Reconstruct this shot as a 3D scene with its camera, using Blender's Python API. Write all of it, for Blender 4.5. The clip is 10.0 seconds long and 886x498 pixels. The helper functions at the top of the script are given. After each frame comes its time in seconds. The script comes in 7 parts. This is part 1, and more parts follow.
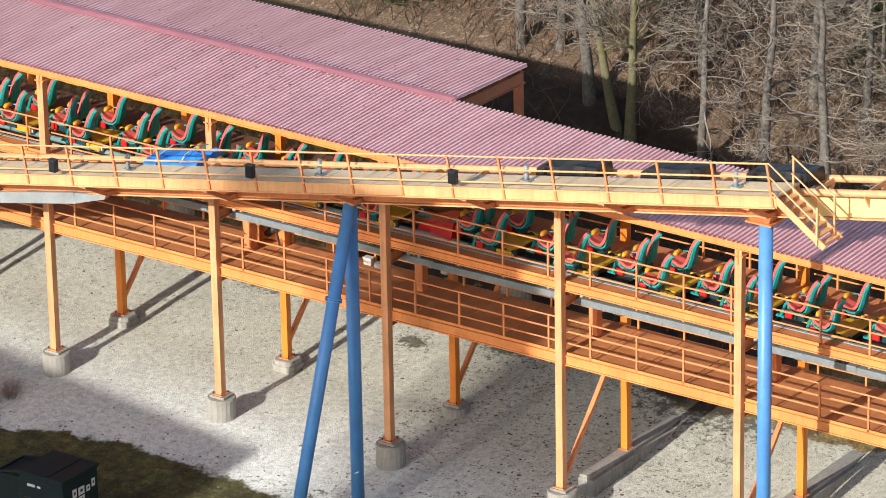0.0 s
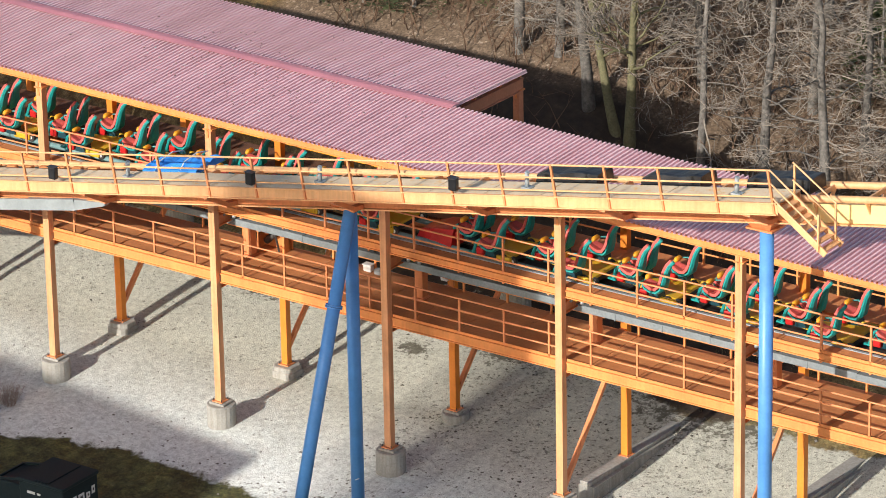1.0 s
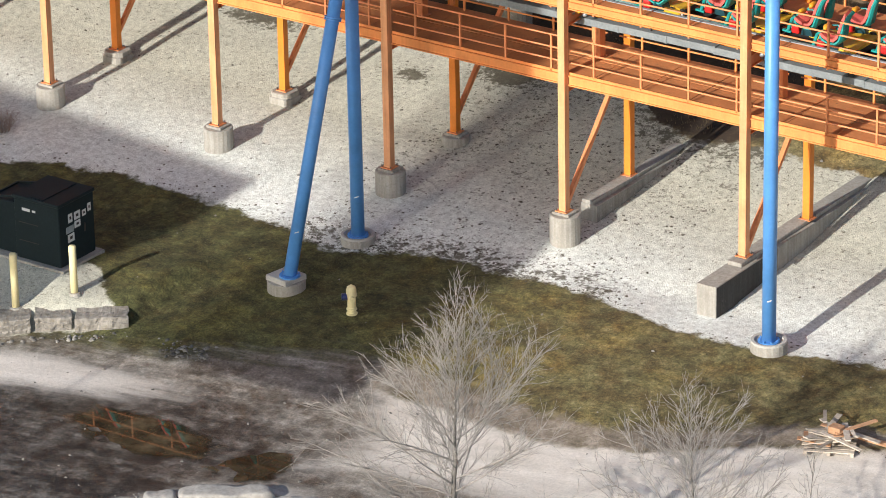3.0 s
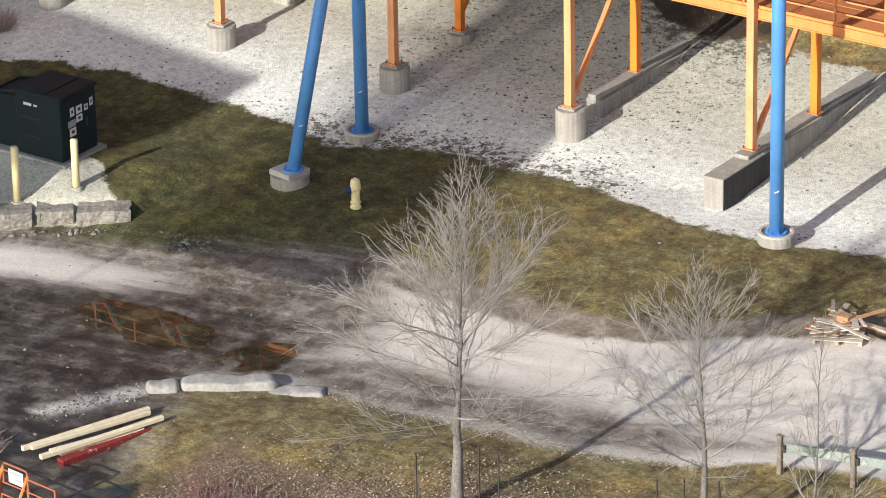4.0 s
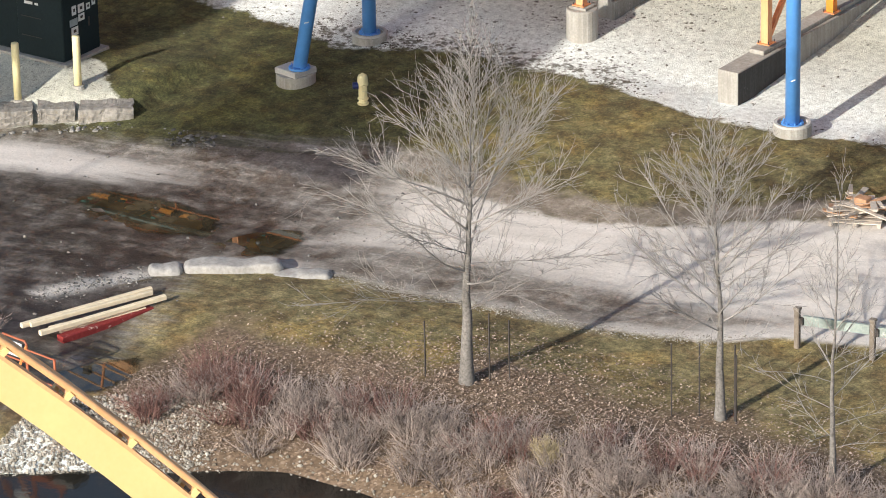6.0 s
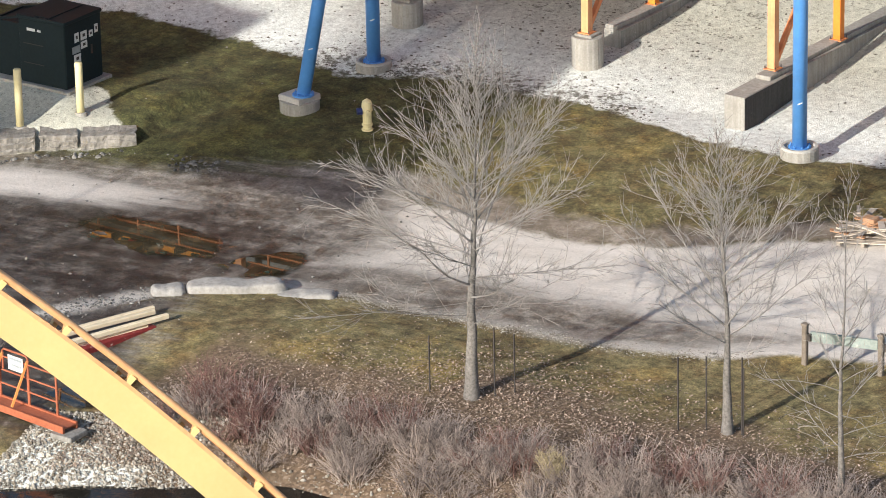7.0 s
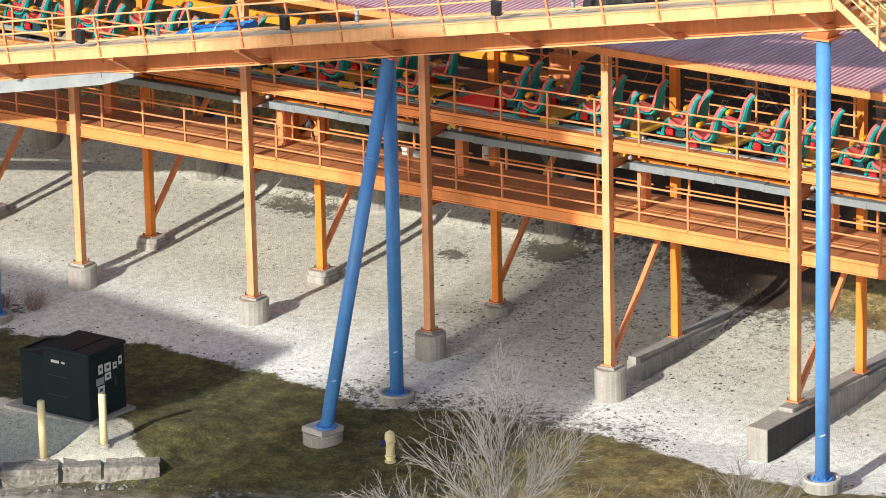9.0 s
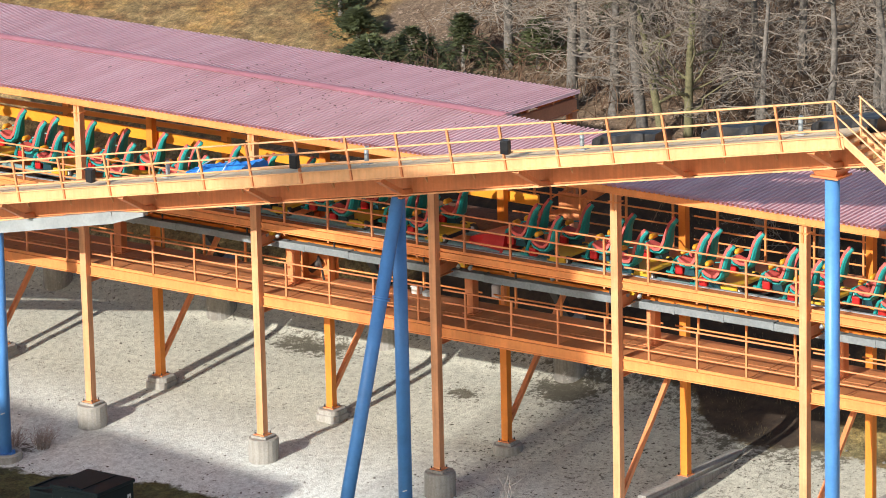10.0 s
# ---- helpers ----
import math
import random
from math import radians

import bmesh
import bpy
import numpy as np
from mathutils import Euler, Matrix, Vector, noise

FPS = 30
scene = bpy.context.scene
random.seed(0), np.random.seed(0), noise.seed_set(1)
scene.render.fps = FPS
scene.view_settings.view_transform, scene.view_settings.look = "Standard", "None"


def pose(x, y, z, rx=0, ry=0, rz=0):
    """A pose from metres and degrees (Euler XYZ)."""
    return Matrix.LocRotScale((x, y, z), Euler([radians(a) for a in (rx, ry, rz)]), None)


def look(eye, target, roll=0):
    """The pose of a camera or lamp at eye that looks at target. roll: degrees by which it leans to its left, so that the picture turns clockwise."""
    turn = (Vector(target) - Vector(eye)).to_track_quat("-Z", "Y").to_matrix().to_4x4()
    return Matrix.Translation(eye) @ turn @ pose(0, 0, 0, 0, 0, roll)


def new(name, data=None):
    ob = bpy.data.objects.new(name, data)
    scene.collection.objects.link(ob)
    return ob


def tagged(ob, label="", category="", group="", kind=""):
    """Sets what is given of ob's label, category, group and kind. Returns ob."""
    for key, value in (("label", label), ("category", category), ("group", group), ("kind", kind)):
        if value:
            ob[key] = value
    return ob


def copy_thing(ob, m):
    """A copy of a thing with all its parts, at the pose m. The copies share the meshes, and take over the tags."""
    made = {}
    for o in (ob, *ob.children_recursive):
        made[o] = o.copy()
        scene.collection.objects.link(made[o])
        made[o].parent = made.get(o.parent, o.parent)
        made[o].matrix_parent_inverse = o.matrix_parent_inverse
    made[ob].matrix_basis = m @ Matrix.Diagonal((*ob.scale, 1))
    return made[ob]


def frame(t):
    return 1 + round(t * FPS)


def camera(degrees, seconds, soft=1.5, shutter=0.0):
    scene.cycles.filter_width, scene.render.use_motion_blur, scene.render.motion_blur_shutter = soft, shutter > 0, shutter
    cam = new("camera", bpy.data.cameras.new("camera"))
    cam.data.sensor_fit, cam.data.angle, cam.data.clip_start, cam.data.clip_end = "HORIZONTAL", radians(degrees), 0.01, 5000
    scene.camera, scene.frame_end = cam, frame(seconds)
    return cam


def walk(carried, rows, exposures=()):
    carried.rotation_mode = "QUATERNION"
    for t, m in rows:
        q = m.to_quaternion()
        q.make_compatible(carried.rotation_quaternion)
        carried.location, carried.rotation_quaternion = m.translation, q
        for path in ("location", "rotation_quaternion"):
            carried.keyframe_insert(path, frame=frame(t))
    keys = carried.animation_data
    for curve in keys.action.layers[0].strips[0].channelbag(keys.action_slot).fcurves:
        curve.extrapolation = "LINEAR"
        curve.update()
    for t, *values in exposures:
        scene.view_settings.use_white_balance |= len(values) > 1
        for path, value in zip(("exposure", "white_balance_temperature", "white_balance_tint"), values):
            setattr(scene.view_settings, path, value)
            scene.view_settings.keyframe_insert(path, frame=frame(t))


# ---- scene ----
# ---------------------------------------------------------------- camera
cam = camera(11.0, 10.0, soft=0.95)
PATH = [
    (0, (84.249, -98.203, 57.383), (30.500, -22.690, 19.849), -1.067),
    (0.5, (84.129, -98.221, 57.418), (30.424, -22.636, 19.966), -1.078),
    (1, (84.019, -98.241, 57.433), (30.385, -22.610, 19.971), -1.088),
    (1.5, (83.919, -98.261, 56.947), (30.418, -22.690, 19.174), -1.099),
    (2, (83.830, -98.282, 55.926), (30.559, -22.962, 17.336), -1.109),
    (2.5, (83.751, -98.304, 54.262), (30.696, -23.247, 14.870), -1.120),
    (3, (83.682, -98.327, 52.849), (30.806, -23.558, 12.677), -1.130),
    (3.2, (83.658, -98.336, 52.382), (30.828, -23.634, 12.026), -1.134),
    (4.3, (83.553, -98.391, 49.519), (30.769, -23.870, 8.770), -1.157),
    (4.5, (83.539, -98.402, 48.742), (30.687, -23.794, 8.241), -1.161),
    (5, (83.513, -98.428, 46.994), (30.466, -23.598, 7.165), -1.172),
    (5.5, (83.496, -98.456, 45.511), (30.225, -23.380, 6.450), -1.182),
    (5.7, (83.492, -98.468, 44.885), (30.126, -23.292, 6.146), -1.186),
    (6.8, (83.502, -98.533, 41.805), (29.552, -22.680, 5.258), -1.209),
    (7, (83.509, -98.545, 41.498), (29.413, -22.515, 5.538), -1.214),
    (7.5, (83.535, -98.577, 41.366), (29.018, -22.098, 7.030), -1.224),
    (8, (83.570, -98.609, 41.329), (28.570, -21.660, 8.867), -1.234),
    (8.5, (83.616, -98.643, 41.481), (28.222, -21.299, 10.670), -1.245),
    (9, (83.673, -98.677, 41.418), (27.873, -20.934, 12.394), -1.255),
    (9.5, (83.740, -98.713, 41.241), (27.537, -20.568, 14.136), -1.266),
    (10, (83.817, -98.749, 41.268), (27.347, -20.415, 15.287), -1.276),
]
walk(cam, [(t, look(eye, target, roll)) for t, eye, target, roll in PATH], exposures=[(0.0, 0.26), (3.0, 0.33), (5.0, 0.44), (7.0, 0.40), (8.5, 0.34), (10.0, 0.36)])

# ---------------------------------------------------------------- light
SUN_ELEVATION = radians(22.5)
SUN_SWING = radians(4.5)
world = bpy.data.worlds.new("sky")
scene.world = world
world.use_nodes = True
wn = world.node_tree.nodes
sky = wn.new("ShaderNodeTexSky")
sky.sky_type = "NISHITA"
sky.sun_disc = False
sky.sun_elevation = SUN_ELEVATION
sky.sun_rotation = radians(180) + SUN_SWING
sky.dust_density = 1.2
sky.ozone_density = 0.9
wn["Background"].inputs["Strength"].default_value = 0.118
world.node_tree.links.new(sky.outputs[0], wn["Background"].inputs["Color"])
sun = new("sun", bpy.data.lights.new("sun", "SUN"))
sun.data.energy = 4.5
sun.data.angle = radians(0.55)
sun.data.color = (1.0, 0.95, 0.87)
sun.matrix_world = look((-math.sin(SUN_SWING) * math.cos(SUN_ELEVATION), -math.cos(SUN_SWING) * math.cos(SUN_ELEVATION), math.sin(SUN_ELEVATION)), (0, 0, 0))
scene.view_settings.exposure = 0.32


# ---------------------------------------------------------------- small tools
def lerp_table(table, v):
    """Straight lines between (v, value) pairs."""
    return float(np.interp(v, [a for a, _ in table], [b for _, b in table]))


def nz(x, y, z=0.0, scale=1.0):
    return noise.noise(Vector((x * scale, y * scale, z)))


class Build:
    """Collects plain shapes into one mesh."""

    def __init__(self):
        self.v, self.f = [], []

    def add(self, verts, faces):
        n = len(self.v)
        self.v += [tuple(p) for p in verts]
        self.f += [tuple(n + i for i in f) for f in faces]
        return self

    def box(self, x0, x1, y0, y1, z0, z1, bevel=0.0):
        if bevel > 0:
            b = min(bevel, (x1 - x0) / 3, (y1 - y0) / 3, (z1 - z0) / 3)
            ring = lambda i, z: [(x0 + i, y0 + b, z), (x0 + b, y0 + i, z), (x1 - b, y0 + i, z), (x1 - i, y0 + b, z),
                                 (x1 - i, y1 - b, z), (x1 - b, y1 - i, z), (x0 + b, y1 - i, z), (x0 + i, y1 - b, z)]
            rings = [ring(b * 0.5, z0), ring(0, z0 + b), ring(0, z1 - b), ring(b * 0.5, z1)]
            return self.loft(rings)
        p = [(x, y, z) for z in (z0, z1) for x, y in ((x0, y0), (x1, y0), (x1, y1), (x0, y1))]
        return self.add(p, [(3, 2, 1, 0), (4, 5, 6, 7), (0, 1, 5, 4), (1, 2, 6, 5), (2, 3, 7, 6), (3, 0, 4, 7)])

    def loft(self, rings, caps=True, closed=True):
        k = len(rings[0])
        verts = [p for r in rings for p in r]
        faces = []
        for a in range(len(rings) - 1):
            for b in range(k if closed else k - 1):
                c = (b + 1) % k
                faces.append((a * k + b, a * k + c, (a + 1) * k + c, (a + 1) * k + b))
        if caps:
            faces += [tuple(range(k))[::-1], tuple((len(rings) - 1) * k + b for b in range(k))]
        return self.add(verts, faces)

    def beam(self, a, b, w, h, up=(0, 0, 1)):
        """A square-edged bar from a to b, w across and h along up."""
        a, b = Vector(a), Vector(b)
        d = (b - a).normalized()
        u = Vector(up)
        s = d.cross(u)
        if s.length < 1e-4:
            s = d.cross(Vector((0, 1, 0)))
        s.normalize()
        u = s.cross(d)
        ring = lambda p: [p - s * w / 2 - u * h / 2, p + s * w / 2 - u * h / 2, p + s * w / 2 + u * h / 2, p - s * w / 2 + u * h / 2]
        return self.loft([ring(a), ring(b)])

    def ibeam(self, a, b, w, h, t=0.02, up=(0, 0, 1)):
        """A rolled steel section: two flanges and a web."""
        a, b = Vector(a), Vector(b)
        d = (b - a).normalized()
        u = Vector(up)
        s = d.cross(u).normalized()
        u = s.cross(d)
        for sgn in (-1, 1):
            o = u * (sgn * (h / 2 - t / 2))
            self.beam(a + o, b + o, w, t, u)
        return self.beam(a, b, t * 0.8, h - 2 * t, u)

    def tube(self, pts, radii, seg=8, caps=True):
        pts = [Vector(p) for p in pts]
        if not isinstance(radii, (list, tuple)):
            radii = [radii] * len(pts)
        rings, s = [], None
        for i, p in enumerate(pts):
            d = (pts[min(i + 1, len(pts) - 1)] - pts[max(i - 1, 0)]).normalized()
            if s is None:
                s = d.cross(Vector((0, 0, 1)))
                if s.length < 0.3:
                    s = d.cross(Vector((0, 1, 0)))
            s = (s - d * s.dot(d)).normalized()
            u = s.cross(d)
            rings.append([p + (s * math.cos(q) + u * math.sin(q)) * radii[i] for q in [2 * math.pi * k / seg for k in range(seg)]])
        return self.loft(rings, caps)

    def lump(self, c, size, seed=0, rough=0.25, seg=7, rows=4, rot=0.0):
        """A rough stone: a ball pushed in and out."""
        c = Vector(c)
        rings = []
        for r in range(rows + 1):
            ph = math.pi * (r + 0.35) / (rows + 0.7) - math.pi / 2
            ring = []
            for k in range(seg):
                th = 2 * math.pi * k / seg
                d = Vector((math.cos(ph) * math.cos(th), math.cos(ph) * math.sin(th), math.sin(ph)))
                f = 1 + rough * noise.noise(d * 1.6 + Vector((seed * 7.1, seed * 3.3, 0)))
                p = Vector((d.x * size[0], d.y * size[1], d.z * size[2])) * f
                p = Matrix.Rotation(rot, 3, "Z") @ p
                ring.append(c + p)
            rings.append(ring)
        return self.loft(rings)

    def mesh(self, name, smooth=False):
        me = bpy.data.meshes.new(name)
        me.from_pydata(self.v, [], self.f)
        if smooth:
            me.polygons.foreach_set("use_smooth", [True] * len(me.polygons))
        me.update()
        return me


def part(name, build, material, parent=None, label="", smooth=False):
    """One mesh object under a thing or under a part."""
    me = build if isinstance(build, bpy.types.Mesh) else build.mesh(name, smooth)
    if material and not me.materials:
        me.materials.append(material)
    ob = new(name, me)
    if parent:
        ob.parent = parent
        ob.matrix_parent_inverse = parent.matrix_basis.inverted()
    if label:
        ob["label"] = label
    return ob


def thing(name, label, category, at=(0, 0, 0), group="", kind=""):
    """An Empty at the base of a thing; its parts are built in world places."""
    ob = new(name)
    ob.empty_display_size = 0.2
    ob.matrix_basis = Matrix.Translation(at)
    return tagged(ob, label, category, group, kind)


def local_part(name, build, material, parent, label="", smooth=False):
    """A part whose mesh is in its thing's own space."""
    me = build if isinstance(build, bpy.types.Mesh) else build.mesh(name, smooth)
    if material and not me.materials:
        me.materials.append(material)
    ob = new(name, me)
    ob.parent = parent
    if label:
        ob["label"] = label
    return ob


# ---------------------------------------------------------------- materials
def node_mat(name):
    m = bpy.data.materials.new(name)
    m.use_nodes = True
    n, l = m.node_tree.nodes, m.node_tree.links
    return m, n, l, n["Principled BSDF"]


def noise_node(n, l, coords, scale, detail=4.0, rough=0.6):
    t = n.new("ShaderNodeTexNoise")
    t.inputs["Scale"].default_value = scale
    t.inputs["Detail"].default_value = detail
    t.inputs["Roughness"].default_value = rough
    l.new(coords, t.inputs["Vector"])
    return t.outputs["Fac"]


def ramp(n, l, fac, stops):
    r = n.new("ShaderNodeValToRGB")
    el = r.color_ramp.elements
    while len(el) < len(stops):
        el.new(0.5)
    for e, (pos, col) in zip(el, stops):
        e.position = pos
        e.color = (*col, 1) if len(col) == 3 else col
    l.new(fac, r.inputs["Fac"])
    return r.outputs["Color"]


def mix(n, l, fac, a, b, mode="MIX"):
    x = n.new("ShaderNodeMix")
    x.data_type = "RGBA"
    x.blend_type = mode
    if isinstance(fac, (int, float)):
        x.inputs[0].default_value = fac
    else:
        l.new(fac, x.inputs[0])
    for sock, v in ((x.inputs[6], a), (x.inputs[7], b)):
        if isinstance(v, tuple):
            sock.default_value = (*v, 1)
        else:
            l.new(v, sock)
    return x.outputs[2]


def math_node(n, l, op, a, b=0.0):
    x = n.new("ShaderNodeMath")
    x.operation = op
    for sock, v in zip(x.inputs, (a, b)):
        if isinstance(v, (int, float)):
            sock.default_value = v
        else:
            l.new(v, sock)
    return x.outputs[0]


def bump(n, l, bsdf, height, strength, distance):
    b = n.new("ShaderNodeBump")
    b.inputs["Strength"].default_value = strength
    b.inputs["Distance"].default_value = distance
    l.new(height, b.inputs["Height"])
    l.new(b.outputs["Normal"], bsdf.inputs["Normal"])


def surface(name, c1, c2, rough=0.6, metal=0.0, fine=14.0, coarse=0.9, wear=None, wear_at=0.66, bump_by=0.15, bump_size=0.004, vary=0.0, streaks=0.0):
    """A worn surface: fine grain between two colours, broad stains, patches of wear, and fine relief."""
    m, n, l, b = node_mat(name)
    co = n.new("ShaderNodeNewGeometry").outputs["Position"]
    grain = noise_node(n, l, co, fine, 5)
    broad = noise_node(n, l, co, coarse, 4)
    col = mix(n, l, ramp(n, l, grain, [(0.3, (0, 0, 0)), (0.7, (1, 1, 1))]), c1, c2)
    shade = ramp(n, l, broad, [(0.25, (0.78, 0.78, 0.78)), (0.7, (1.08, 1.08, 1.08))])
    col = mix(n, l, 1.0, col, shade, "MULTIPLY")
    if streaks:
        mp = n.new("ShaderNodeMapping")
        mp.inputs["Scale"].default_value = (9, 9, 0.5)
        l.new(co, mp.inputs["Vector"])
        st = noise_node(n, l, mp.outputs[0], 1.0, 3)
        col = mix(n, l, streaks, col, mix(n, l, 1.0, col, ramp(n, l, st, [(0.35, (0.55, 0.5, 0.45)), (0.62, (1.05, 1.05, 1.05))]), "MULTIPLY"))
    if wear:
        w = noise_node(n, l, co, 5.0, 8, 0.7)
        col = mix(n, l, ramp(n, l, w, [(wear_at, (0, 0, 0)), (wear_at + 0.06, (1, 1, 1))]), col, wear)
    if vary:
        oi = n.new("ShaderNodeObjectInfo").outputs["Random"]
        rnd = n.new("ShaderNodeMapRange")
        rnd.inputs[3].default_value, rnd.inputs[4].default_value = 1 - vary, 1 + vary
        l.new(oi, rnd.inputs[0])
        col = mix(n, l, 1.0, col, rnd.outputs[0], "MULTIPLY")
    l.new(col, b.inputs["Base Color"])
    rr = n.new("ShaderNodeMapRange")
    rr.inputs[3].default_value, rr.inputs[4].default_value = max(rough - 0.12, 0.02), min(rough + 0.15, 1)
    l.new(broad, rr.inputs[0])
    l.new(rr.outputs[0], b.inputs["Roughness"])
    b.inputs["Metallic"].default_value = metal
    bump(n, l, b, grain, bump_by, bump_size)
    return m


# rear steel: the orange made more saturated to stand for bounced light
M_VIVID = surface("light_warmed_orange_paint", (0.78, 0.225, 0.022), (0.82, 0.265, 0.032), 0.5, wear=(0.5, 0.18, 0.03), wear_at=0.74)
M_HEADER = surface("bright_amber_paint", (0.82, 0.30, 0.015), (0.85, 0.34, 0.022), 0.5, wear=(0.5, 0.2, 0.03), wear_at=0.74)
M_ORANGE = surface("orange_paint", (0.78, 0.275, 0.105), (0.83, 0.315, 0.13), 0.5, wear=(0.42, 0.16, 0.06), wear_at=0.72, streaks=0.25)
M_POST = surface("peach_orange_paint", (0.82, 0.375, 0.175), (0.86, 0.425, 0.21), 0.5, wear=(0.40, 0.13, 0.05), wear_at=0.70, streaks=0.4)
M_AMBER = surface("amber_paint", (0.82, 0.295, 0.085), (0.86, 0.335, 0.11), 0.5, wear=(0.5, 0.2, 0.06), wear_at=0.73, streaks=0.2)
M_DECK = surface("deck_plate", (0.54, 0.20, 0.070), (0.62, 0.25, 0.092), 0.7, wear=(0.30, 0.13, 0.06), wear_at=0.62, vary=0.12, coarse=1.6)
# hall floor: far darker brown than the deck plates, with darker patches
M_HALL = surface("dark_brown_floor", (0.13, 0.058, 0.032), (0.22, 0.10, 0.052), 0.75, wear=(0.07, 0.04, 0.03), wear_at=0.55, vary=0.15, coarse=1.6)
M_CATWALK = surface("bleached_walkway", (0.80, 0.60, 0.39), (0.86, 0.68, 0.47), 0.8, wear=(0.82, 0.50, 0.22), wear_at=0.55)
M_TRACK = surface("track_amber_paint", (0.86, 0.45, 0.20), (0.88, 0.50, 0.25), 0.5, wear=(0.55, 0.24, 0.07), wear_at=0.72, streaks=0.25)
M_TERRA = surface("faded_terracotta_paint", (0.50, 0.20, 0.11), (0.60, 0.26, 0.15), 0.55, coarse=1.2, bump_by=0.06)
M_YELLOW = surface("yellow_paint", (0.86, 0.625, 0.27), (0.875, 0.655, 0.295), 0.4, coarse=0.3, bump_by=0.05)
M_BLUE = surface("blue_paint", (0.095, 0.305, 0.71), (0.115, 0.335, 0.75), 0.4, wear=(0.10, 0.28, 0.62), wear_at=0.7, bump_by=0.05)
M_GREY = surface("galvanised_steel", (0.33, 0.37, 0.39), (0.40, 0.44, 0.46), 0.5, metal=0.2, coarse=1.5)
M_DARK = surface("dark_steel", (0.035, 0.03, 0.028), (0.06, 0.05, 0.045), 0.6)
M_CONCRETE = surface("concrete", (0.34, 0.325, 0.29), (0.44, 0.42, 0.385), 0.9, fine=22, coarse=1.6, wear=(0.30, 0.29, 0.26), wear_at=0.58, bump_by=0.35, streaks=0.4)
M_CONCRETE_OLD = surface("weathered_concrete", (0.24, 0.23, 0.215), (0.34, 0.33, 0.305), 0.9, fine=18, coarse=1.2, wear=(0.40, 0.38, 0.35), wear_at=0.6, bump_by=0.35, streaks=0.5)
# stained concrete, coloured darker still to hold the shade of the wall side
M_STAIN_SHADE = surface("stained_shaded_concrete", (0.045, 0.045, 0.045), (0.075, 0.073, 0.07), 0.85, coarse=2.0, wear=(0.16, 0.155, 0.145), wear_at=0.62, streaks=0.6)
M_LIMESTONE = surface("limestone", (0.17, 0.155, 0.135), (0.36, 0.335, 0.30), 0.9, fine=7, coarse=2.2, wear=(0.24, 0.21, 0.165), wear_at=0.56, bump_by=0.6, bump_size=0.03, vary=0.1)
M_RIPRAP = surface("bank_stone", (0.28, 0.27, 0.25), (0.54, 0.52, 0.48), 0.9, fine=2.6, coarse=5.0, bump_by=0.4, bump_size=0.02)
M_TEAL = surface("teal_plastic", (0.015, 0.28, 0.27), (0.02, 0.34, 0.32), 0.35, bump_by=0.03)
# dark teal: pedestal colour, and the teal shell with shade put into it
M_DARK_TEAL = surface("dark_teal_shell", (0.012, 0.055, 0.075), (0.015, 0.07, 0.09), 0.4, bump_by=0.03)
M_CORAL = surface("coral_cushion", (0.62, 0.10, 0.085), (0.68, 0.13, 0.11), 0.65)
M_LAP = surface("amber_padding", (0.80, 0.36, 0.02), (0.84, 0.40, 0.03), 0.55)
M_RED = surface("red_plastic", (0.55, 0.015, 0.015), (0.62, 0.02, 0.02), 0.4)
M_CARYEL = surface("car_yellow", (0.72, 0.42, 0.02), (0.78, 0.47, 0.03), 0.5, wear=(0.3, 0.18, 0.03))
M_BLACK = surface("black_sheet", (0.012, 0.012, 0.014), (0.022, 0.022, 0.025), 0.35, fine=3.0, bump_by=0.6, bump_size=0.03)
M_TARP = surface("blue_tarpaulin", (0.03, 0.24, 0.78), (0.05, 0.32, 0.86), 0.45, fine=6.0, bump_by=0.7, bump_size=0.04)
M_GENSET = surface("dark_green_paint", (0.014, 0.024, 0.028), (0.018, 0.030, 0.034), 0.55, bump_by=0.03)
M_GENSET.node_tree.nodes["Principled BSDF"].inputs["Specular IOR Level"].default_value = 0.15
M_WHITE = surface("white_plastic", (0.72, 0.72, 0.70), (0.80, 0.80, 0.78), 0.5)
M_CREAM = surface("cream_paint", (0.80, 0.70, 0.38), (0.84, 0.74, 0.43), 0.55, wear=(0.55, 0.45, 0.25), wear_at=0.7)
M_LUMBER = surface("pale_sawn_timber", (0.74, 0.62, 0.43), (0.84, 0.73, 0.54), 0.75, fine=9, wear=(0.45, 0.33, 0.18), vary=0.1)
M_PALLET = surface("weathered_boards", (0.40, 0.34, 0.28), (0.62, 0.54, 0.45), 0.8, fine=8, vary=0.3)
M_PLANK = surface("brown_boards", (0.38, 0.20, 0.105), (0.54, 0.32, 0.19), 0.8, fine=8, vary=0.2)
M_REDWOOD = surface("red_painted_timber", (0.17, 0.015, 0.015), (0.26, 0.03, 0.028), 0.6, wear=(0.60, 0.48, 0.42), wear_at=0.58)
M_OLDWOOD = surface("grey_timber", (0.16, 0.13, 0.10), (0.26, 0.22, 0.18), 0.85, fine=12, wear=(0.10, 0.09, 0.06))
M_GREENPLANK = surface("faded_green_plank", (0.25, 0.30, 0.275), (0.36, 0.41, 0.38), 0.7, wear=(0.62, 0.62, 0.58), wear_at=0.6)
M_NAVYCAP = surface("navy_paint", (0.02, 0.03, 0.12), (0.03, 0.04, 0.16), 0.4)
M_BARK = surface("grey_bark", (0.17, 0.155, 0.14), (0.33, 0.305, 0.28), 0.9, fine=22, bump_by=0.5, bump_size=0.01, vary=0.1)
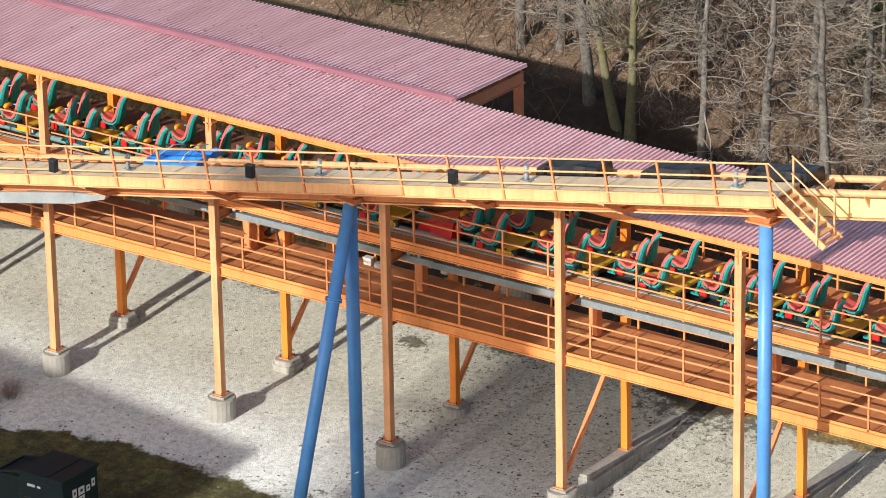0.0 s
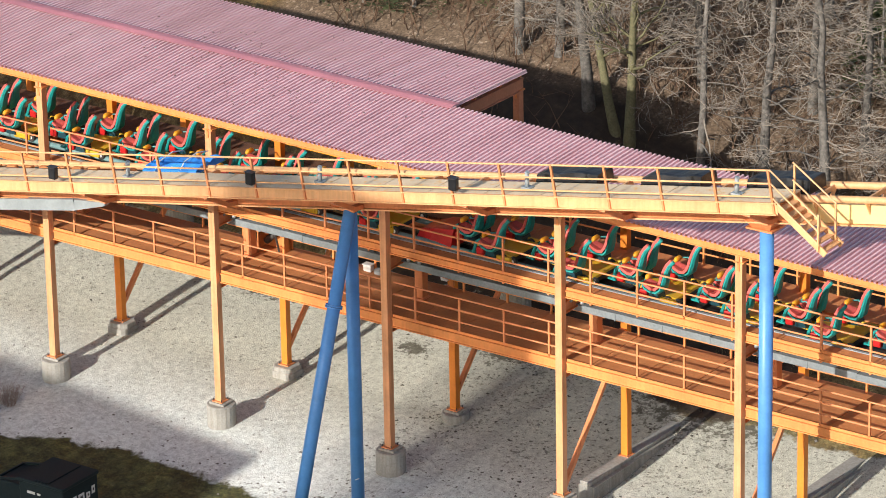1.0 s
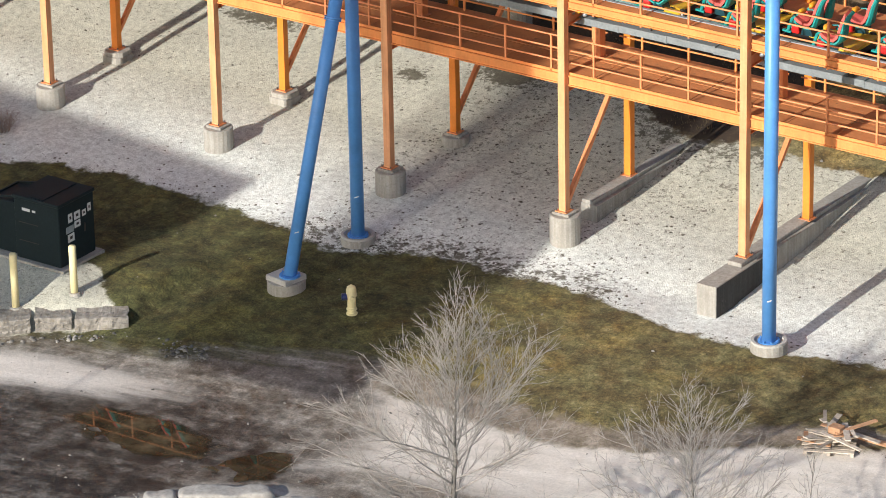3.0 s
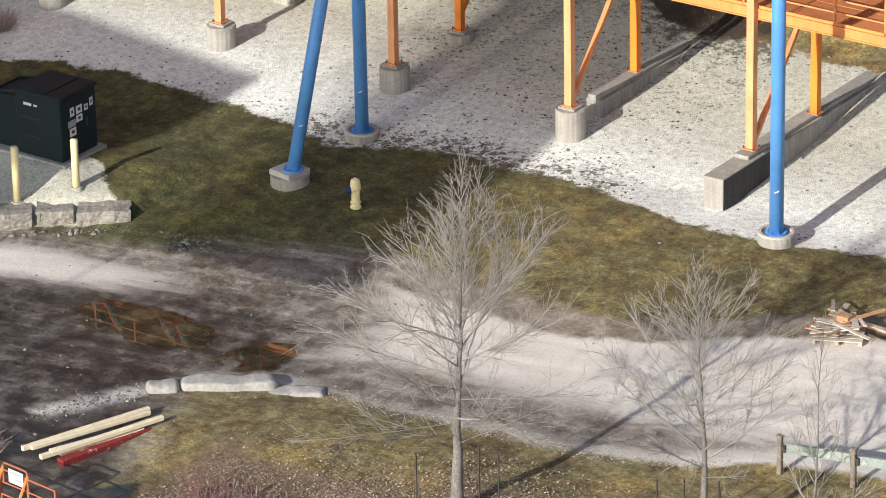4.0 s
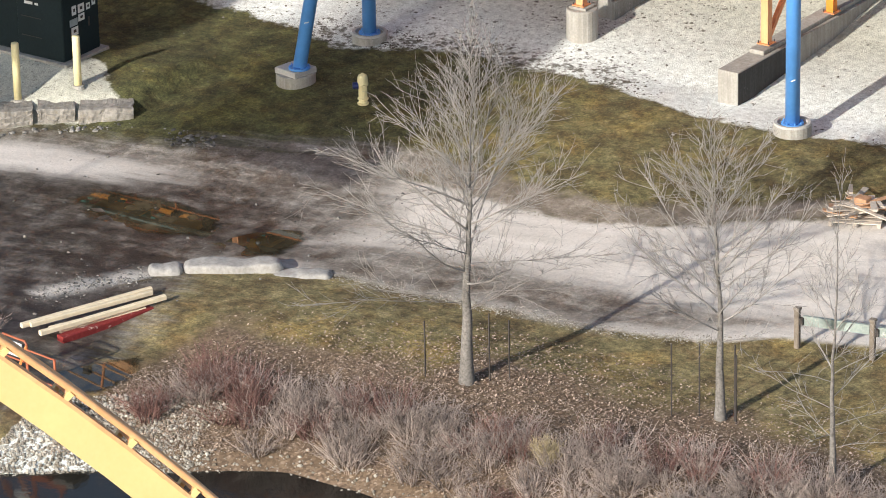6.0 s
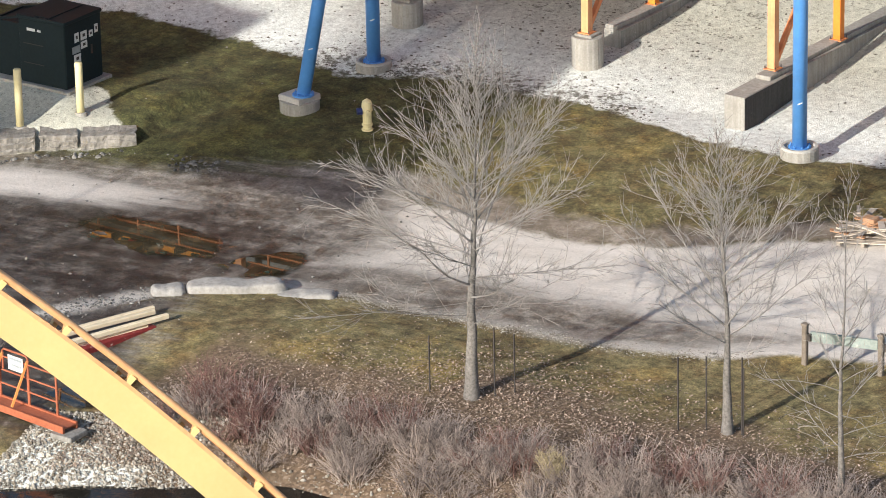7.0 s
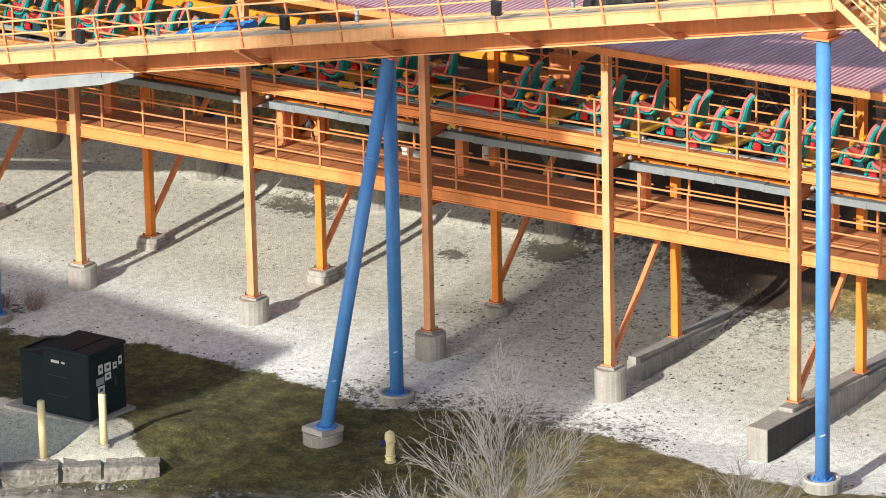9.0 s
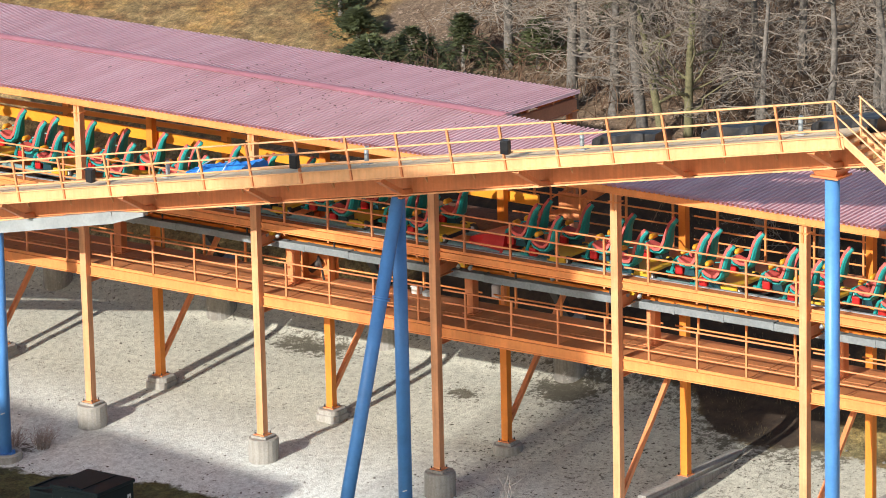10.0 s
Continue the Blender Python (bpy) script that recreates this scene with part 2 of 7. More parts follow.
M_BARK_PALE = surface("pale_twig_bark", (0.26, 0.24, 0.222), (0.41, 0.38, 0.355), 0.85, fine=16, vary=0.08)
M_BARK_WOOD = surface("woodland_twig_bark", (0.185, 0.155, 0.125), (0.36, 0.31, 0.258), 0.9, fine=10, vary=0.2)
M_BARK_FOREST = surface("woodland_bark", (0.085, 0.076, 0.066), (0.22, 0.20, 0.178), 0.9, fine=9, coarse=2.5, bump_by=0.6, bump_size=0.02, vary=0.15)
M_TRUNKING = surface("dull_zinc", (0.19, 0.22, 0.235), (0.26, 0.29, 0.305), 0.6, coarse=2.0)
M_BARK_MOSS = surface("mossy_bark", (0.105, 0.10, 0.05), (0.20, 0.18, 0.095), 0.9, fine=14)
M_TWIG = surface("purple_grey_twigs", (0.24, 0.190, 0.165), (0.42, 0.348, 0.31), 0.85, fine=6, vary=0.25)
M_TWIG_RED = surface("red_twigs", (0.17, 0.085, 0.07), (0.25, 0.14, 0.12), 0.8, fine=6, vary=0.2)
M_STRAW = surface("dry_straw", (0.45, 0.36, 0.20), (0.58, 0.48, 0.30), 0.85, fine=6)
M_NEEDLES = surface("conifer_needles", (0.055, 0.07, 0.026), (0.125, 0.145, 0.055), 0.75, fine=5, vary=0.2)
M_LEAVES = surface("dead_leaves", (0.28, 0.205, 0.16), (0.56, 0.47, 0.40), 0.85, fine=4)


def island_vary(m, low, high):
    """Gives each loose piece of a joined mesh its own tone."""
    n, l = m.node_tree.nodes, m.node_tree.links
    b = n["Principled BSDF"]
    old = b.inputs["Base Color"].links[0].from_socket
    tone = ramp(n, l, n.new("ShaderNodeNewGeometry").outputs["Random Per Island"], [(0.0, low), (1.0, high)])
    l.new(mix(n, l, 1.0, old, tone, "MULTIPLY"), b.inputs["Base Color"])


island_vary(M_RIPRAP, (0.40, 0.34, 0.27), (1.25, 1.22, 1.16))
M_MUDSTONE = surface("grey_mud_stone", (0.16, 0.15, 0.135), (0.34, 0.325, 0.30), 0.85, fine=3)
island_vary(M_MUDSTONE, (0.3, 0.3, 0.3), (1.2, 1.2, 1.2))
island_vary(M_LEAVES, (0.45, 0.40, 0.36), (1.35, 1.30, 1.22))


def roof_material():
    """Sun-faded red sheet metal with chalky streaks and scuffs."""
    m, n, l, b = node_mat("faded_red_sheet")
    co = n.new("ShaderNodeNewGeometry").outputs["Position"]
    mp = n.new("ShaderNodeMapping")
    mp.inputs["Scale"].default_value = (2.2, 0.35, 1)
    l.new(co, mp.inputs["Vector"])
    st = noise_node(n, l, mp.outputs[0], 1.0, 5)
    col = ramp(n, l, st, [(0.3, (0.75, 0.46, 0.48)), (0.55, (0.85, 0.555, 0.58)), (0.75, (0.90, 0.645, 0.66))])
    spot = noise_node(n, l, co, 7.0, 6, 0.75)
    col = mix(n, l, ramp(n, l, spot, [(0.655, (0, 0, 0)), (0.71, (0.9, 0.9, 0.9))]), col, (0.34, 0.13, 0.14))
    pale = noise_node(n, l, co, 3.1, 6, 0.8)
    col = mix(n, l, ramp(n, l, pale, [(0.715, (0, 0, 0)), (0.75, (0.7, 0.7, 0.7))]), col, (0.72, 0.60, 0.58))
    l.new(col, b.inputs["Base Color"])
    b.inputs["Roughness"].default_value = 0.5
    bump(n, l, b, spot, 0.08, 0.003)
    return m


M_ROOF = roof_material()
M_ROOFCAP = surface("ridge_cap_red", (0.60, 0.22, 0.255), (0.66, 0.27, 0.30), 0.5, bump_by=0.05)


def water_material(name, tint, ripple):
    m, n, l, b = node_mat(name)
    co = n.new("ShaderNodeNewGeometry").outputs["Position"]
    b.inputs["Base Color"].default_value = (*tint, 1)
    b.inputs["Roughness"].default_value = 0.06
    b.inputs["IOR"].default_value = 1.33
    bump(n, l, b, noise_node(n, l, co, 5.0, 3), ripple, 0.02)
    return m


M_WATER = water_material("pond_water", (0.018, 0.017, 0.014), 0.25)


def ground_material():
    """Grass, gravel, mud and packed road, blended by masks that the ground's mesh carries."""
    m, n, l, b = node_mat("winter_ground")
    co = n.new("ShaderNodeNewGeometry").outputs["Position"]

    def mask(name, wobble, scale, width, space=None):
        a = n.new("ShaderNodeAttribute")
        a.attribute_name = name
        ns = noise_node(n, l, space or co, scale, 6, 0.65)
        v = math_node(n, l, "ADD", a.outputs["Fac"], math_node(n, l, "MULTIPLY", math_node(n, l, "SUBTRACT", ns, 0.5), wobble))
        r = n.new("ShaderNodeMapRange")
        r.interpolation_type = "SMOOTHSTEP"
        r.inputs[1].default_value, r.inputs[2].default_value = -width, width
        l.new(v, r.inputs[0])
        return r.outputs[0]

    big, mid, fine = noise_node(n, l, co, 0.45, 5), noise_node(n, l, co, 2.6, 6, 0.7), noise_node(n, l, co, 26.0, 4, 0.7)
    patch, grit = noise_node(n, l, co, 1.1, 6, 0.72), noise_node(n, l, co, 11.0, 6, 0.78)
    # grass: straw, olive and bare brown in patches, with a coarse nap
    grass = ramp(n, l, mid, [(0.30, (0.088, 0.074, 0.040)), (0.45, (0.178, 0.152, 0.074)), (0.58, (0.280, 0.235, 0.118)), (0.74, (0.46, 0.38, 0.225))])
    grass = mix(n, l, ramp(n, l, patch, [(0.42, (0, 0, 0)), (0.60, (0.85, 0.85, 0.85))]), grass, mix(n, l, 1.0, grass, (0.60, 0.48, 0.43), "MULTIPLY"))
    grass = mix(n, l, ramp(n, l, big, [(0.50, (0, 0, 0)), (0.68, (0.8, 0.8, 0.8))]), grass, mix(n, l, 1.0, grass, (1.65, 1.45, 1.05), "MULTIPLY"))
    grass = mix(n, l, 1.0, grass, ramp(n, l, fine, [(0.3, (0.55, 0.55, 0.5)), (0.7, (1.40, 1.38, 1.3))]), "MULTIPLY")
    grass = mix(n, l, 1.0, grass, ramp(n, l, grit, [(0.34, (0.50, 0.50, 0.50)), (0.5, (1, 1, 1)), (0.68, (1.55, 1.5, 1.4))]), "MULTIPLY")
    lush = n.new("ShaderNodeAttribute")
    lush.attribute_name = "lush"
    grass = mix(n, l, lush.outputs["Fac"], grass, mix(n, l, 1.0, grass, (0.43, 0.52, 0.405), "MULTIPLY"))
    hill = n.new("ShaderNodeAttribute")
    hill.attribute_name = "hill"
    grass = mix(n, l, hill.outputs["Fac"], grass, mix(n, l, 1.0, grass, (1.12, 0.92, 0.86), "MULTIPLY"))
    # gravel: voronoi stones
    vo = n.new("ShaderNodeTexVoronoi")
    vo.inputs["Scale"].default_value = 28.0
    vo.inputs["Randomness"].default_value = 1.0
    l.new(co, vo.inputs["Vector"])
    st = ramp(n, l, vo.outputs["Color"], [(0.0, (0.67, 0.70, 0.68)), (0.40, (0.835, 0.865, 0.835)), (1.0, (0.925, 0.955, 0.93))])
    gap = ramp(n, l, vo.outputs["Distance"], [(0.35, (1, 1, 1)), (0.85, (0.80, 0.80, 0.79))])
    gravel = mix(n, l, 1.0, st, gap, "MULTIPLY")
    gravel = mix(n, l, 1.0, gravel, ramp(n, l, grit, [(0.28, (0.74, 0.735, 0.72)), (0.44, (0.99, 0.99, 0.985)), (0.6, (1.09, 1.09, 1.09))]), "MULTIPLY")
    blotch = noise_node(n, l, co, 5.0, 4, 0.6)
    gravel = mix(n, l, 1.0, gravel, ramp(n, l, blotch, [(0.34, (0.80, 0.795, 0.785)), (0.52, (1, 1, 1)), (0.66, (1.10, 1.10, 1.10))]), "MULTIPLY")
    dirt = noise_node(n, l, co, 1.7, 8, 0.75)
    gravel = mix(n, l, ramp(n, l, dirt, [(0.60, (0, 0, 0)), (0.76, (0.4, 0.4, 0.4))]), gravel, (0.27, 0.255, 0.23))
    gravel = mix(n, l, ramp(n, l, big, [(0.3, (0.35, 0.35, 0.35)), (0.6, (0, 0, 0))]), gravel, mix(n, l, 1.0, gravel, (0.80, 0.785, 0.76), "MULTIPLY"))
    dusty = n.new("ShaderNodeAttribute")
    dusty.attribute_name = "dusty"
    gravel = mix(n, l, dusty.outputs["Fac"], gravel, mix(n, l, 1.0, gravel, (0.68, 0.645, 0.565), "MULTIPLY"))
    # scraps of turf, thickest near the edge of the gravel
    rim = n.new("ShaderNodeAttribute")
    rim.attribute_name = "turf"
    speck = math_node(n, l, "ADD", noise_node(n, l, co, 3.6, 7, 0.72), math_node(n, l, "MULTIPLY", rim.outputs["Fac"], 0.16))
    dots = math_node(n, l, "ADD", math_node(n, l, "ADD", noise_node(n, l, co, 8.0, 4, 0.65), math_node(n, l, "MULTIPLY", math_node(n, l, "SUBTRACT", rim.outputs["Fac"], 0.3), 0.09)), math_node(n, l, "ADD", math_node(n, l, "MULTIPLY", dusty.outputs["Fac"], 0.05), math_node(n, l, "MULTIPLY", math_node(n, l, "SUBTRACT", patch, 0.5), 0.3)))
    gravel = mix(n, l, ramp(n, l, dots, [(0.65, (0, 0, 0)), (0.71, (0.8, 0.8, 0.8))]), gravel, (0.14, 0.125, 0.10))
    gravel = mix(n, l, ramp(n, l, speck, [(0.69, (0, 0, 0)), (0.78, (0.9, 0.9, 0.9))]), gravel, (0.10, 0.088, 0.060))
    # packed limestone road and wet mud
    mp = n.new("ShaderNodeMapping")
    mp.vector_type = "TEXTURE"
    mp.inputs["Scale"].default_value = (2.6, 0.40, 1.0)
    mp.inputs["Rotation"].default_value = (0, 0, radians(11))
    l.new(co, mp.inputs["Vector"])
    tracks = noise_node(n, l, mp.outputs[0], 1.0, 5)
    road = ramp(n, l, tracks, [(0.3, (0.53, 0.482, 0.435)), (0.5, (0.625, 0.575, 0.525)), (0.7, (0.69, 0.64, 0.59))])
    road = mix(n, l, 1.0, road, ramp(n, l, grit, [(0.32, (0.86, 0.86, 0.86)), (0.5, (1, 1, 1)), (0.68, (1.08, 1.08, 1.08))]), "MULTIPLY")
    road = mix(n, l, 1.0, road, ramp(n, l, fine, [(0.25, (0.8, 0.8, 0.8)), (0.7, (1.12, 1.12, 1.12))]), "MULTIPLY")
    wet = math_node(n, l, "ADD", math_node(n, l, "MULTIPLY", dirt, 0.66), math_node(n, l, "MULTIPLY", tracks, 0.34))
    dry_mud = ramp(n, l, wet, [(0.36, (0.080, 0.070, 0.058)), (0.46, (0.165, 0.149, 0.128)), (0.54, (0.28, 0.257, 0.226)), (0.66, (0.46, 0.432, 0.395))])
    wet_mud = ramp(n, l, wet, [(0.38, (0.014, 0.012, 0.010)), (0.47, (0.040, 0.034, 0.029)), (0.55, (0.105, 0.094, 0.082)), (0.66, (0.26, 0.24, 0.22))])
    m_wet = mask("wet", 2.6, 0.9, 0.7)
    mud = mix(n, l, m_wet, dry_mud, wet_mud)
    mud = mix(n, l, 1.0, mud, ramp(n, l, grit, [(0.3, (0.55, 0.55, 0.55)), (0.5, (1, 1, 1)), (0.7, (1.7, 1.68, 1.64))]), "MULTIPLY")
    mud = mix(n, l, ramp(n, l, patch, [(0.50, (0, 0, 0)), (0.62, (0.85, 0.85, 0.85))]), mud, mix(n, l, 1.0, mud, (0.42, 0.36, 0.30), "MULTIPLY"))
    # fallen leaves
    lv = n.new("ShaderNodeTexVoronoi")
    lv.inputs["Scale"].default_value = 15.0
    l.new(co, lv.inputs["Vector"])
    litter = ramp(n, l, lv.outputs["Color"], [(0.0, (0.075, 0.050, 0.034)), (0.45, (0.165, 0.112, 0.072)), (0.8, (0.28, 0.195, 0.13)), (1.0, (0.52, 0.42, 0.33))])
    litter = mix(n, l, ramp(n, l, dirt, [(0.4, (0, 0, 0)), (0.6, (0.6, 0.6, 0.6))]), litter, (0.125, 0.085, 0.052))
    # dark soil behind the station, its colour lowered to stand for shade there
    soil_shade = ramp(n, l, mid, [(0.3, (0.024, 0.016, 0.011)), (0.6, (0.058, 0.038, 0.024)), (0.8, (0.12, 0.078, 0.048))])

    col = grass
    m_leaf = mask("litter", 1.6, 1.3, 0.5)
    col = mix(n, l, m_leaf, col, litter)
    col = mix(n, l, mask("soil_shade", 2.0, 0.5, 0.5), col, soil_shade)
    verge = mix(n, l, 1.0, ramp(n, l, dirt, [(0.35, (0.13, 0.105, 0.08)), (0.5, (0.23, 0.19, 0.15)), (0.65, (0.36, 0.31, 0.26))]), ramp(n, l, grit, [(0.32, (0.7, 0.7, 0.7)), (0.5, (1, 1, 1)), (0.68, (1.25, 1.25, 1.25))]), "MULTIPLY")
    col = mix(n, l, mask("verge", 1.6, 1.2, 0.3), col, verge)
    m_road = mask("road", 0.8, 1.3, 0.16)
    col = mix(n, l, m_road, col, road)
    m_mud = mask("mud", 3.0, 1.0, 0.9, mp.outputs[0])
    col = mix(n, l, m_mud, col, mud)
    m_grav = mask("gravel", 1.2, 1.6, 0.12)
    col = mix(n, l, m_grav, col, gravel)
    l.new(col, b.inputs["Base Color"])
    rough = n.new("ShaderNodeMapRange")
    rough.inputs[3].default_value, rough.inputs[4].default_value = 0.95, 0.38
    l.new(math_node(n, l, "MULTIPLY", m_mud, math_node(n, l, "SUBTRACT", 1.0, m_grav)), rough.inputs[0])
    l.new(rough.outputs[0], b.inputs["Roughness"])
    h = math_node(n, l, "ADD", math_node(n, l, "MULTIPLY", fine, 0.3), math_node(n, l, "MULTIPLY", math_node(n, l, "MULTIPLY", vo.outputs["Distance"], m_grav), -0.6))
    h = math_node(n, l, "ADD", h, mid)
    h = math_node(n, l, "ADD", h, math_node(n, l, "MULTIPLY", grit, 0.7))
    bump(n, l, b, h, 0.42, 0.045)
    return m


M_GROUND = ground_material()

# ---------------------------------------------------------------- ground
PROFILE = [(-90, -1.8), (-27.5, -1.7), (-25.5, -0.9), (-24.2, -0.35), (-22.0, 0.05), (-19, 0.2), (-14, 0.15), (-11, 0.28), (-9.0, 0.50), (-6.2, 0.83), (-3, 1.0),
           (-0.4, 1.36), (3.5, 1.67), (8, 2.3), (9.5, 3.0), (11, 4.6), (13, 6.6), (14, 7.3), (16, 8.2), (20, 9.5), (30, 13.0), (60, 22.0), (100, 30.0), (220, 38.0), (2000, 38.0)]
GRAVEL_EDGE = [(-60, -5.5), (-20, -4.6), (0.7, -3.5), (2.4, -2.75), (4.75, -2.5), (7.5, -2.7), (10.5, -2.9), (12.9, -3.5), (15.4, -2.4), (17.8, -2.4), (19.9, -2.2),
               (23, -2.8), (25.8, -2.95), (29.9, -1.9), (40, -0.8), (80, 2)]
GRAVEL_TOP = [(-60, 9.2), (13, 9.2), (15, 8.8), (16.8, 7.0), (18.2, 6.6), (20.0, 7.1), (24.0, 7.0), (26, 8.0), (40, 8.5)]
ROAD_NORTH = [(-60, -20), (0, -14.5), (8, -12.3), (10.4, -11.7), (12.3, -11.2), (14.4, -10.2), (16.7, -9.2), (21.2, -9.5), (24.4, -9.6), (26.5, -8.9), (28.3, -7.8), (29.7, -7.0),
              (31.4, -6.3), (36, -4.6), (60, 2)]
ROAD_SOUTH = [(-60, -40), (16.4, -22.0), (16.8, -18.5), (17.6, -16.9), (19.5, -15.3), (21.8, -15.0), (23.8, -14.85), (26.0, -14.6), (28.4, -14.35), (31.0, -13.5), (32.4, -12.5),
              (35.0, -11.8), (60, -4)]
SHORE = [(-60, -36), (10, -29), (16, -27.6), (20, -26.9), (21.5, -25.7), (23.3, -24.5), (25.5, -23.2), (27, -23.2), (29.3, -23.3), (35, -23.9), (45, -25.5), (80, -32)]


def height(x, y):
    shore = lerp_table(SHORE, x)
    if y < shore + 3.2:
        s = (shore + 3.2 - y) / 3.2
        z = 0.12 - 0.92 * min(s, 1.0) ** 1.3 - (0.9 * min((s - 1) / 0.8, 1.0) if s > 1 else 0)
    else:
        z = max(lerp_table(PROFILE, y), 0.12 if y > -24 else -9)
    if -16 < y < -5.5 and x < 10.8:
        behind = (y + 9.62 - 0.834 * (x - 10.45)) * 0.77
        z += 0.42 * max(0.0, min(1, (behind - 0.42) / 0.3, (10.4 - x) / 0.5, (-5.5 - y) / 2.2))
    if 3 < x < 9.5 and -11 < y < -5 and (y + 9.62 - 0.834 * (x - 10.45)) * 0.77 > 0.5:
        z = max(z, 1.16 - 0.34 * max(abs(x - 6.2) - 1.6, abs(y + 8.27) - 0.95, 0.0))
    if 17.0 < x < 32 and -21 < y < -15.3:
        z += 0.22 * math.sin((x - 17) / 15 * math.pi) * math.sin((y + 21) / 5.7 * math.pi)
    dip = lerp_table([(14, 0.0), (19, 0.16), (23, 0.34), (60, 0.36)], x) * lerp_table([(-3, 0), (-1, 1), (3, 1), (9, 0.3), (14, 0)], y)
    z -= dip
    if x > 10 and y > 9:
        z -= 2.0 * min(1.0, (x - 10) / 5) * lerp_table([(9, 0), (12, 1), (20, 1), (32, 0)], y)
    near = max(0.0, 1 - abs(y + 6) / 40)
    rough = 0.05 * nz(x, y, 3, 0.5) + 0.025 * nz(x, y, 9, 1.7)
    if y > 12:
        rough += 0.5 * nz(x, y, 5, 0.12) * min((y - 12) / 10, 1)
    return z + rough * (0.5 + 0.5 * near)


def edges(fine0, fine1, step, low, high, grow):
    out = list(np.arange(fine0, fine1 + 1e-6, step))
    s, v = step, fine1
    while v < high:
        s *= grow
        v += s
        out.append(min(v, high))
    s, v = step, fine0
    while v > low:
        s *= grow
        v -= s
        out.insert(0, max(v, low))
    return out


def make_ground():
    xs = edges(-14, 44, 0.36, -2500, 2500, 1.16)
    ys = edges(-30, 11, 0.36, -2500, 2500, 1.10)
    verts = [(x, y, height(x, y)) for y in ys for x in xs]
    w = len(xs)
    faces = [(j * w + i, j * w + i + 1, (j + 1) * w + i + 1, (j + 1) * w + i) for j in range(len(ys) - 1) for i in range(w - 1)]
    me = bpy.data.meshes.new("ground")
    me.from_pydata(verts, [], faces)
    me.polygons.foreach_set("use_smooth", [True] * len(me.polygons))
    vals = {k: [] for k in ("gravel", "road", "mud", "litter", "soil_shade", "dusty", "turf", "wet", "lush", "hill", "verge")}
    for x, y, z in verts:
        g = min(y - lerp_table(GRAVEL_EDGE, x), lerp_table(GRAVEL_TOP, x) - y)
        pad = min(10.0 - x, (y + 9.62 - 0.834 * (x - 10.45)) * 0.77 - 0.1, -8.2 - y - max(0, x - 8.2) * 0.9)
        bank = min(y + 27.5, -24.6 - y, x - 19.5, 22.4 - x)
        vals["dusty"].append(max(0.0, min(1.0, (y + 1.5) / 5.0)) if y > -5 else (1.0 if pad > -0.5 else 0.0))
        vals["turf"].append(max(0.0, 1 - abs(g - 0.1) / 1.6) * (1.0 if 8 < x < 21.5 else 0.28) + (0.62 if 11 < x < 21 and 0 < g < 7 else (0.26 if y > -1.5 else 0.0)) + (0.3 if pad > 0 else 0.0)
                            + 2.4 * max(0.0, 1 - math.hypot((x - 2.2) / 2.4, (y - 7.6) / 0.9), 1 - math.hypot((x - 8.6) / 0.9, (y - 6.4) / 0.6), 1 - math.hypot((x - 11.3) / 1.6, (y - 7.6) / 1.1), 1 - math.hypot((x + 0.9) / 1.1, (y + 2.1) / 0.5)))
        vals["gravel"].append(max(-3, min(3, max(g, pad, bank))))
        n_, s_ = lerp_table(ROAD_NORTH, x), lerp_table(ROAD_SOUTH, x)
        vals["road"].append(max(-3, min(3, min(n_ - y, y - s_))))
        mud = min(20.2 - x - 0.5 * abs(y + 12), n_ + 0.8 - y, y + 26)
        streak = 1.5 - math.hypot((x - 9.2) / 3.9, (y + 13.15 - 0.2 * (x - 9)) / 0.85)
        mud = min(mud, 0.9 - streak * 1.9)
        mud = max(mud, min(18.3 + (-18.0 - y) * 0.27 - x, -17.2 - y, y + 25.5, 2.0))
        spur = 0.5 - abs((x - 17.0) * 0.86 - (y + 17.5) * 0.5) if -20.2 < y < -16.9 else -3
        mud = min(mud, 0.7 - spur * 3.0) if spur > -0.8 else mud
        mud = max(mud, 1.5 - 1.35 * abs(y - s_ - 1.1) - 0.3 * max(0.0, x - 27.5, 21.0 - x))
        vals["verge"].append(max(-3, min(3, 0.62 - abs(y - n_ - 0.55) - 0.5 * max(0.0, x - 31.0, 18.0 - x))))
        vals["lush"].append(max(0.0, min(1.0, (y + 13) / 2, (6 - y) / 3)) * (1.0 if x < 16 else max(0.45, 1 - (x - 16) / 10)))
        vals["wet"].append(max(-3, min(3, max(1.7 - 1.5 * math.hypot((x - 14.2) / 4.4, (y + 14.1) / 2.0), min(16.7 - x - 0.35 * (y + 15.0), -14.2 - y), 0.8 - math.hypot(x - 17.6, (y + 13.6) / 0.9)))))
        vals["mud"].append(max(-3, min(3, mud)))
        vals["hill"].append(max(0.0, min(1.0, (y - 9) / 3)))
        leaf = max(lerp_table(SHORE, x) + 4.2 - y + 0.8 * nz(x, y, 2, 0.35), -y - 18.4 - (0.8 if x < 27 else -1.0) + 0.9 * nz(x, y, 7, 0.4), 0.9 - math.hypot(x - 27.6, (y + 19.2) / 0.8), 1.0 - math.hypot(x - 33.4, y + 17.6))
        leaf = min(leaf, x - 20.4)
        vals["litter"].append(max(-3, min(3, max(leaf, min(y - 13, x + 3.5 + 1.5 * nz(x, y, 6, 0.2))))))
        # the band stops at y 15.5, where the station's shadow ends on the hill
        vals["soil_shade"].append(max(-3, min(3, min(y - lerp_table(GRAVEL_TOP, x) + 0.2, 15.5 - y, x - 4.0 + 2.0 * nz(x, y, 8, 0.4), 20.5 - x + 2.5 * nz(x, y, 12, 0.5)))))
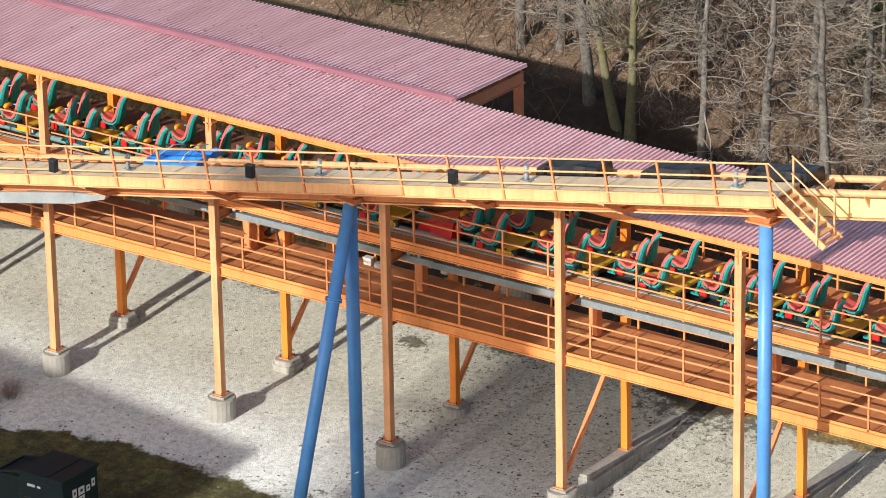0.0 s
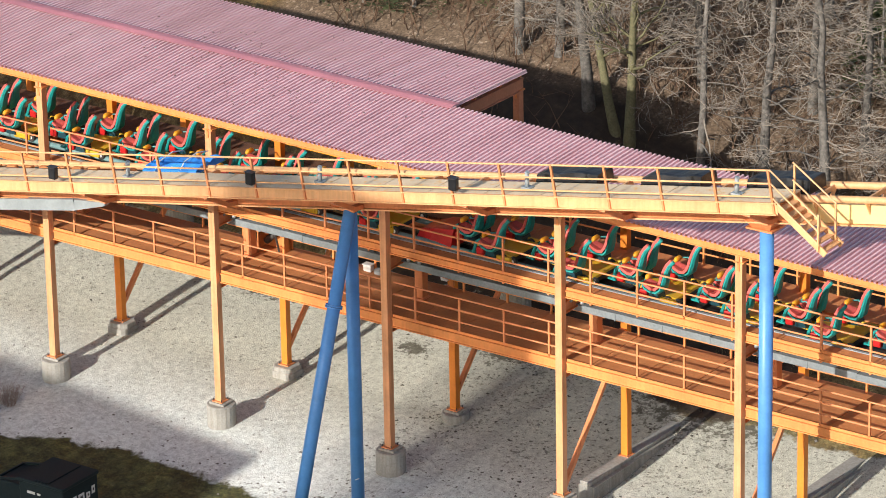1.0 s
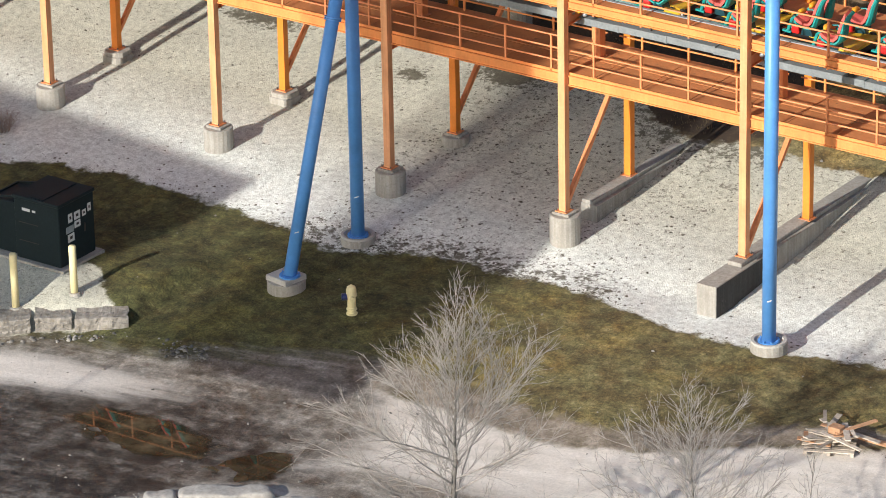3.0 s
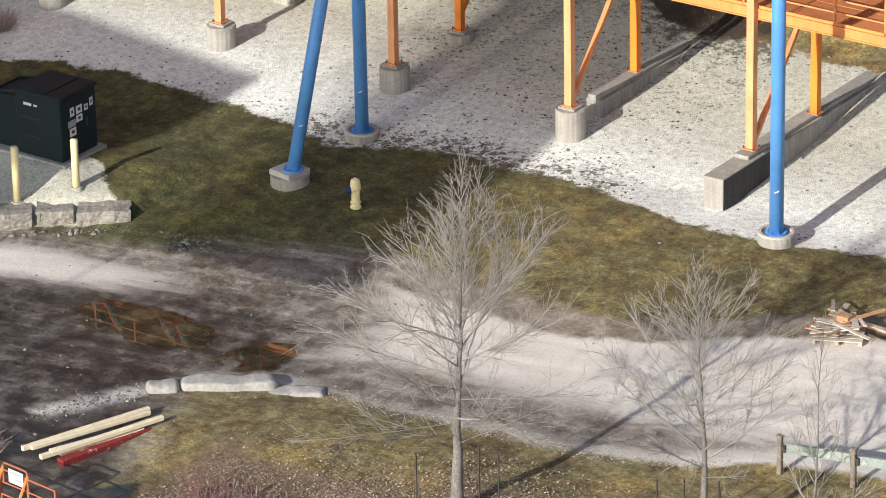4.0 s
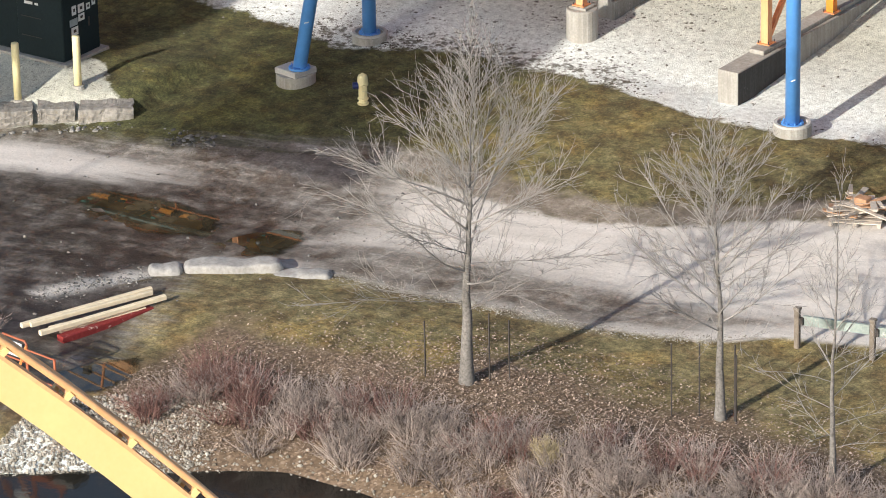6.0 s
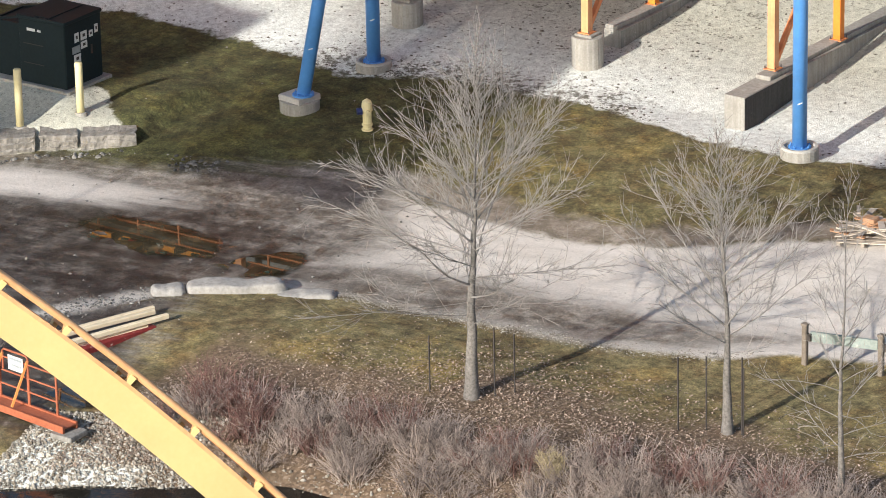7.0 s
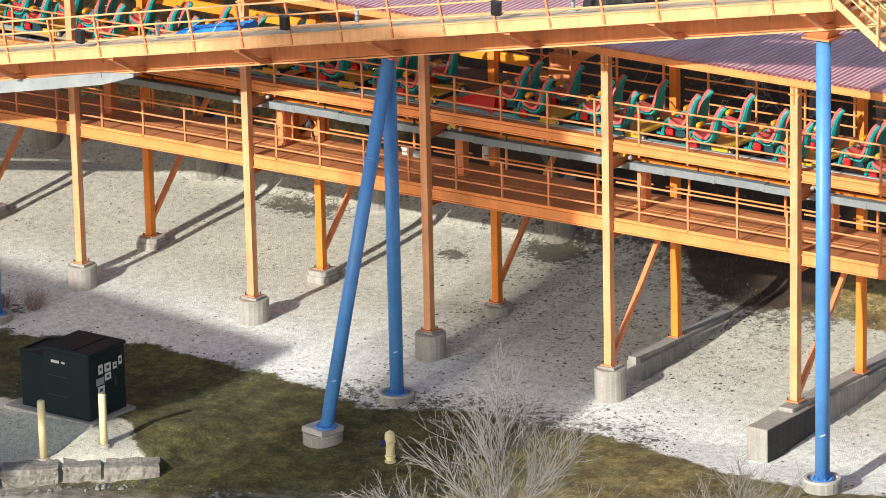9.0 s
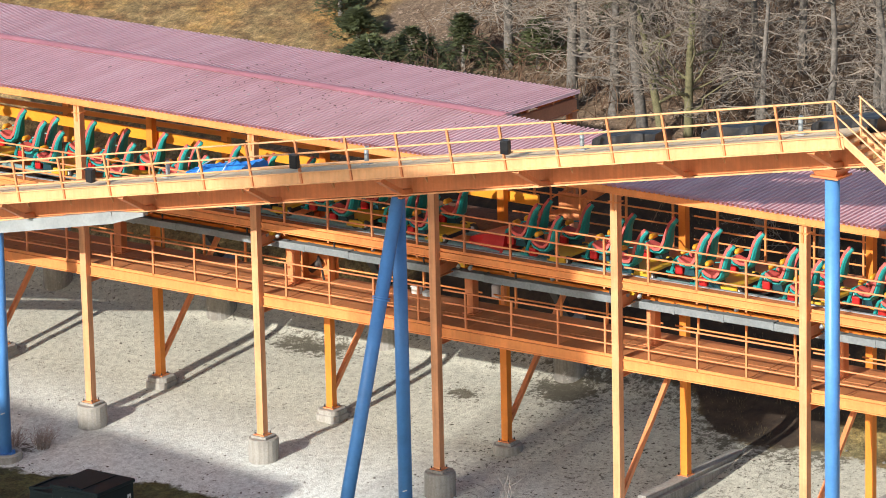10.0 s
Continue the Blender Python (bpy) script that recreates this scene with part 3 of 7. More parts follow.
    for k, v in vals.items():
        a = me.attributes.new(k, "FLOAT", "POINT")
        a.data.foreach_set("value", v)
    me.materials.append(M_GROUND)
    ob = new("ground", me)
    return tagged(ob, "winter ground of gravel, thin grass, mud and packed road", "ground", kind="structure")


make_ground()
wb = Build()
wb.add([(-2000, -2000, -0.8), (2000, -2000, -0.8), (2000, -20, -0.8), (-2000, -20, -0.8)], [(0, 1, 2, 3)])
tagged(part("water", wb, M_WATER), "dark still pond water below a stony bank", "water", kind="structure")


def puddle_material():
    """Clear shallow water that thins out to nothing at its edge."""
    m, n, l, b = node_mat("shallow_puddle")
    co = n.new("ShaderNodeNewGeometry").outputs["Position"]
    silt = noise_node(n, l, co, 1.3, 5)
    l.new(ramp(n, l, silt, [(0.35, (0.026, 0.021, 0.013)), (0.55, (0.060, 0.047, 0.028)), (0.70, (0.12, 0.097, 0.060))]), b.inputs["Base Color"])
    b.inputs["Roughness"].default_value = 0.015
    b.inputs["IOR"].default_value = 1.33
    b.inputs["Specular IOR Level"].default_value = 0.8
    bump(n, l, b, noise_node(n, l, co, 2.0, 2), 0.006, 0.02)
    a = n.new("ShaderNodeAttribute")
    a.attribute_name = "depth"
    v = math_node(n, l, "ADD", a.outputs["Fac"], math_node(n, l, "MULTIPLY", math_node(n, l, "SUBTRACT", noise_node(n, l, co, 1.6, 7, 0.7), 0.5), 1.7))
    r = n.new("ShaderNodeMapRange")
    r.inputs[1].default_value, r.inputs[2].default_value = 0.08, 0.55
    l.new(v, r.inputs[0])
    clear = n.new("ShaderNodeBsdfTransparent")
    mx = n.new("ShaderNodeMixShader")
    l.new(r.outputs[0], mx.inputs[0])
    l.new(clear.outputs[0], mx.inputs[1])
    l.new(b.outputs[0], mx.inputs[2])
    l.new(mx.outputs[0], n["Material Output"].inputs["Surface"])
    return m


M_SHALLOW = puddle_material()


def puddle(points, z):
    cx, cy = sum(p[0] for p in points) / len(points), sum(p[1] for p in points) / len(points)
    rim = []
    k = len(points)
    for i in range(k * 6):
        a, c, f = points[i // 6], points[(i // 6 + 1) % k], (i % 6) / 6
        rim.append((a[0] + (c[0] - a[0]) * f, a[1] + (c[1] - a[1]) * f))
    b = Build()
    steps = (1.12, 0.75, 0.35)
    rings = [[(cx + (x - cx) * s_, cy + (y - cy) * s_, z) for x, y in rim] for s_ in steps]
    b.loft(rings, caps=False)
    b.f.append(tuple(range(2 * len(rim), 3 * len(rim))))
    me = b.mesh("puddle")
    at = me.attributes.new("depth", "FLOAT", "POINT")
    at.data.foreach_set("value", [v for v in (-0.25, 0.55, 1.0) for _ in rim])
    return tagged(part("puddle", me, M_SHALLOW), "shallow muddy puddle on the packed road", "puddle", group="puddles on the road", kind="structure")


# ---------------------------------------------------------------- station
COL_X = [-12.7, -6.5, -0.21, 6.14, 12.33, 18.32, 24.18, 30.4]
BACK_X = [-12.9, -6.7, -0.45, 5.95, 12.17, 18.2, 24.1, 30.3]
REAR_X = [-13.2, -7.0, -0.75, 5.6, 11.9]
LOW_DECK, UP_DECK = 6.22, 8.42
X0, X1 = -14.5, 33.5


def ground_pier(x, y, top, r, group, square=False, shape_mat=None):
    """A concrete footing on the ground."""
    g = height(x, y) - 0.35
    b = Build()
    if square:
        ring = lambda z, e: [(x - e, y - e + 0.16, z), (x - e + 0.16, y - e, z), (x + e - 0.16, y - e, z), (x + e, y - e + 0.16, z), (x + e, y + e - 0.16, z), (x + e - 0.16, y + e, z), (x - e + 0.16, y + e, z), (x - e, y + e - 0.16, z)]
        b.loft([ring(g, r + 0.06), ring(top - 0.16, r + 0.04), ring(top - 0.13, r), ring(top - 0.02, r), ring(top, r - 0.03)])
    else:
        k = 20
        ring = lambda z, s: [(x + r * s * math.cos(2 * math.pi * i / k), y + r * s * math.sin(2 * math.pi * i / k), z) for i in range(k)]
        b.loft([ring(g, 1.0), ring(top - 0.10, 1.0), ring(top - 0.07, 0.95)])
        b.box(x - r * 0.62, x + r * 0.62, y - r * 0.55, y + r * 0.62, top - 0.08, top, 0.02)
    ob = part("footing", b, shape_mat or M_CONCRETE)
    return tagged(ob, "grey concrete footing with a flat weathered top", "footing", group=group)


def column(x, y, z0, z1, w=0.22, name="column", cap=True, paint=None):
    """A rolled steel post with a base plate, bolts and a bracket at its head."""
    t = thing(name, "orange-painted steel post on a bolted base plate", "post", (x, y, z0), group="station posts")
    b = Build()
    for s in (-1, 1):
        b.box(x - w / 2, x + w / 2, y + s * (w / 2 - 0.012) - 0.012, y + s * (w / 2 - 0.012) + 0.012, z0 + 0.03, z1)
    b.box(x - 0.010, x + 0.010, y - w / 2 + 0.025, y + w / 2 - 0.025, z0 + 0.03, z1)
    b.box(x + w / 2 - 0.02, x + w / 2, y - w / 2 + 0.024, y + w / 2 - 0.024, z0 + 0.03, z1)
    b.box(x - w / 2, x - w / 2 + 0.02, y - w / 2 + 0.024, y + w / 2 - 0.024, z0 + 0.03, z1)
    part("post", b, paint or M_POST, t)
    part("base_plate", Build().box(x - w * 0.85, x + w * 0.85, y - w * 0.85, y + w * 0.85, z0, z0 + 0.03, 0.006), M_ORANGE, t)
    bolts = Build().tube([(0, 0, 0), (0, 0, 0.07)], 0.018, 6).mesh("bolt")
    for sx in (-1, 1):
        for sy in (-1, 1):
            ob = part("bolt", bolts, M_DARK, t)
            ob.matrix_basis = Matrix.Translation((x + sx * w * 0.7 , y + sy * w * 0.7, z0 + 0.03))
    if cap:
        part("head_bracket", Build().box(x - w * 0.75, x + w * 0.75, y - w * 0.62, y + w * 0.62, z1 - 0.32, z1 - 0.28, 0.005).box(x - 0.03, x + 0.03, y - w * 0.62, y - w / 2, z1 - 0.55, z1 + 0.12), M_AMBER, t)
    return t


for i, x in enumerate(COL_X):
    top = 2.07 + 0.02 * i
    column(x, 0.0, top, 10.98 - 0.0113 * (x - 13.0))
    if i != 6:
        ground_pier(x + 0.02, 0.0, top, 0.44, "front footings")
for i, x in enumerate(BACK_X):
    top = 1.98
    column(x, 3.54, top, 11.08 - 0.0113 * (x - 13.0), paint=M_VIVID)
    if i < 5:
        ground_pier(x + 0.02, 3.54, top, 0.37 if i < 4 else 0.42, "middle footings", square=i < 4)
for x in REAR_X:
    column(x, 7.45, 5.9, 11.1, paint=M_TERRA if x > 11 else M_VIVID)
tagged(part("transfer_beam", Build().ibeam((X0, 7.45, 5.72), (12.4, 7.45, 5.72), 0.26, 0.34), M_DARK), "dark steel beam under the rear posts of the station", "beam")
for x, y in ((-8.6, 8.5), (-2.0, 8.5), (4.4, 8.5), (11.0, 8.5)):
    g = thing("footing", "thick round concrete pier standing in shade", "footing", (x, y, height(x, y)), group="rear footings")
    k = 20
    ring = lambda z: [(x + 0.48 * math.cos(2 * math.pi * i / k), y + 0.48 * math.sin(2 * math.pi * i / k), z) for i in range(k)]
    part("pier", Build().loft([ring(height(x, y) - 0.4), ring(4.3)]), M_CONCRETE_OLD, g)
    part("prop", Build().beam((x, y, 4.28), (x, 7.5, 5.6), 0.26, 0.26), M_DARK, g)


def grade_wall(x, y0, y1, top, w, step):
    """A long concrete footing beam with a stepped ledge along one side."""
    t = thing("concrete_wall", "long low concrete footing wall with a stained, shade-darkened side", "wall", (x, y0, height(x, y0)), group="footing walls")
    part("wall_body", Build().box(x - w / 2, x + w / 2, y0, y1, height(x, y0) - 0.6, top, 0.02), M_CONCRETE, t)
    # thin sheet on the side away from the sun: stain plus painted shade
    part("stained_side", Build().box(x + w / 2, x + w / 2 + 0.006, y0 + 0.02, y0 + min(3.2, (y1 - y0) * 0.5), height(x, y0) - 0.6, top - 0.03), M_STAIN_SHADE if y0 < 0 else M_CONCRETE_OLD, t, "wall side darkened by stain and painted shade")
    part("ledge", Build().box(x - w / 2 + 0.05, x + w / 2 - 0.12, y0 + step, y1 - 0.05, top, top + 0.12, 0.02), M_CONCRETE, t)
    return t


grade_wall(18.26, 1.32, 6.3, 1.88, 0.55, 0.0)
grade_wall(24.0, -1.65, 7.0, 1.88, 0.62, 1.5)
grade_wall(30.3, -1.8, 7.0, 1.85, 0.6, 1.5)


def brace(a, b, w=0.13):
    t = tagged(part("brace", Build().beam(a, b, w, w), M_ORANGE), "slanting orange steel tube brace between posts", "brace", group="slanting braces")
    return t


for i in range(len(BACK_X)):
    x = BACK_X[i]
    if i <= 4:
        brace((x, 3.65, 2.5), (x, 6.9, 6.0))
    else:
        brace((COL_X[i], 0.12, 2.35), (x, 3.4, 5.85))

# long edge beams of the two decks
def edge_beam(name, y, z0, z1, x0, x1, label, material=None, depth=0.12):
    t = thing(name, label, "beam", (x0, y, z0))
    b = Build()
    h = z1 - z0
    b.box(x0, x1, y, y + 0.02, z0, z1)
    b.box(x0, x1, y - 0.05, y, z0, z0 + 0.03)
    b.box(x0, x1, y - 0.05, y, z1 - 0.03, z1)
    part("channel", b, material or M_AMBER, t)
    part("toe_plate", Build().box(x0, x1, y + 0.022, y + 0.04, z1, z1 + 0.08), material or M_AMBER, t)
    return t


BAYS = list(zip([X0] + COL_X, COL_X + [X1]))
for a, c in BAYS:
    edge_beam("walkway_edge_beam", 0.05, 5.95, 6.25, a + 0.16, c - 0.16, "orange steel channel along the lower walkway")
    edge_beam("platform_edge_beam", 0.05, 8.20, 8.42, a + 0.16, c - 0.16, "orange steel channel along the train platform")

# underside framing
for name, y, z0, z1 in (("walkway_beam", 2.9, 5.85, 6.15), ("platform_beam", 1.7, 7.6, 8.0), ("platform_beam", 3.2, 7.7, 8.1)):
    b = Build().ibeam((X0, y, (z0 + z1) / 2), (X1, y, (z0 + z1) / 2), 0.2, z1 - z0)
    tagged(part(name, b, M_ORANGE), "orange steel beam under the deck", "beam", group="deck beams")
for i, x in enumerate(COL_X):
    for z0, z1, yb in ((5.72, 6.0, 3.4), (7.65, 8.0, 3.4)):
        b = Build().ibeam((x, 0.17, (z0 + z1) / 2), (BACK_X[i], yb, (z0 + z1) / 2), 0.18, z1 - z0)
        tagged(part("cross_beam", b, M_ORANGE), "orange steel beam across the station frame", "beam", group="cross beams")
for i, x in enumerate(BACK_X):
    t = thing("deck_post", "short orange post carrying the train platform", "post", (x + 0.15, 1.75, 6.22), group="short deck posts")
    part("post", Build().box(x + 0.0, x + 0.28, 1.62, 1.9, 6.25, 7.6, 0.01), M_ORANGE, t)
    part("base_plate", Build().box(x - 0.06, x + 0.34, 1.56, 1.96, 6.225, 6.25), M_ORANGE, t)


# ---------------------------------------------------------------- railings
def railing(name, x0, x1, y, z, top, spacing, rails, label, slope=0.0, material=None, base=0.3, first=0.4, group="railings"):
    """Posts and horizontal tubes; z is the deck, top the height of the top rail over it."""
    m = material or M_ORANGE
    t = thing(name, label, "railing", (x0, y, z), group=group)
    h = lambda x: z + slope * (x - x0)
    post = Build().box(-0.028, 0.028, -0.028, 0.028, -base, top - 0.02).mesh("post")
    x = x0 + first
    while x < x1:
        ob = local_part("post", post, m, t)
        ob.location = (x - x0, 0, h(x) - z)
        x += spacing
    for r in rails:
        local_part("rail", Build().tube([(0, 0, r), (x1 - x0, 0, r + slope * (x1 - x0))], 0.026, 8), m, t)
    return t


for a, c in BAYS:
    railing("walkway_railing", a + 0.2, c - 0.2, 0.10, LOW_DECK, 1.1, 1.53, (0.38, 0.74, 1.1), "orange tubular railing along the lower walkway", first=0.75)
    railing("platform_railing", a + 0.2, c - 0.2, 0.10, UP_DECK, 1.1, 1.53, (0.38, 0.74, 1.1), "orange tubular railing beside the parked trains", first=0.75)
for a, c in zip(BACK_X, BACK_X[1:]):
    railing("walkway_back_railing", a + 0.2, c - 0.2, 2.75, LOW_DECK, 0.72, 1.53, (0.3, 0.66), "orange rail along the back of the lower walkway", material=M_AMBER, first=0.75)
for a, c in list(zip(BACK_X, BACK_X[1:]))[4:]:
    railing("platform_back_railing", a + 0.2, c - 0.2, 3.75, UP_DECK, 1.3, 1.53, (0.3, 0.62, 0.96, 1.3), "orange railing along the back of the train platform", material=M_AMBER, first=0.75)

# cable trunking, in lengths
t = thing("cable_trunking", "grey galvanised steel trunking hung under the platform", "trunking", (X0, 0.9, 7.4))
x = X0
k = 0
while x < X1:
    n_ = min(x + 1.55, X1)
    dz = 0.008 * ((k * 7) % 3 - 1)
    part("trunking_length", Build().box(x + 0.008, n_ - 0.008, 0.80, 1.06, 7.50 + dz, 7.70 + dz, 0.012), M_TRUNKING, t)
    part("joint_band", Build().box(n_ - 0.03, n_ + 0.03, 0.79, 1.07, 7.49 + dz, 7.715 + dz), M_TRUNKING, t)
    x, k = n_, k + 1
x = X0 + 1
while x < X1:
    part("hanger", Build().box(x - 0.02, x + 0.02, 0.90, 0.94, 7.70, 8.05), M_DARK, t)
    x += 3.1

# ---------------------------------------------------------------- roof
RIDGE_Y, EAVE_Y, REAR_Y = 3.78, -0.42, 7.62
EAVE_Z, RIDGE_Z, REAR_Z = 11.20, 11.38, 11.30


def fall(x):
    """The roof drops a little along the station."""
    return -0.0113 * (x - 13.0)



def sheet_roof(name, x0, x1, ya, za, yb, zb, label):
    """Ribbed sheet metal: trapezoid ribs along the fall, each sheet a metre wide."""
    t = thing(name, label, "roof", (x0, ya, za), kind="structure")
    pitch, x = 0.152, x0
    sheet = 0
    while x < x1 - 0.01:
        b = Build()
        end = min(x + 0.912, x1)
        prof = []
        u = x
        while u < end - 0.01:
            for dx, dz in ((0.0, 0.0), (0.074, 0.0), (0.082, 0.08), (0.142, 0.08), (0.150, 0.0)):
                if u + dx <= end + 0.001:
                    prof.append((u + dx, dz))
            u += pitch
        prof.append((end + 0.006, 0.0))
        lift = 0.004 * (sheet % 2)
        top = [[(px, yy, zz + dz + lift + fall(px)) for px, dz in prof] for yy, zz in ((ya, za), (yb, zb))]
        low = [[(px, yy, zz + dz + lift - 0.012 + fall(px)) for px, dz in prof] for yy, zz in ((ya, za), (yb, zb))]
        kk = len(prof)
        b.add(top[0] + top[1], [(i, i + 1, kk + i + 1, kk + i) for i in range(kk - 1)])
        b.add(low[0] + low[1], [(kk + i, kk + i + 1, i + 1, i) for i in range(kk - 1)])
        part("roof_sheet", b, M_ROOF, t)
        x, sheet = end, sheet + 1
    return t


roof_front = sheet_roof("roof_front", X0, X1, EAVE_Y, EAVE_Z, RIDGE_Y, RIDGE_Z, "ribbed sun-faded red metal roof over the station")
roof_rear = sheet_roof("roof_rear", X0, 12.12, RIDGE_Y, RIDGE_Z, REAR_Y, REAR_Z, "ribbed sun-faded red metal roof over the rear bay")
b = Build()
cap = [[(xx, RIDGE_Y + dy, RIDGE_Z + dz + fall(xx)) for dy, dz in ((-0.26, 0.088), (-0.03, 0.115), (0.03, 0.115), (0.26, 0.088))] for xx in (X0, 12.2)]
b.add(cap[0] + cap[1], [(0, 4, 5, 1), (1, 5, 6, 2), (2, 6, 7, 3)])
tagged(part("ridge_cap", b, M_ROOFCAP), "folded red metal cap along the roof ridge", "ridge cap", kind="structure")
for a, c in BAYS:
    t = thing("eave_beam", "amber-painted steel channel along the roof edge", "beam", (a, EAVE_Y, 10.9), group="eave beams")
    b = Build()
    za, zc = EAVE_Z + fall(a), EAVE_Z + fall(c)
    for y, dz, w_, h_ in ((EAVE_Y + 0.075, -0.11, 0.03, 0.2), (EAVE_Y + 0.045, -0.20, 0.03, 0.025), (EAVE_Y + 0.045, -0.025, 0.03, 0.025)):
        b.beam((a + 0.004, y, za + dz), (c - 0.004, y, zc + dz), w_, h_)
    part("channel", b, M_AMBER, t)
for y, dz, xe in ((0.0, -0.10, X1), (1.25, -0.04, X1), (2.5, 0.02, X1), (3.6, 0.06, X1), (5.1, 0.03, 12.0), (6.4, 0.0, 12.0), (7.45, -0.03, 12.0)):
    tagged(part("purlin", Build().beam((X0, y, EAVE_Z + dz + fall(X0)), (xe, y, EAVE_Z + dz + fall(xe)), 0.08, 0.14), M_ORANGE), "orange steel purlin under the roof sheets", "purlin", group="purlins", kind="structure")
for i, x in enumerate(COL_X):
    tagged(part("rafter", Build().ibeam((x, 0, 10.88 + fall(x)), (x, 3.54, 11.02 + fall(x)), 0.15, 0.24), M_ORANGE), "orange steel rafter under the roof", "rafter", group="rafters")
for x in REAR_X:
    tagged(part("rafter", Build().ibeam((x, 3.54, 11.02 + fall(x)), (x, 7.45, 10.95 + fall(x)), 0.15, 0.24), M_ORANGE), "orange steel rafter under the roof", "rafter", group="rafters")
tagged(part("gable_beam", Build().ibeam((12.0, 3.9, 11.03), (12.0, 7.5, 10.98), 0.16, 0.4), M_TERRA), "orange steel beam at the end of the rear roof", "beam")
tagged(part("gutter_beam", Build().ibeam((X0, 7.5, 10.8), (12.0, 7.5, 10.9), 0.16, 0.35), M_ORANGE), "orange steel beam along the rear of the roof", "beam")
tagged(part("header_beam", Build().beam((X0, 3.76, 9.47), (13.25, 3.76, 9.13), 0.08, 0.32), M_HEADER), "broad amber header beam over the loading gates", "beam")
tagged(part("rear_girt", Build().box(X0, 12.0, 7.3, 7.36, 8.5, 8.66).box(X0, 12.0, 7.3, 7.36, 9.4, 9.5), M_VIVID), "orange rails along the rear of the loading hall", "rail")

# ---------------------------------------------------------------- raised track with its service walkway
SLOPE = 0.183
TX0, TX1 = -14.0, 44.0


def rise(x):
    return SLOPE * (x - 21.2)


t = thing("raised_track", "amber-painted steel coaster track with box spine and running rails", "coaster track", (21.2, -2.75, 12.3))
# one spine, two colours: orange holds the walkway's shade, yellow the full sun
part("spine", Build().beam((TX0, -2.75, 12.55 + rise(TX0)), (28.0, -2.75, 12.55 + rise(28.0)), 0.7, 0.5), M_ORANGE, t)
part("spine", Build().beam((28.0, -2.75, 12.55 + rise(28.0)), (TX1, -2.75, 12.55 + rise(TX1)), 0.7, 0.5), M_YELLOW, t, "spine length coloured pale yellow for full sun")
part("spine_flange", Build().beam((TX0, -2.75, 12.26 + rise(TX0)), (TX1, -2.75, 12.26 + rise(TX1)), 0.86, 0.04), M_TRACK, t)
for y in (-2.15, -3.30):
    part("running_rail", Build().tube([(TX0, y, 13.02 + rise(TX0)), (TX1, y, 13.02 + rise(TX1))], 0.10, 12), M_TRACK, t, smooth=True)
tie = Build()
tie.beam((0, -0.55, 0.45), (0, 0.55, 0.45), 0.05, 0.12)
tie.add([(-0.02, -0.35, 0), (-0.02, -0.60, 0.40), (-0.02, -0.42, 0.42), (-0.02, -0.15, 0.02), (0.02, -0.35, 0), (0.02, -0.60, 0.40), (0.02, -0.42, 0.42), (0.02, -0.15, 0.02)], [(0, 1, 2, 3), (7, 6, 5, 4), (0, 4, 5, 1), (1, 5, 6, 2), (2, 6, 7, 3), (3, 7, 4, 0)])
tie.add([(-0.02, 0.35, 0), (-0.02, 0.60, 0.40), (-0.02, 0.42, 0.42), (-0.02, 0.15, 0.02), (0.02, 0.35, 0), (0.02, 0.60, 0.40), (0.02, 0.42, 0.42), (0.02, 0.15, 0.02)], [(3, 2, 1, 0), (4, 5, 6, 7), (1, 5, 4, 0), (2, 6, 5, 1), (3, 7, 6, 2), (0, 4, 7, 3)])
tie = tie.mesh("tie")
x = TX0 + 0.5
while x < TX1:
    ob = part("tie", tie, M_TRACK, t)
    ob.matrix_basis = pose(x, -2.75, 12.55 + rise(x))
    x += 1.55

block = Build().box(-0.17, 0.17, -0.10, 0.10, -0.06, 0.16, 0.03).box(-0.05, 0.05, -0.14, -0.10, -0.04, 0.10).mesh("drive_block")
for k in range(15):
    x = -4.4 + 0.62 * k
    ob = part("drive_block", block, M_AMBER, t)
    ob.matrix_basis = pose(x, -3.05, 13.10 + rise(x), 0, -math.degrees(math.atan(SLOPE)), 0)

CX1 = 28.04
w = thing("service_walkway", "bleached steel service walkway with amber edge along the raised track", "walkway", (21.2, -4.0, 13.2))
bays = np.linspace(TX0, CX1, 24)
for a, c in zip(bays, bays[1:]):
    part("deck_panel", Build().beam((a + 0.01, -3.98, 13.28 + rise(a)), (c - 0.01, -3.98, 13.28 + rise(c)), 1.14, 0.05), M_CATWALK, w)
part("edge_channel", Build().beam((TX0, -4.57, 13.15 + rise(TX0)), (CX1, -4.57, 13.15 + rise(CX1)), 0.03, 0.34).beam((TX0, -4.60, 13.0 + rise(TX0)), (CX1, -4.60, 13.0 + rise(CX1)), 0.08, 0.03).beam((TX0, -4.60, 13.31 + rise(TX0)), (CX1, -4.60, 13.31 + rise(CX1)), 0.08, 0.03), M_TRACK, w)
part("inner_channel", Build().beam((TX0, -3.42, 13.1 + rise(TX0)), (CX1, -3.42, 13.1 + rise(CX1)), 0.04, 0.28), M_TRACK, w)
part("under_beam", Build().beam((TX0, -3.95, 12.95 + rise(TX0)), (CX1, -3.95, 12.95 + rise(CX1)), 0.3, 0.14), M_ORANGE, w)
x = TX0 + 1.3
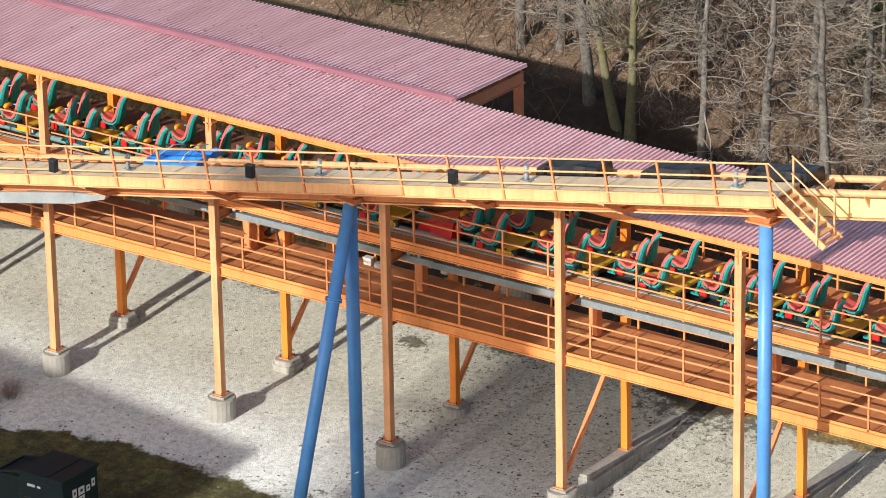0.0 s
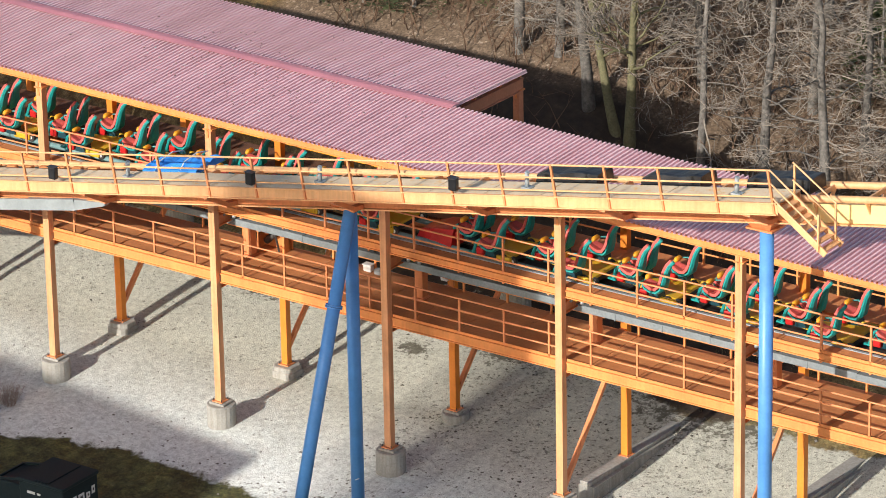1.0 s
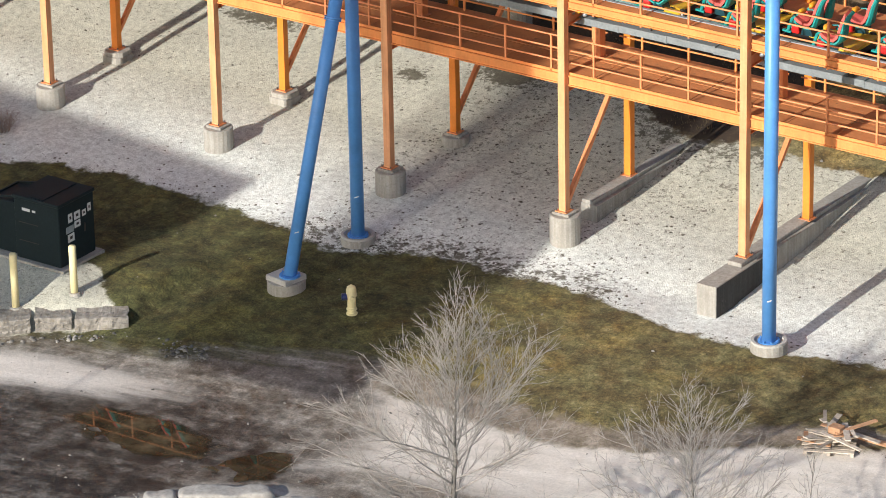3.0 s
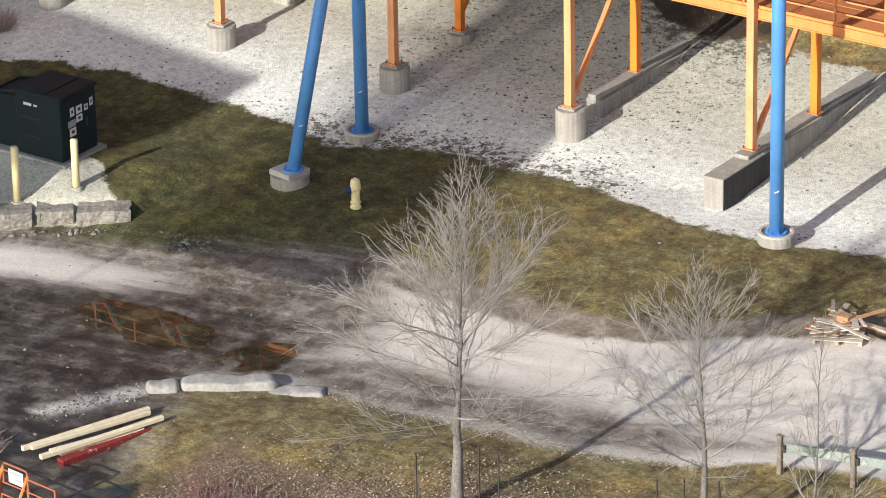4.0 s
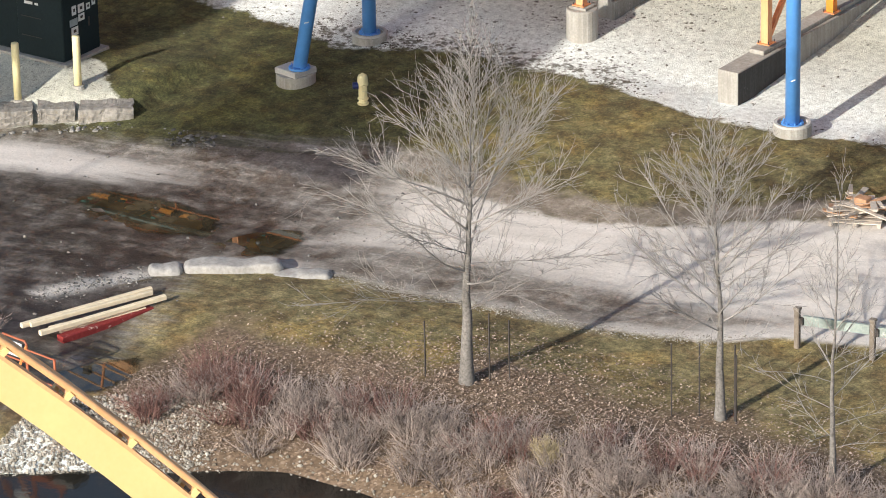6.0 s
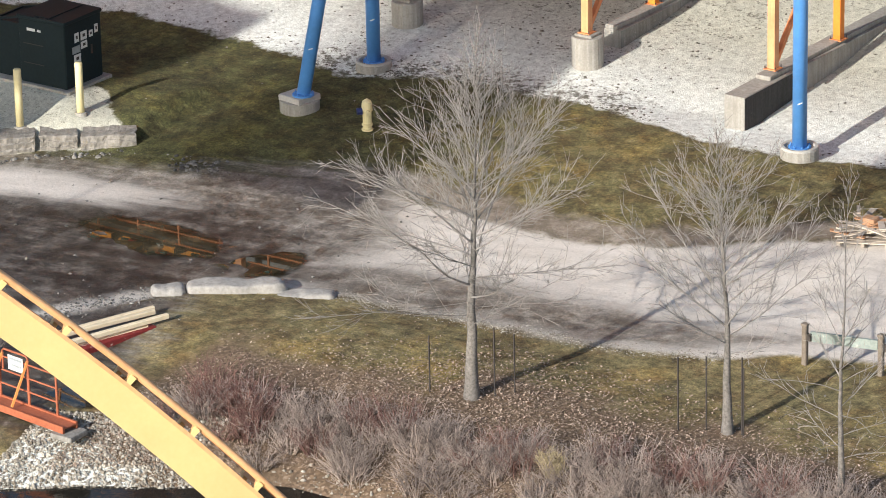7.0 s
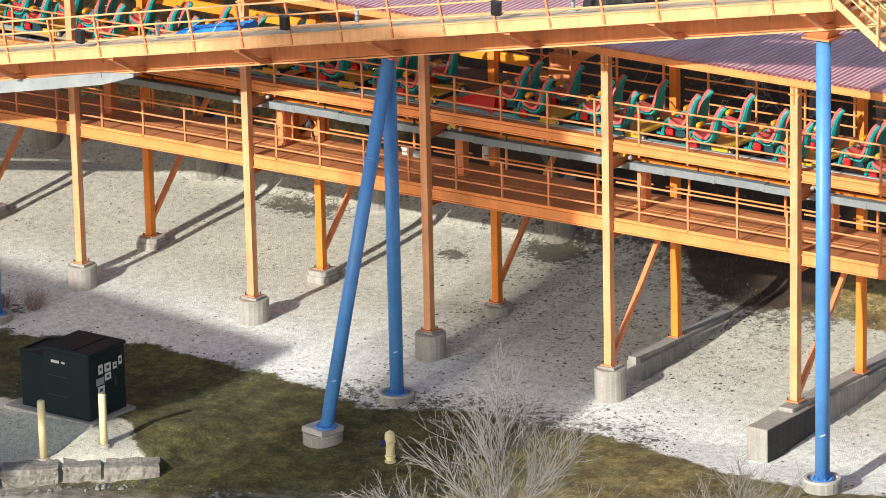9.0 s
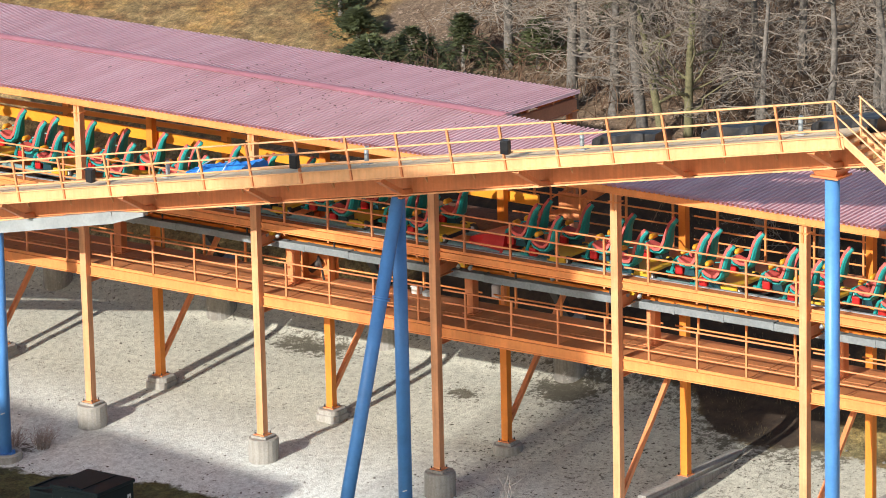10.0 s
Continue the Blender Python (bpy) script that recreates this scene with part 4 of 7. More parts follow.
while x < CX1:
    bb = Build()
    bb.beam((x, -4.5, 12.96 + rise(x)), (x, -3.5, 12.40 + rise(x)), 0.21, 0.12, (0, 1, 0))
    bb.beam((x, -3.6, 12.42 + rise(x)), (x, -2.9, 12.32 + rise(x)), 0.185, 0.13)
    bb.beam((x, -4.5, 12.96 + rise(x)), (x, -2.9, 12.96 + rise(x)), 0.14, 0.08)
    part("bracket", bb, M_ORANGE, w)
    x += 4.42


def sloped_railing():
    t = thing("service_railing", "amber tubular railing on the sloping service walkway", "railing", (21.2, -4.6, 13.3), group="railings")
    post = Build().beam((0, 0, -0.28), (0, 0, 0.9), 0.06, 0.06).mesh("post")
    x = CX1 - 0.12
    while x > TX0:
        ob = part("post", post, M_ORANGE, t)
        ob.matrix_basis = pose(x, -4.6, 13.3 + rise(x), 0, -math.degrees(math.atan(SLOPE)), 0)
        x -= 1.66
    for r in (0.18, 0.54, 0.9):
        xe = CX1 - 0.16 - 0.06 * r
        part("rail", Build().tube([(TX0, -4.6, 13.3 + r + rise(TX0)), (xe, -4.6, 13.3 + r + rise(xe)), (xe + 1.43, -4.6, 13.3 + r + rise(xe) - 1.02)], 0.027, 8), M_TRACK, t)
    part("end_post", Build().box(29.24, 29.29, -4.63, -4.57, 13.50, 14.52), M_TRACK, t)
    for r in (0.52, 1.0):
        part("rail", Build().tube([(28.0, -3.76, 14.40 + r), (29.30, -3.76, 13.54 + r)], 0.024, 8), M_TRACK, t)
    for x, z in ((28.05, 14.30), (29.28, 13.50)):
        part("end_post", Build().box(x - 0.025, x + 0.025, -3.78, -3.73, z, z + 1.05), M_TRACK, t)
    return t


sloped_railing()
st = thing("service_stair", "short amber steel stair at the end of the service walkway", "stair", (28.5, -4.1, 13.4))
for y in (-4.55, -3.74):
    part("stringer", Build().beam((28.00, y, 14.46), (29.46, y, 13.44), 0.05, 0.17), M_TRACK, st)
for i in range(7):
    f = (i + 0.5) / 7
    part("tread", Build().box(28.02 + 1.44 * f - 0.10, 28.02 + 1.44 * f + 0.10, -4.52, -3.77, 14.44 - 1.0 * f, 14.475 - 1.0 * f), M_TRACK, st)

# grey girder under the low end of the track
gb = Build()
ga, gz = -12.0, 8.3 + 0.2 * (-12.0 - 0.6)
gb.beam((ga, -3.1, gz), (3.6, -3.1, 8.92), 0.30, 0.34)
gb.loft([[(3.6, -3.25, 8.75), (3.6, -2.95, 8.75), (3.6, -2.95, 9.09), (3.6, -3.25, 9.09)], [(4.7, -3.2, 9.10), (4.7, -3.0, 9.10), (4.7, -3.0, 9.2), (4.7, -3.2, 9.2)]])
tagged(part("grey_girder", gb, M_GREY), "pale grey steel girder tapering to a point under the track", "girder")


# blue supports
def blue_leg(name, a, b, r, label, flange=None, mark=1.2):
    a, b = Vector(a), Vector(b)
    t = thing(name, label, "support column", tuple(a), group="blue track supports")
    part("tube", Build().tube([a, b], r, 28), M_BLUE, t, smooth=True)
    if flange:
        p = a.lerp(b, flange)
        d = (b - a).normalized()
        part("flange", Build().tube([p - d * 0.05, p - d * 0.012], r + 0.06, 24).tube([p + d * 0.012, p + d * 0.05], r + 0.06, 24), M_BLUE, t)
    k = 20
    part("base_plate", Build().tube([a + Vector((0, 0, -0.02)), a + Vector((0, 0, 0.03))], r + 0.11, 28), M_BLUE, t)
    bolt = Build().tube([(0, 0, 0), (0, 0, 0.06)], 0.018, 6).mesh("bolt")
    for i in range(8):
        q = 2 * math.pi * i / 8
        ob = part("bolt", bolt, M_BLUE, t)
        ob.matrix_basis = Matrix.Translation(a + Vector((math.cos(q) * (r + 0.07), math.sin(q) * (r + 0.07), 0.03)))
    if mark:
        d = (b - a).normalized()
        u = Vector((0, 1, 0)).cross(d).normalized()
        v = d.cross(u)
        rings = []
        for i in range(5):
            q = radians(-76 + 9 * i)
            o = u * math.cos(q) + v * math.sin(q)
            c = a + d * (mark + 0.012 * i)
            rings.append([c + o * (r - 0.004), c + o * (r + 0.003), c + o * (r + 0.003) + d * 0.03, c + o * (r - 0.004) + d * 0.03])
        part("marking", Build().loft(rings), M_WHITE, t, "small white painted mark")
    return t


M_RIM = surface("pale_mortar", (0.44, 0.425, 0.395), (0.56, 0.54, 0.50), 0.9, fine=20, coarse=2.0, bump_by=0.3)


def blue_footing(x, y, top, r, sides, capped=False):
    g = height(x, y) - 0.4
    rot = math.pi / sides
    ring = lambda z, s: [(x + r * s * math.cos(rot + 2 * math.pi * i / sides), y + r * s * math.sin(rot + 2 * math.pi * i / sides), z) for i in range(sides)]
    t = thing("footing", "pale concrete footing under a blue support", "footing", (x, y, top), group="blue support footings")
    if capped:
        part("drum", Build().loft([ring(g, 1.0), ring(top - 0.17, 1.0), ring(top - 0.15, 0.98)]), M_CONCRETE, t, smooth=False)
        sq = lambda z, k: [(x + k * math.cos(radians(35 + 90 * i)), y + k * math.sin(radians(35 + 90 * i)), z) for i in range(4)]
        part("cap", Build().loft([sq(top - 0.16, r * 1.04), sq(top - 0.03, r * 1.04), sq(top, r * 1.0)]), M_RIM, t, "square concrete cap")
    else:
        part("drum", Build().loft([ring(g, 1.0), ring(top - 0.03, 1.0), ring(top - 0.01, 0.98)]), M_CONCRETE, t)
        b = Build()
        k = 28
        lip = []
        for i in range(k + 1):
            q = 2 * math.pi * i / k
            c, w = math.cos(q), math.sin(q)
            lip.append([(x + rr * c, y + rr * w, z) for rr, z in ((r * 0.76, top - 0.03), (r * 0.98, top - 0.03), (r * 0.96, top + 0.05), (r * 0.80, top + 0.05))])
        part("rim", b.loft(lip), M_RIM, t, "pale raised mortar rim")
    return t


blue_leg("blue_support", (13.27, -6.1, 1.28), (13.32, -2.95, 10.72), 0.185, "leaning blue steel tube support with a bolted flange", 0.725)
blue_footing(13.1, -6.05, 1.26, 0.54, 24, True)
blue_leg("blue_support", (13.15, -2.72, 1.22), (13.15, -2.72, 10.75), 0.19, "upright blue steel tube support on a round footing")
blue_footing(13.15, -2.72, 1.22, 0.50, 20)
blue_leg("blue_support", (26.60, -2.68, 1.28), (26.60, -2.68, 13.0), 0.19, "upright blue steel tube support on a round footing")
blue_footing(26.60, -2.68, 1.28, 0.50, 20)
blue_leg("blue_support", (-1.0, -3.0, 1.2), (-1.0, -2.9, 8.05), 0.19, "upright blue steel tube support on a round footing")
blue_footing(-1.0, -3.0, 1.2, 0.50, 20)
for x, top in ((13.15, 10.75), (26.60, 13.0), (-1.0, 8.0)):
    zb = 12.26 + rise(x)
    bb = Build()
    bb.loft([[(x - 0.26, -2.98, top), (x + 0.26, -2.98, top), (x + 0.26, -2.46, top), (x - 0.26, -2.46, top)], [(x - 0.42, -3.15, zb), (x + 0.42, -3.15, zb), (x + 0.42, -2.35, zb), (x - 0.42, -2.35, zb)]])
    bb.box(x - 0.4, x + 0.4, -3.1, -2.4, top - 0.02, top + 0.03)
    tagged(part("saddle", bb, M_ORANGE), "orange steel saddle between support and track", "saddle", group="track saddles")


# ---------------------------------------------------------------- near yellow track
NEAR_BANK = -14.4


def near_track():
    t = thing("near_track", "broad yellow box-spine coaster track with amber rails", "coaster track", (49, -57, 18))
    p0, d = Vector((48.85, -56.82, 19.07)), Vector((0.479, 0.447, -0.632))
    pts = []
    for k in range(-16, 9):
        s = k * 1.19
        pts.append(p0 + d * s + Vector((0, 0, -0.0166 * s * s)))
    side = Vector((d.y, -d.x, 0)).normalized()
    up = side.cross(d).normalized()
    if up.z < 0:
        up = -up
    bank = Matrix.Rotation(radians(NEAR_BANK), 3, d)
    side, up = bank @ side, bank @ up
    return t, pts, side, up


nt, npts, nside, nup = near_track()
ring = lambda p, w, z0, z1: [p - nside * w + nup * z0, p + nside * w + nup * z0, p + nside * w + nup * z1, p - nside * w + nup * z1]
part("spine", Build().loft([ring(p, 0.348, -0.598, -0.155) for p in npts]), M_YELLOW, nt)
part("spine_flange", Build().loft([ring(p, 0.352, -0.154, -0.105) for p in npts]), M_TRACK, nt)
for s in (-0.32, 0.32):
    part("running_rail", Build().tube([p + nside * s + nup * 0.045 for p in npts], 0.05, 12), M_TRACK, nt, smooth=True)
for p in npts:
    bb = Build()
    bb.beam(p - nside * 0.3 - nup * 0.02, p + nside * 0.3 - nup * 0.02, 0.08, 0.07, nup)
    for s in (-1, 1):
        gb = Build()
        gb.beam(p + nside * s * 0.28 - nup * 0.145, p + nside * s * 0.325 + nup * 0.02, 0.07, 0.12, nup)
        part("gusset", gb, M_YELLOW, nt, "pale yellow rail bracket")
    part("tie", bb, M_TRACK, nt)


# ---------------------------------------------------------------- station track and parked trains
CAR_Y, RAIL_Z, TRACK_FALL = 1.72, 8.30, 0.0115
t = thing("station_track", "grey-green steel station rails over a dark pit", "coaster track", (10, CAR_Y, 8.0))
for y in (CAR_Y - 0.62, CAR_Y + 0.62):
    part("running_rail", Build().tube([(X0, y, RAIL_Z - TRACK_FALL * (X0 - 16)), (X1, y, RAIL_Z - TRACK_FALL * (X1 - 16))], 0.09, 10), surface("rail_green", (0.16, 0.30, 0.30), (0.24, 0.38, 0.38), 0.5), t, smooth=True)
part("spine", Build().box(X0, X1, CAR_Y - 0.3, CAR_Y + 0.3, 7.72, 8.1, 0.02), M_DARK, t)
tie = Build().box(-0.05, 0.05, -0.6, 0.6, 8.02, 8.22).mesh("tie")
x = X0 + 0.5
while x < X1:
    ob = part("tie", tie, M_DARK, t)
    ob.matrix_basis = Matrix.Translation((x, CAR_Y, 0))
    x += 1.2


def sweep_seat(path, section):
    """Rings along a side-view path (x, z, width); section gives (across, out) from the width."""
    rings = []
    for i, (x, z, w) in enumerate(path):
        a, c = path[max(i - 1, 0)], path[min(i + 1, len(path) - 1)]
        d = Vector((c[0] - a[0], 0, c[1] - a[1])).normalized()
        nrm = Vector((-d.z, 0, d.x))
        rings.append([Vector((x, 0, z)) + Vector((0, u, 0)) + nrm * o for u, o in section(w)])
    return Build().loft(rings)


SHELL = [(-0.50, 0.40, 0.34), (-0.40, 0.31, 0.44), (-0.20, 0.25, 0.48), (-0.02, 0.26, 0.48), (0.09, 0.36, 0.44), (0.145, 0.54, 0.39), (0.175, 0.72, 0.31), (0.215, 0.90, 0.23), (0.285, 1.07, 0.15), (0.40, 1.22, 0.05)]
PAD = [(-0.52, 0.45, 0.28), (-0.38, 0.39, 0.38), (-0.20, 0.33, 0.43), (-0.06, 0.34, 0.42), (0.025, 0.44, 0.38), (0.080, 0.58, 0.34), (0.115, 0.75, 0.28), (0.160, 0.92, 0.20), (0.230, 1.08, 0.13), (0.35, 1.23, 0.05)]
shell_section = lambda w: [(-w / 2, 0.02), (-w / 2 - 0.008, -0.025), (-w * 0.30, -0.075), (w * 0.30, -0.075), (w / 2 + 0.008, -0.025), (w / 2, 0.02)]
shell_mesh = sweep_seat(SHELL[:7], shell_section).mesh("shell")
fin_mesh = sweep_seat(SHELL[6:], shell_section).mesh("back_fin")
pad_mesh = sweep_seat(PAD, lambda w: [(-w / 2 - 0.01, 0.045), (-w / 2 - 0.015, -0.035), (w / 2 + 0.015, -0.035), (w / 2 + 0.01, 0.045), (w * 0.33, 0.04), (0, 0.015), (-w * 0.33, 0.04)]).mesh("cushion")
lap = Build()
lap.tube([(-0.36, -0.17, 0.60), (-0.37, -0.09, 0.63), (-0.37, 0.09, 0.63), (-0.36, 0.17, 0.60)], [0.04, 0.075, 0.075, 0.04], 9)
lap_mesh = lap.mesh("lap_pad", True)
arm_mesh = Build().tube([(0.02, 0.235, 0.42), (-0.18, 0.245, 0.62), (-0.34, 0.17, 0.61)], 0.022, 6).mesh("lap_arm")
leg = Build()
for s in (-1, 1):
    leg.tube([(-0.72, s * 0.15, 0.02), (-0.58, s * 0.15, 0.42), (-0.48, s * 0.13, 0.50)], [0.05, 0.045, 0.03], 6)
    leg.beam((-0.86, s * 0.15, 0.05), (-0.60, s * 0.15, 0.03), 0.09, 0.05)
leg_mesh = leg.mesh("shin_guard")
pedestal_mesh = Build().loft([[(-0.30, -0.16, 0.02), (0.06, -0.16, 0.02), (0.06, 0.16, 0.02), (-0.30, 0.16, 0.02)], [(-0.24, -0.19, 0.27), (0.0, -0.19, 0.27), (0.0, 0.19, 0.27), (-0.24, 0.19, 0.27)]]).mesh("pedestal")
tray_mesh = Build().box(-0.60, -0.36, -0.18, 0.18, 0.02, 0.24, 0.03).mesh("foot_tray")
chassis = Build()
chassis.loft([[(-1.55, -0.26, 0.02), (0.15, -0.66, 0.02), (0.15, 0.66, 0.02), (-1.55, 0.26, 0.02)], [(-1.50, -0.24, 0.10), (0.12, -0.64, 0.10), (0.12, 0.64, 0.10), (-1.50, 0.24, 0.10)]])
chassis_mesh = chassis.mesh("chassis")
axle_mesh = Build().beam((0.05, -0.72, -0.02), (0.05, 0.72, -0.02), 0.2, 0.12).mesh("axle")
skirt_mesh = Build().box(-0.34, 0.26, -0.05, 0.05, -0.05, 0.12, 0.03).mesh("bumper_plate")
wheel_mesh = Build().tube([(0, -0.05, 0), (0, 0.05, 0)], 0.13, 14).mesh("wheel", False)
hub_mesh = Build().tube([(0, -0.06, 0), (0, 0.06, 0)], 0.06, 10).mesh("hub")


def train_car(x, y, z, group):
    """One car: two seats in front close together, two set wide behind them."""
    car = thing("coaster_car", "coaster car with four teal and coral bucket seats", "coaster car", (x, y, z), group=group)
    local_part("chassis", chassis_mesh, M_CARYEL, car, "worn yellow floor plate")
    local_part("axle", axle_mesh, M_DARK, car)
    for s in (-1, 1):
        ob = local_part("bumper_plate", skirt_mesh, M_CARYEL, car)
        ob.location = (-0.05, s * 0.80, 0.0)
        for dx in (-0.15, 0.2):
            wh = local_part("wheel", wheel_mesh, M_DARK, car)
            wh.location = (dx, s * 0.70, -0.0)
            local_part("hub", hub_mesh, M_WHITE, wh)
    for dx, dy, dz, outer in ((-1.05, -0.29, 0.10, 0), (-1.05, 0.29, 0.10, 0), (0, -0.74, 0.02, 1), (0, 0.74, 0.02, 1)):
        # the far inner seat gets the dark teal, its shade put into the colour
        s = local_part("seat_shell", shell_mesh, M_TEAL if dy < 0 or outer else M_DARK_TEAL, car, "teal moulded bucket seat shell")
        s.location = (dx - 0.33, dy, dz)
        local_part("back_fin", fin_mesh, M_TEAL if dy < 0 or outer else M_DARK_TEAL, s)
        local_part("cushion", pad_mesh, M_CORAL, s, "coral red cushion")
        local_part("lap_pad", lap_mesh, M_LAP, s, "amber padded lap bar")
        local_part("lap_arm", arm_mesh, M_TEAL, s)
        local_part("shin_guard", leg_mesh, M_TEAL, s)
        local_part("pedestal", pedestal_mesh, M_DARK_TEAL, s)
        local_part("foot_tray", tray_mesh, M_RED, s, "red foot tray")
    return car


first_car = None
for k in range(6):
    x = 15.85 + 2.74 * k
    if first_car is None:
        first_car = train_car(x, CAR_Y, 8.42, "cars of the parked trains")
    else:
        copy_thing(first_car, pose(x, CAR_Y, 8.42 - TRACK_FALL * (x - 16)))
for k in range(9):
    x = 11.75 - 2.70 * k
    copy_thing(first_car, pose(x, CAR_Y, 8.42 - TRACK_FALL * (x - 16)))
nose = thing("train_nose", "glossy red rounded nose cowl of a parked train", "train nose", (13.4, CAR_Y, 8.4))
part("cowl", Build().loft([[(12.55, CAR_Y - 0.45, 8.35), (12.55, CAR_Y + 0.45, 8.35), (12.60, CAR_Y + 0.35, 8.56), (12.60, CAR_Y - 0.35, 8.56)],
                           [(13.1, CAR_Y - 0.66, 8.32), (13.1, CAR_Y + 0.66, 8.32), (13.15, CAR_Y + 0.52, 8.74), (13.15, CAR_Y - 0.52, 8.74)],
                           [(13.9, CAR_Y - 0.72, 8.32), (13.9, CAR_Y + 0.72, 8.32), (13.9, CAR_Y + 0.55, 8.86), (13.9, CAR_Y - 0.55, 8.86)]]), M_RED, nose, smooth=False)
part("bumper", Build().box(12.5, 13.9, CAR_Y - 0.6, CAR_Y + 0.6, 8.25, 8.34, 0.02), M_DARK, nose)

# ---------------------------------------------------------------- things on the raised track
def track_lamp(x):
    z = 13.33 + rise(x)
    t = thing("floodlight", "black box floodlight clamped to the service railing", "floodlight", (x, -4.72, z), group="floodlights")
    b = Build().box(x - 0.13, x + 0.13, -4.84, -4.66, z + 0.14, z + 0.50, 0.03)
    part("housing", b, M_BLACK, t)
    part("clamp", Build().box(x - 0.03, x + 0.03, -4.66, -4.60, z + 0.25, z + 0.40), M_GREY, t)
    part("hood", Build().box(x - 0.14, x + 0.14, -4.86, -4.66, z + 0.50, z + 0.515), M_BLACK, t)


for x in (-2.7, 4.15, 11.25, 18.1):
    track_lamp(x)


def sensor_post(x):
    z = 13.31 + rise(x)
    t = thing("sensor_post", "short silver sensor post on the service walkway", "sensor post", (x, -3.95, z), group="sensor posts")
    part("tube", Build().tube([(x, -3.95, z), (x, -3.95, z + 0.42)], 0.06, 10), M_GREY, t, smooth=True)
    part("base", Build().box(x - 0.12, x + 0.16, -4.06, -3.84, z, z + 0.05), M_GREY, t)
    part("cap", Build().tube([(x, -3.95, z + 0.42), (x + 0.02, -3.95, z + 0.47)], 0.064, 10), M_GREY, t)


for x in (6.25, 13.05, 19.93, 26.45):
    sensor_post(x)


def brake_cover(x0, x1):
    """A sagging black sheet over a row of brake fins."""
    b = Build()
    rings = []
    for i in range(9):
        f = i / 8
        x = x0 + (x1 - x0) * f
        z = 13.06 + rise(x)
        top = 0.43 + 0.025 * math.sin(f * 11 + x0) - (0.08 if i == 0 else 0) - (0.03 if i == 8 else 0)
        rings.append([(x, -3.15, z), (x, -3.14 + 0.02 * math.sin(i * 2.1), z + top * 0.5), (x, -3.10, z + top * 0.96), (x, -3.0, z + top), (x, -2.5, z + top + 0.015 * math.sin(i * 3.3)), (x, -2.38, z + top * 0.96), (x, -2.33, z + top * 0.5), (x, -2.32, z)])
    b.loft(rings)
    return tagged(part("brake_cover", b, M_BLACK), "glossy black sheet wrapped over brake fins on the track", "cover", group="black brake covers")


brake_cover(19.68, 21.62)
brake_cover(23.0, 24.85)
brake_cover(26.25, 28.15)


def tarp():
    b = Build()
    rings = []
    for i in range(15):
        f = i / 14
        x = 5.78 + 1.95 * f
        z = 10.32 + 0.183 * (x - 6.5)
        ring = []
        for j in range(9):
            g = j / 8
            y = -2.75 + 1.35 * g
            bulge = math.sin(g * math.pi) ** 0.6 * (0.12 + 0.22 * nz(x, y, 4, 3.6)) * (0.75 + 0.25 * math.sin(f * math.pi))
            ring.append((x + 0.08 * nz(y, x, 2, 2.0), y + 0.06 * nz(x, y, 6, 2.4), z + 0.12 + bulge))
        ring += [(x, -1.40, z), (x, -2.75, z)]
        rings.append(ring)
    b.loft(rings)
    t = thing("tarpaulin_bundle", "crumpled bright blue tarpaulin bundle lying on the track", "tarpaulin", (6.5, -2.0, 10.1))
    part("sheet", b, M_TARP, t)
    for x in (6.25, 7.15):
        part("lashing", Build().tube([(x, -2.78, 10.38 + 0.183 * (x - 6.5)), (x, -2.5, 10.63 + 0.183 * (x - 6.5)), (x, -1.9, 10.72 + 0.183 * (x - 6.5)), (x, -1.4, 10.6 + 0.183 * (x - 6.5))], 0.018, 6), M_WHITE, t)


tarp()

# ---------------------------------------------------------------- fittings under the platform
for x in (8.38, 14.42, 20.3, 26.3):
    t = thing("tube_light", "white weatherproof tube light under the platform edge", "light fitting", (x, 0.7, 8.05), group="tube lights")
    part("diffuser", Build().box(x, x + 1.25, 0.62, 0.78, 8.01, 8.10, 0.02), M_WHITE, t)
    part("backplate", Build().box(x + 0.02, x + 1.23, 0.64, 0.76, 8.10, 8.14), M_GREY, t)
    for dx in (0.2, 1.05):
        part("hanger", Build().box(x + dx - 0.015, x + dx + 0.015, 0.69, 0.72, 8.14, 8.38), M_DARK, t)
    part("lamp_head", Build().tube([(x + 1.30, 0.72, 8.02), (x + 1.42, 0.60, 7.97)], [0.045, 0.07], 10), M_GREY, t, smooth=True)
for x in (6.25, 12.9, 18.45, 24.5):
    t = thing("emergency_light", "small twin-head lamp with an amber bracket under the platform", "light fitting", (x, 0.6, 7.95), group="twin-head lamps")
    part("bracket", Build().loft([[(x - 0.2, 0.5, 8.12), (x + 0.2, 0.5, 8.12), (x + 0.2, 0.7, 8.38), (x - 0.2, 0.7, 8.38)], [(x - 0.06, 0.52, 7.92), (x + 0.06, 0.52, 7.92), (x + 0.06, 0.66, 7.92), (x - 0.06, 0.66, 7.92)]]), M_CARYEL, t)
    for dx in (-0.14, 0.24):
        part("lamp_head", Build().tube([(x + dx, 0.62, 7.98), (x + dx + 0.04, 0.46, 7.92)], [0.045, 0.06], 10), M_GREY, t, smooth=True)
tagged(part("drive_beam", Build().box(X0, X1, 1.25, 1.33, 7.56, 7.72, 0.01), M_VIVID), "bright orange box beam behind the cable trunking", "beam", group="deck beams")
t = thing("equipment_case", "small white equipment case on the lower walkway", "case", (9.85, 2.5, 6.22))
part("case_body", Build().box(9.70, 9.98, 2.46, 2.66, 6.23, 6.42, 0.03), M_WHITE, t)
part("case_lid", Build().box(9.69, 9.99, 2.45, 2.67, 6.42, 6.46, 0.01), M_WHITE, t)
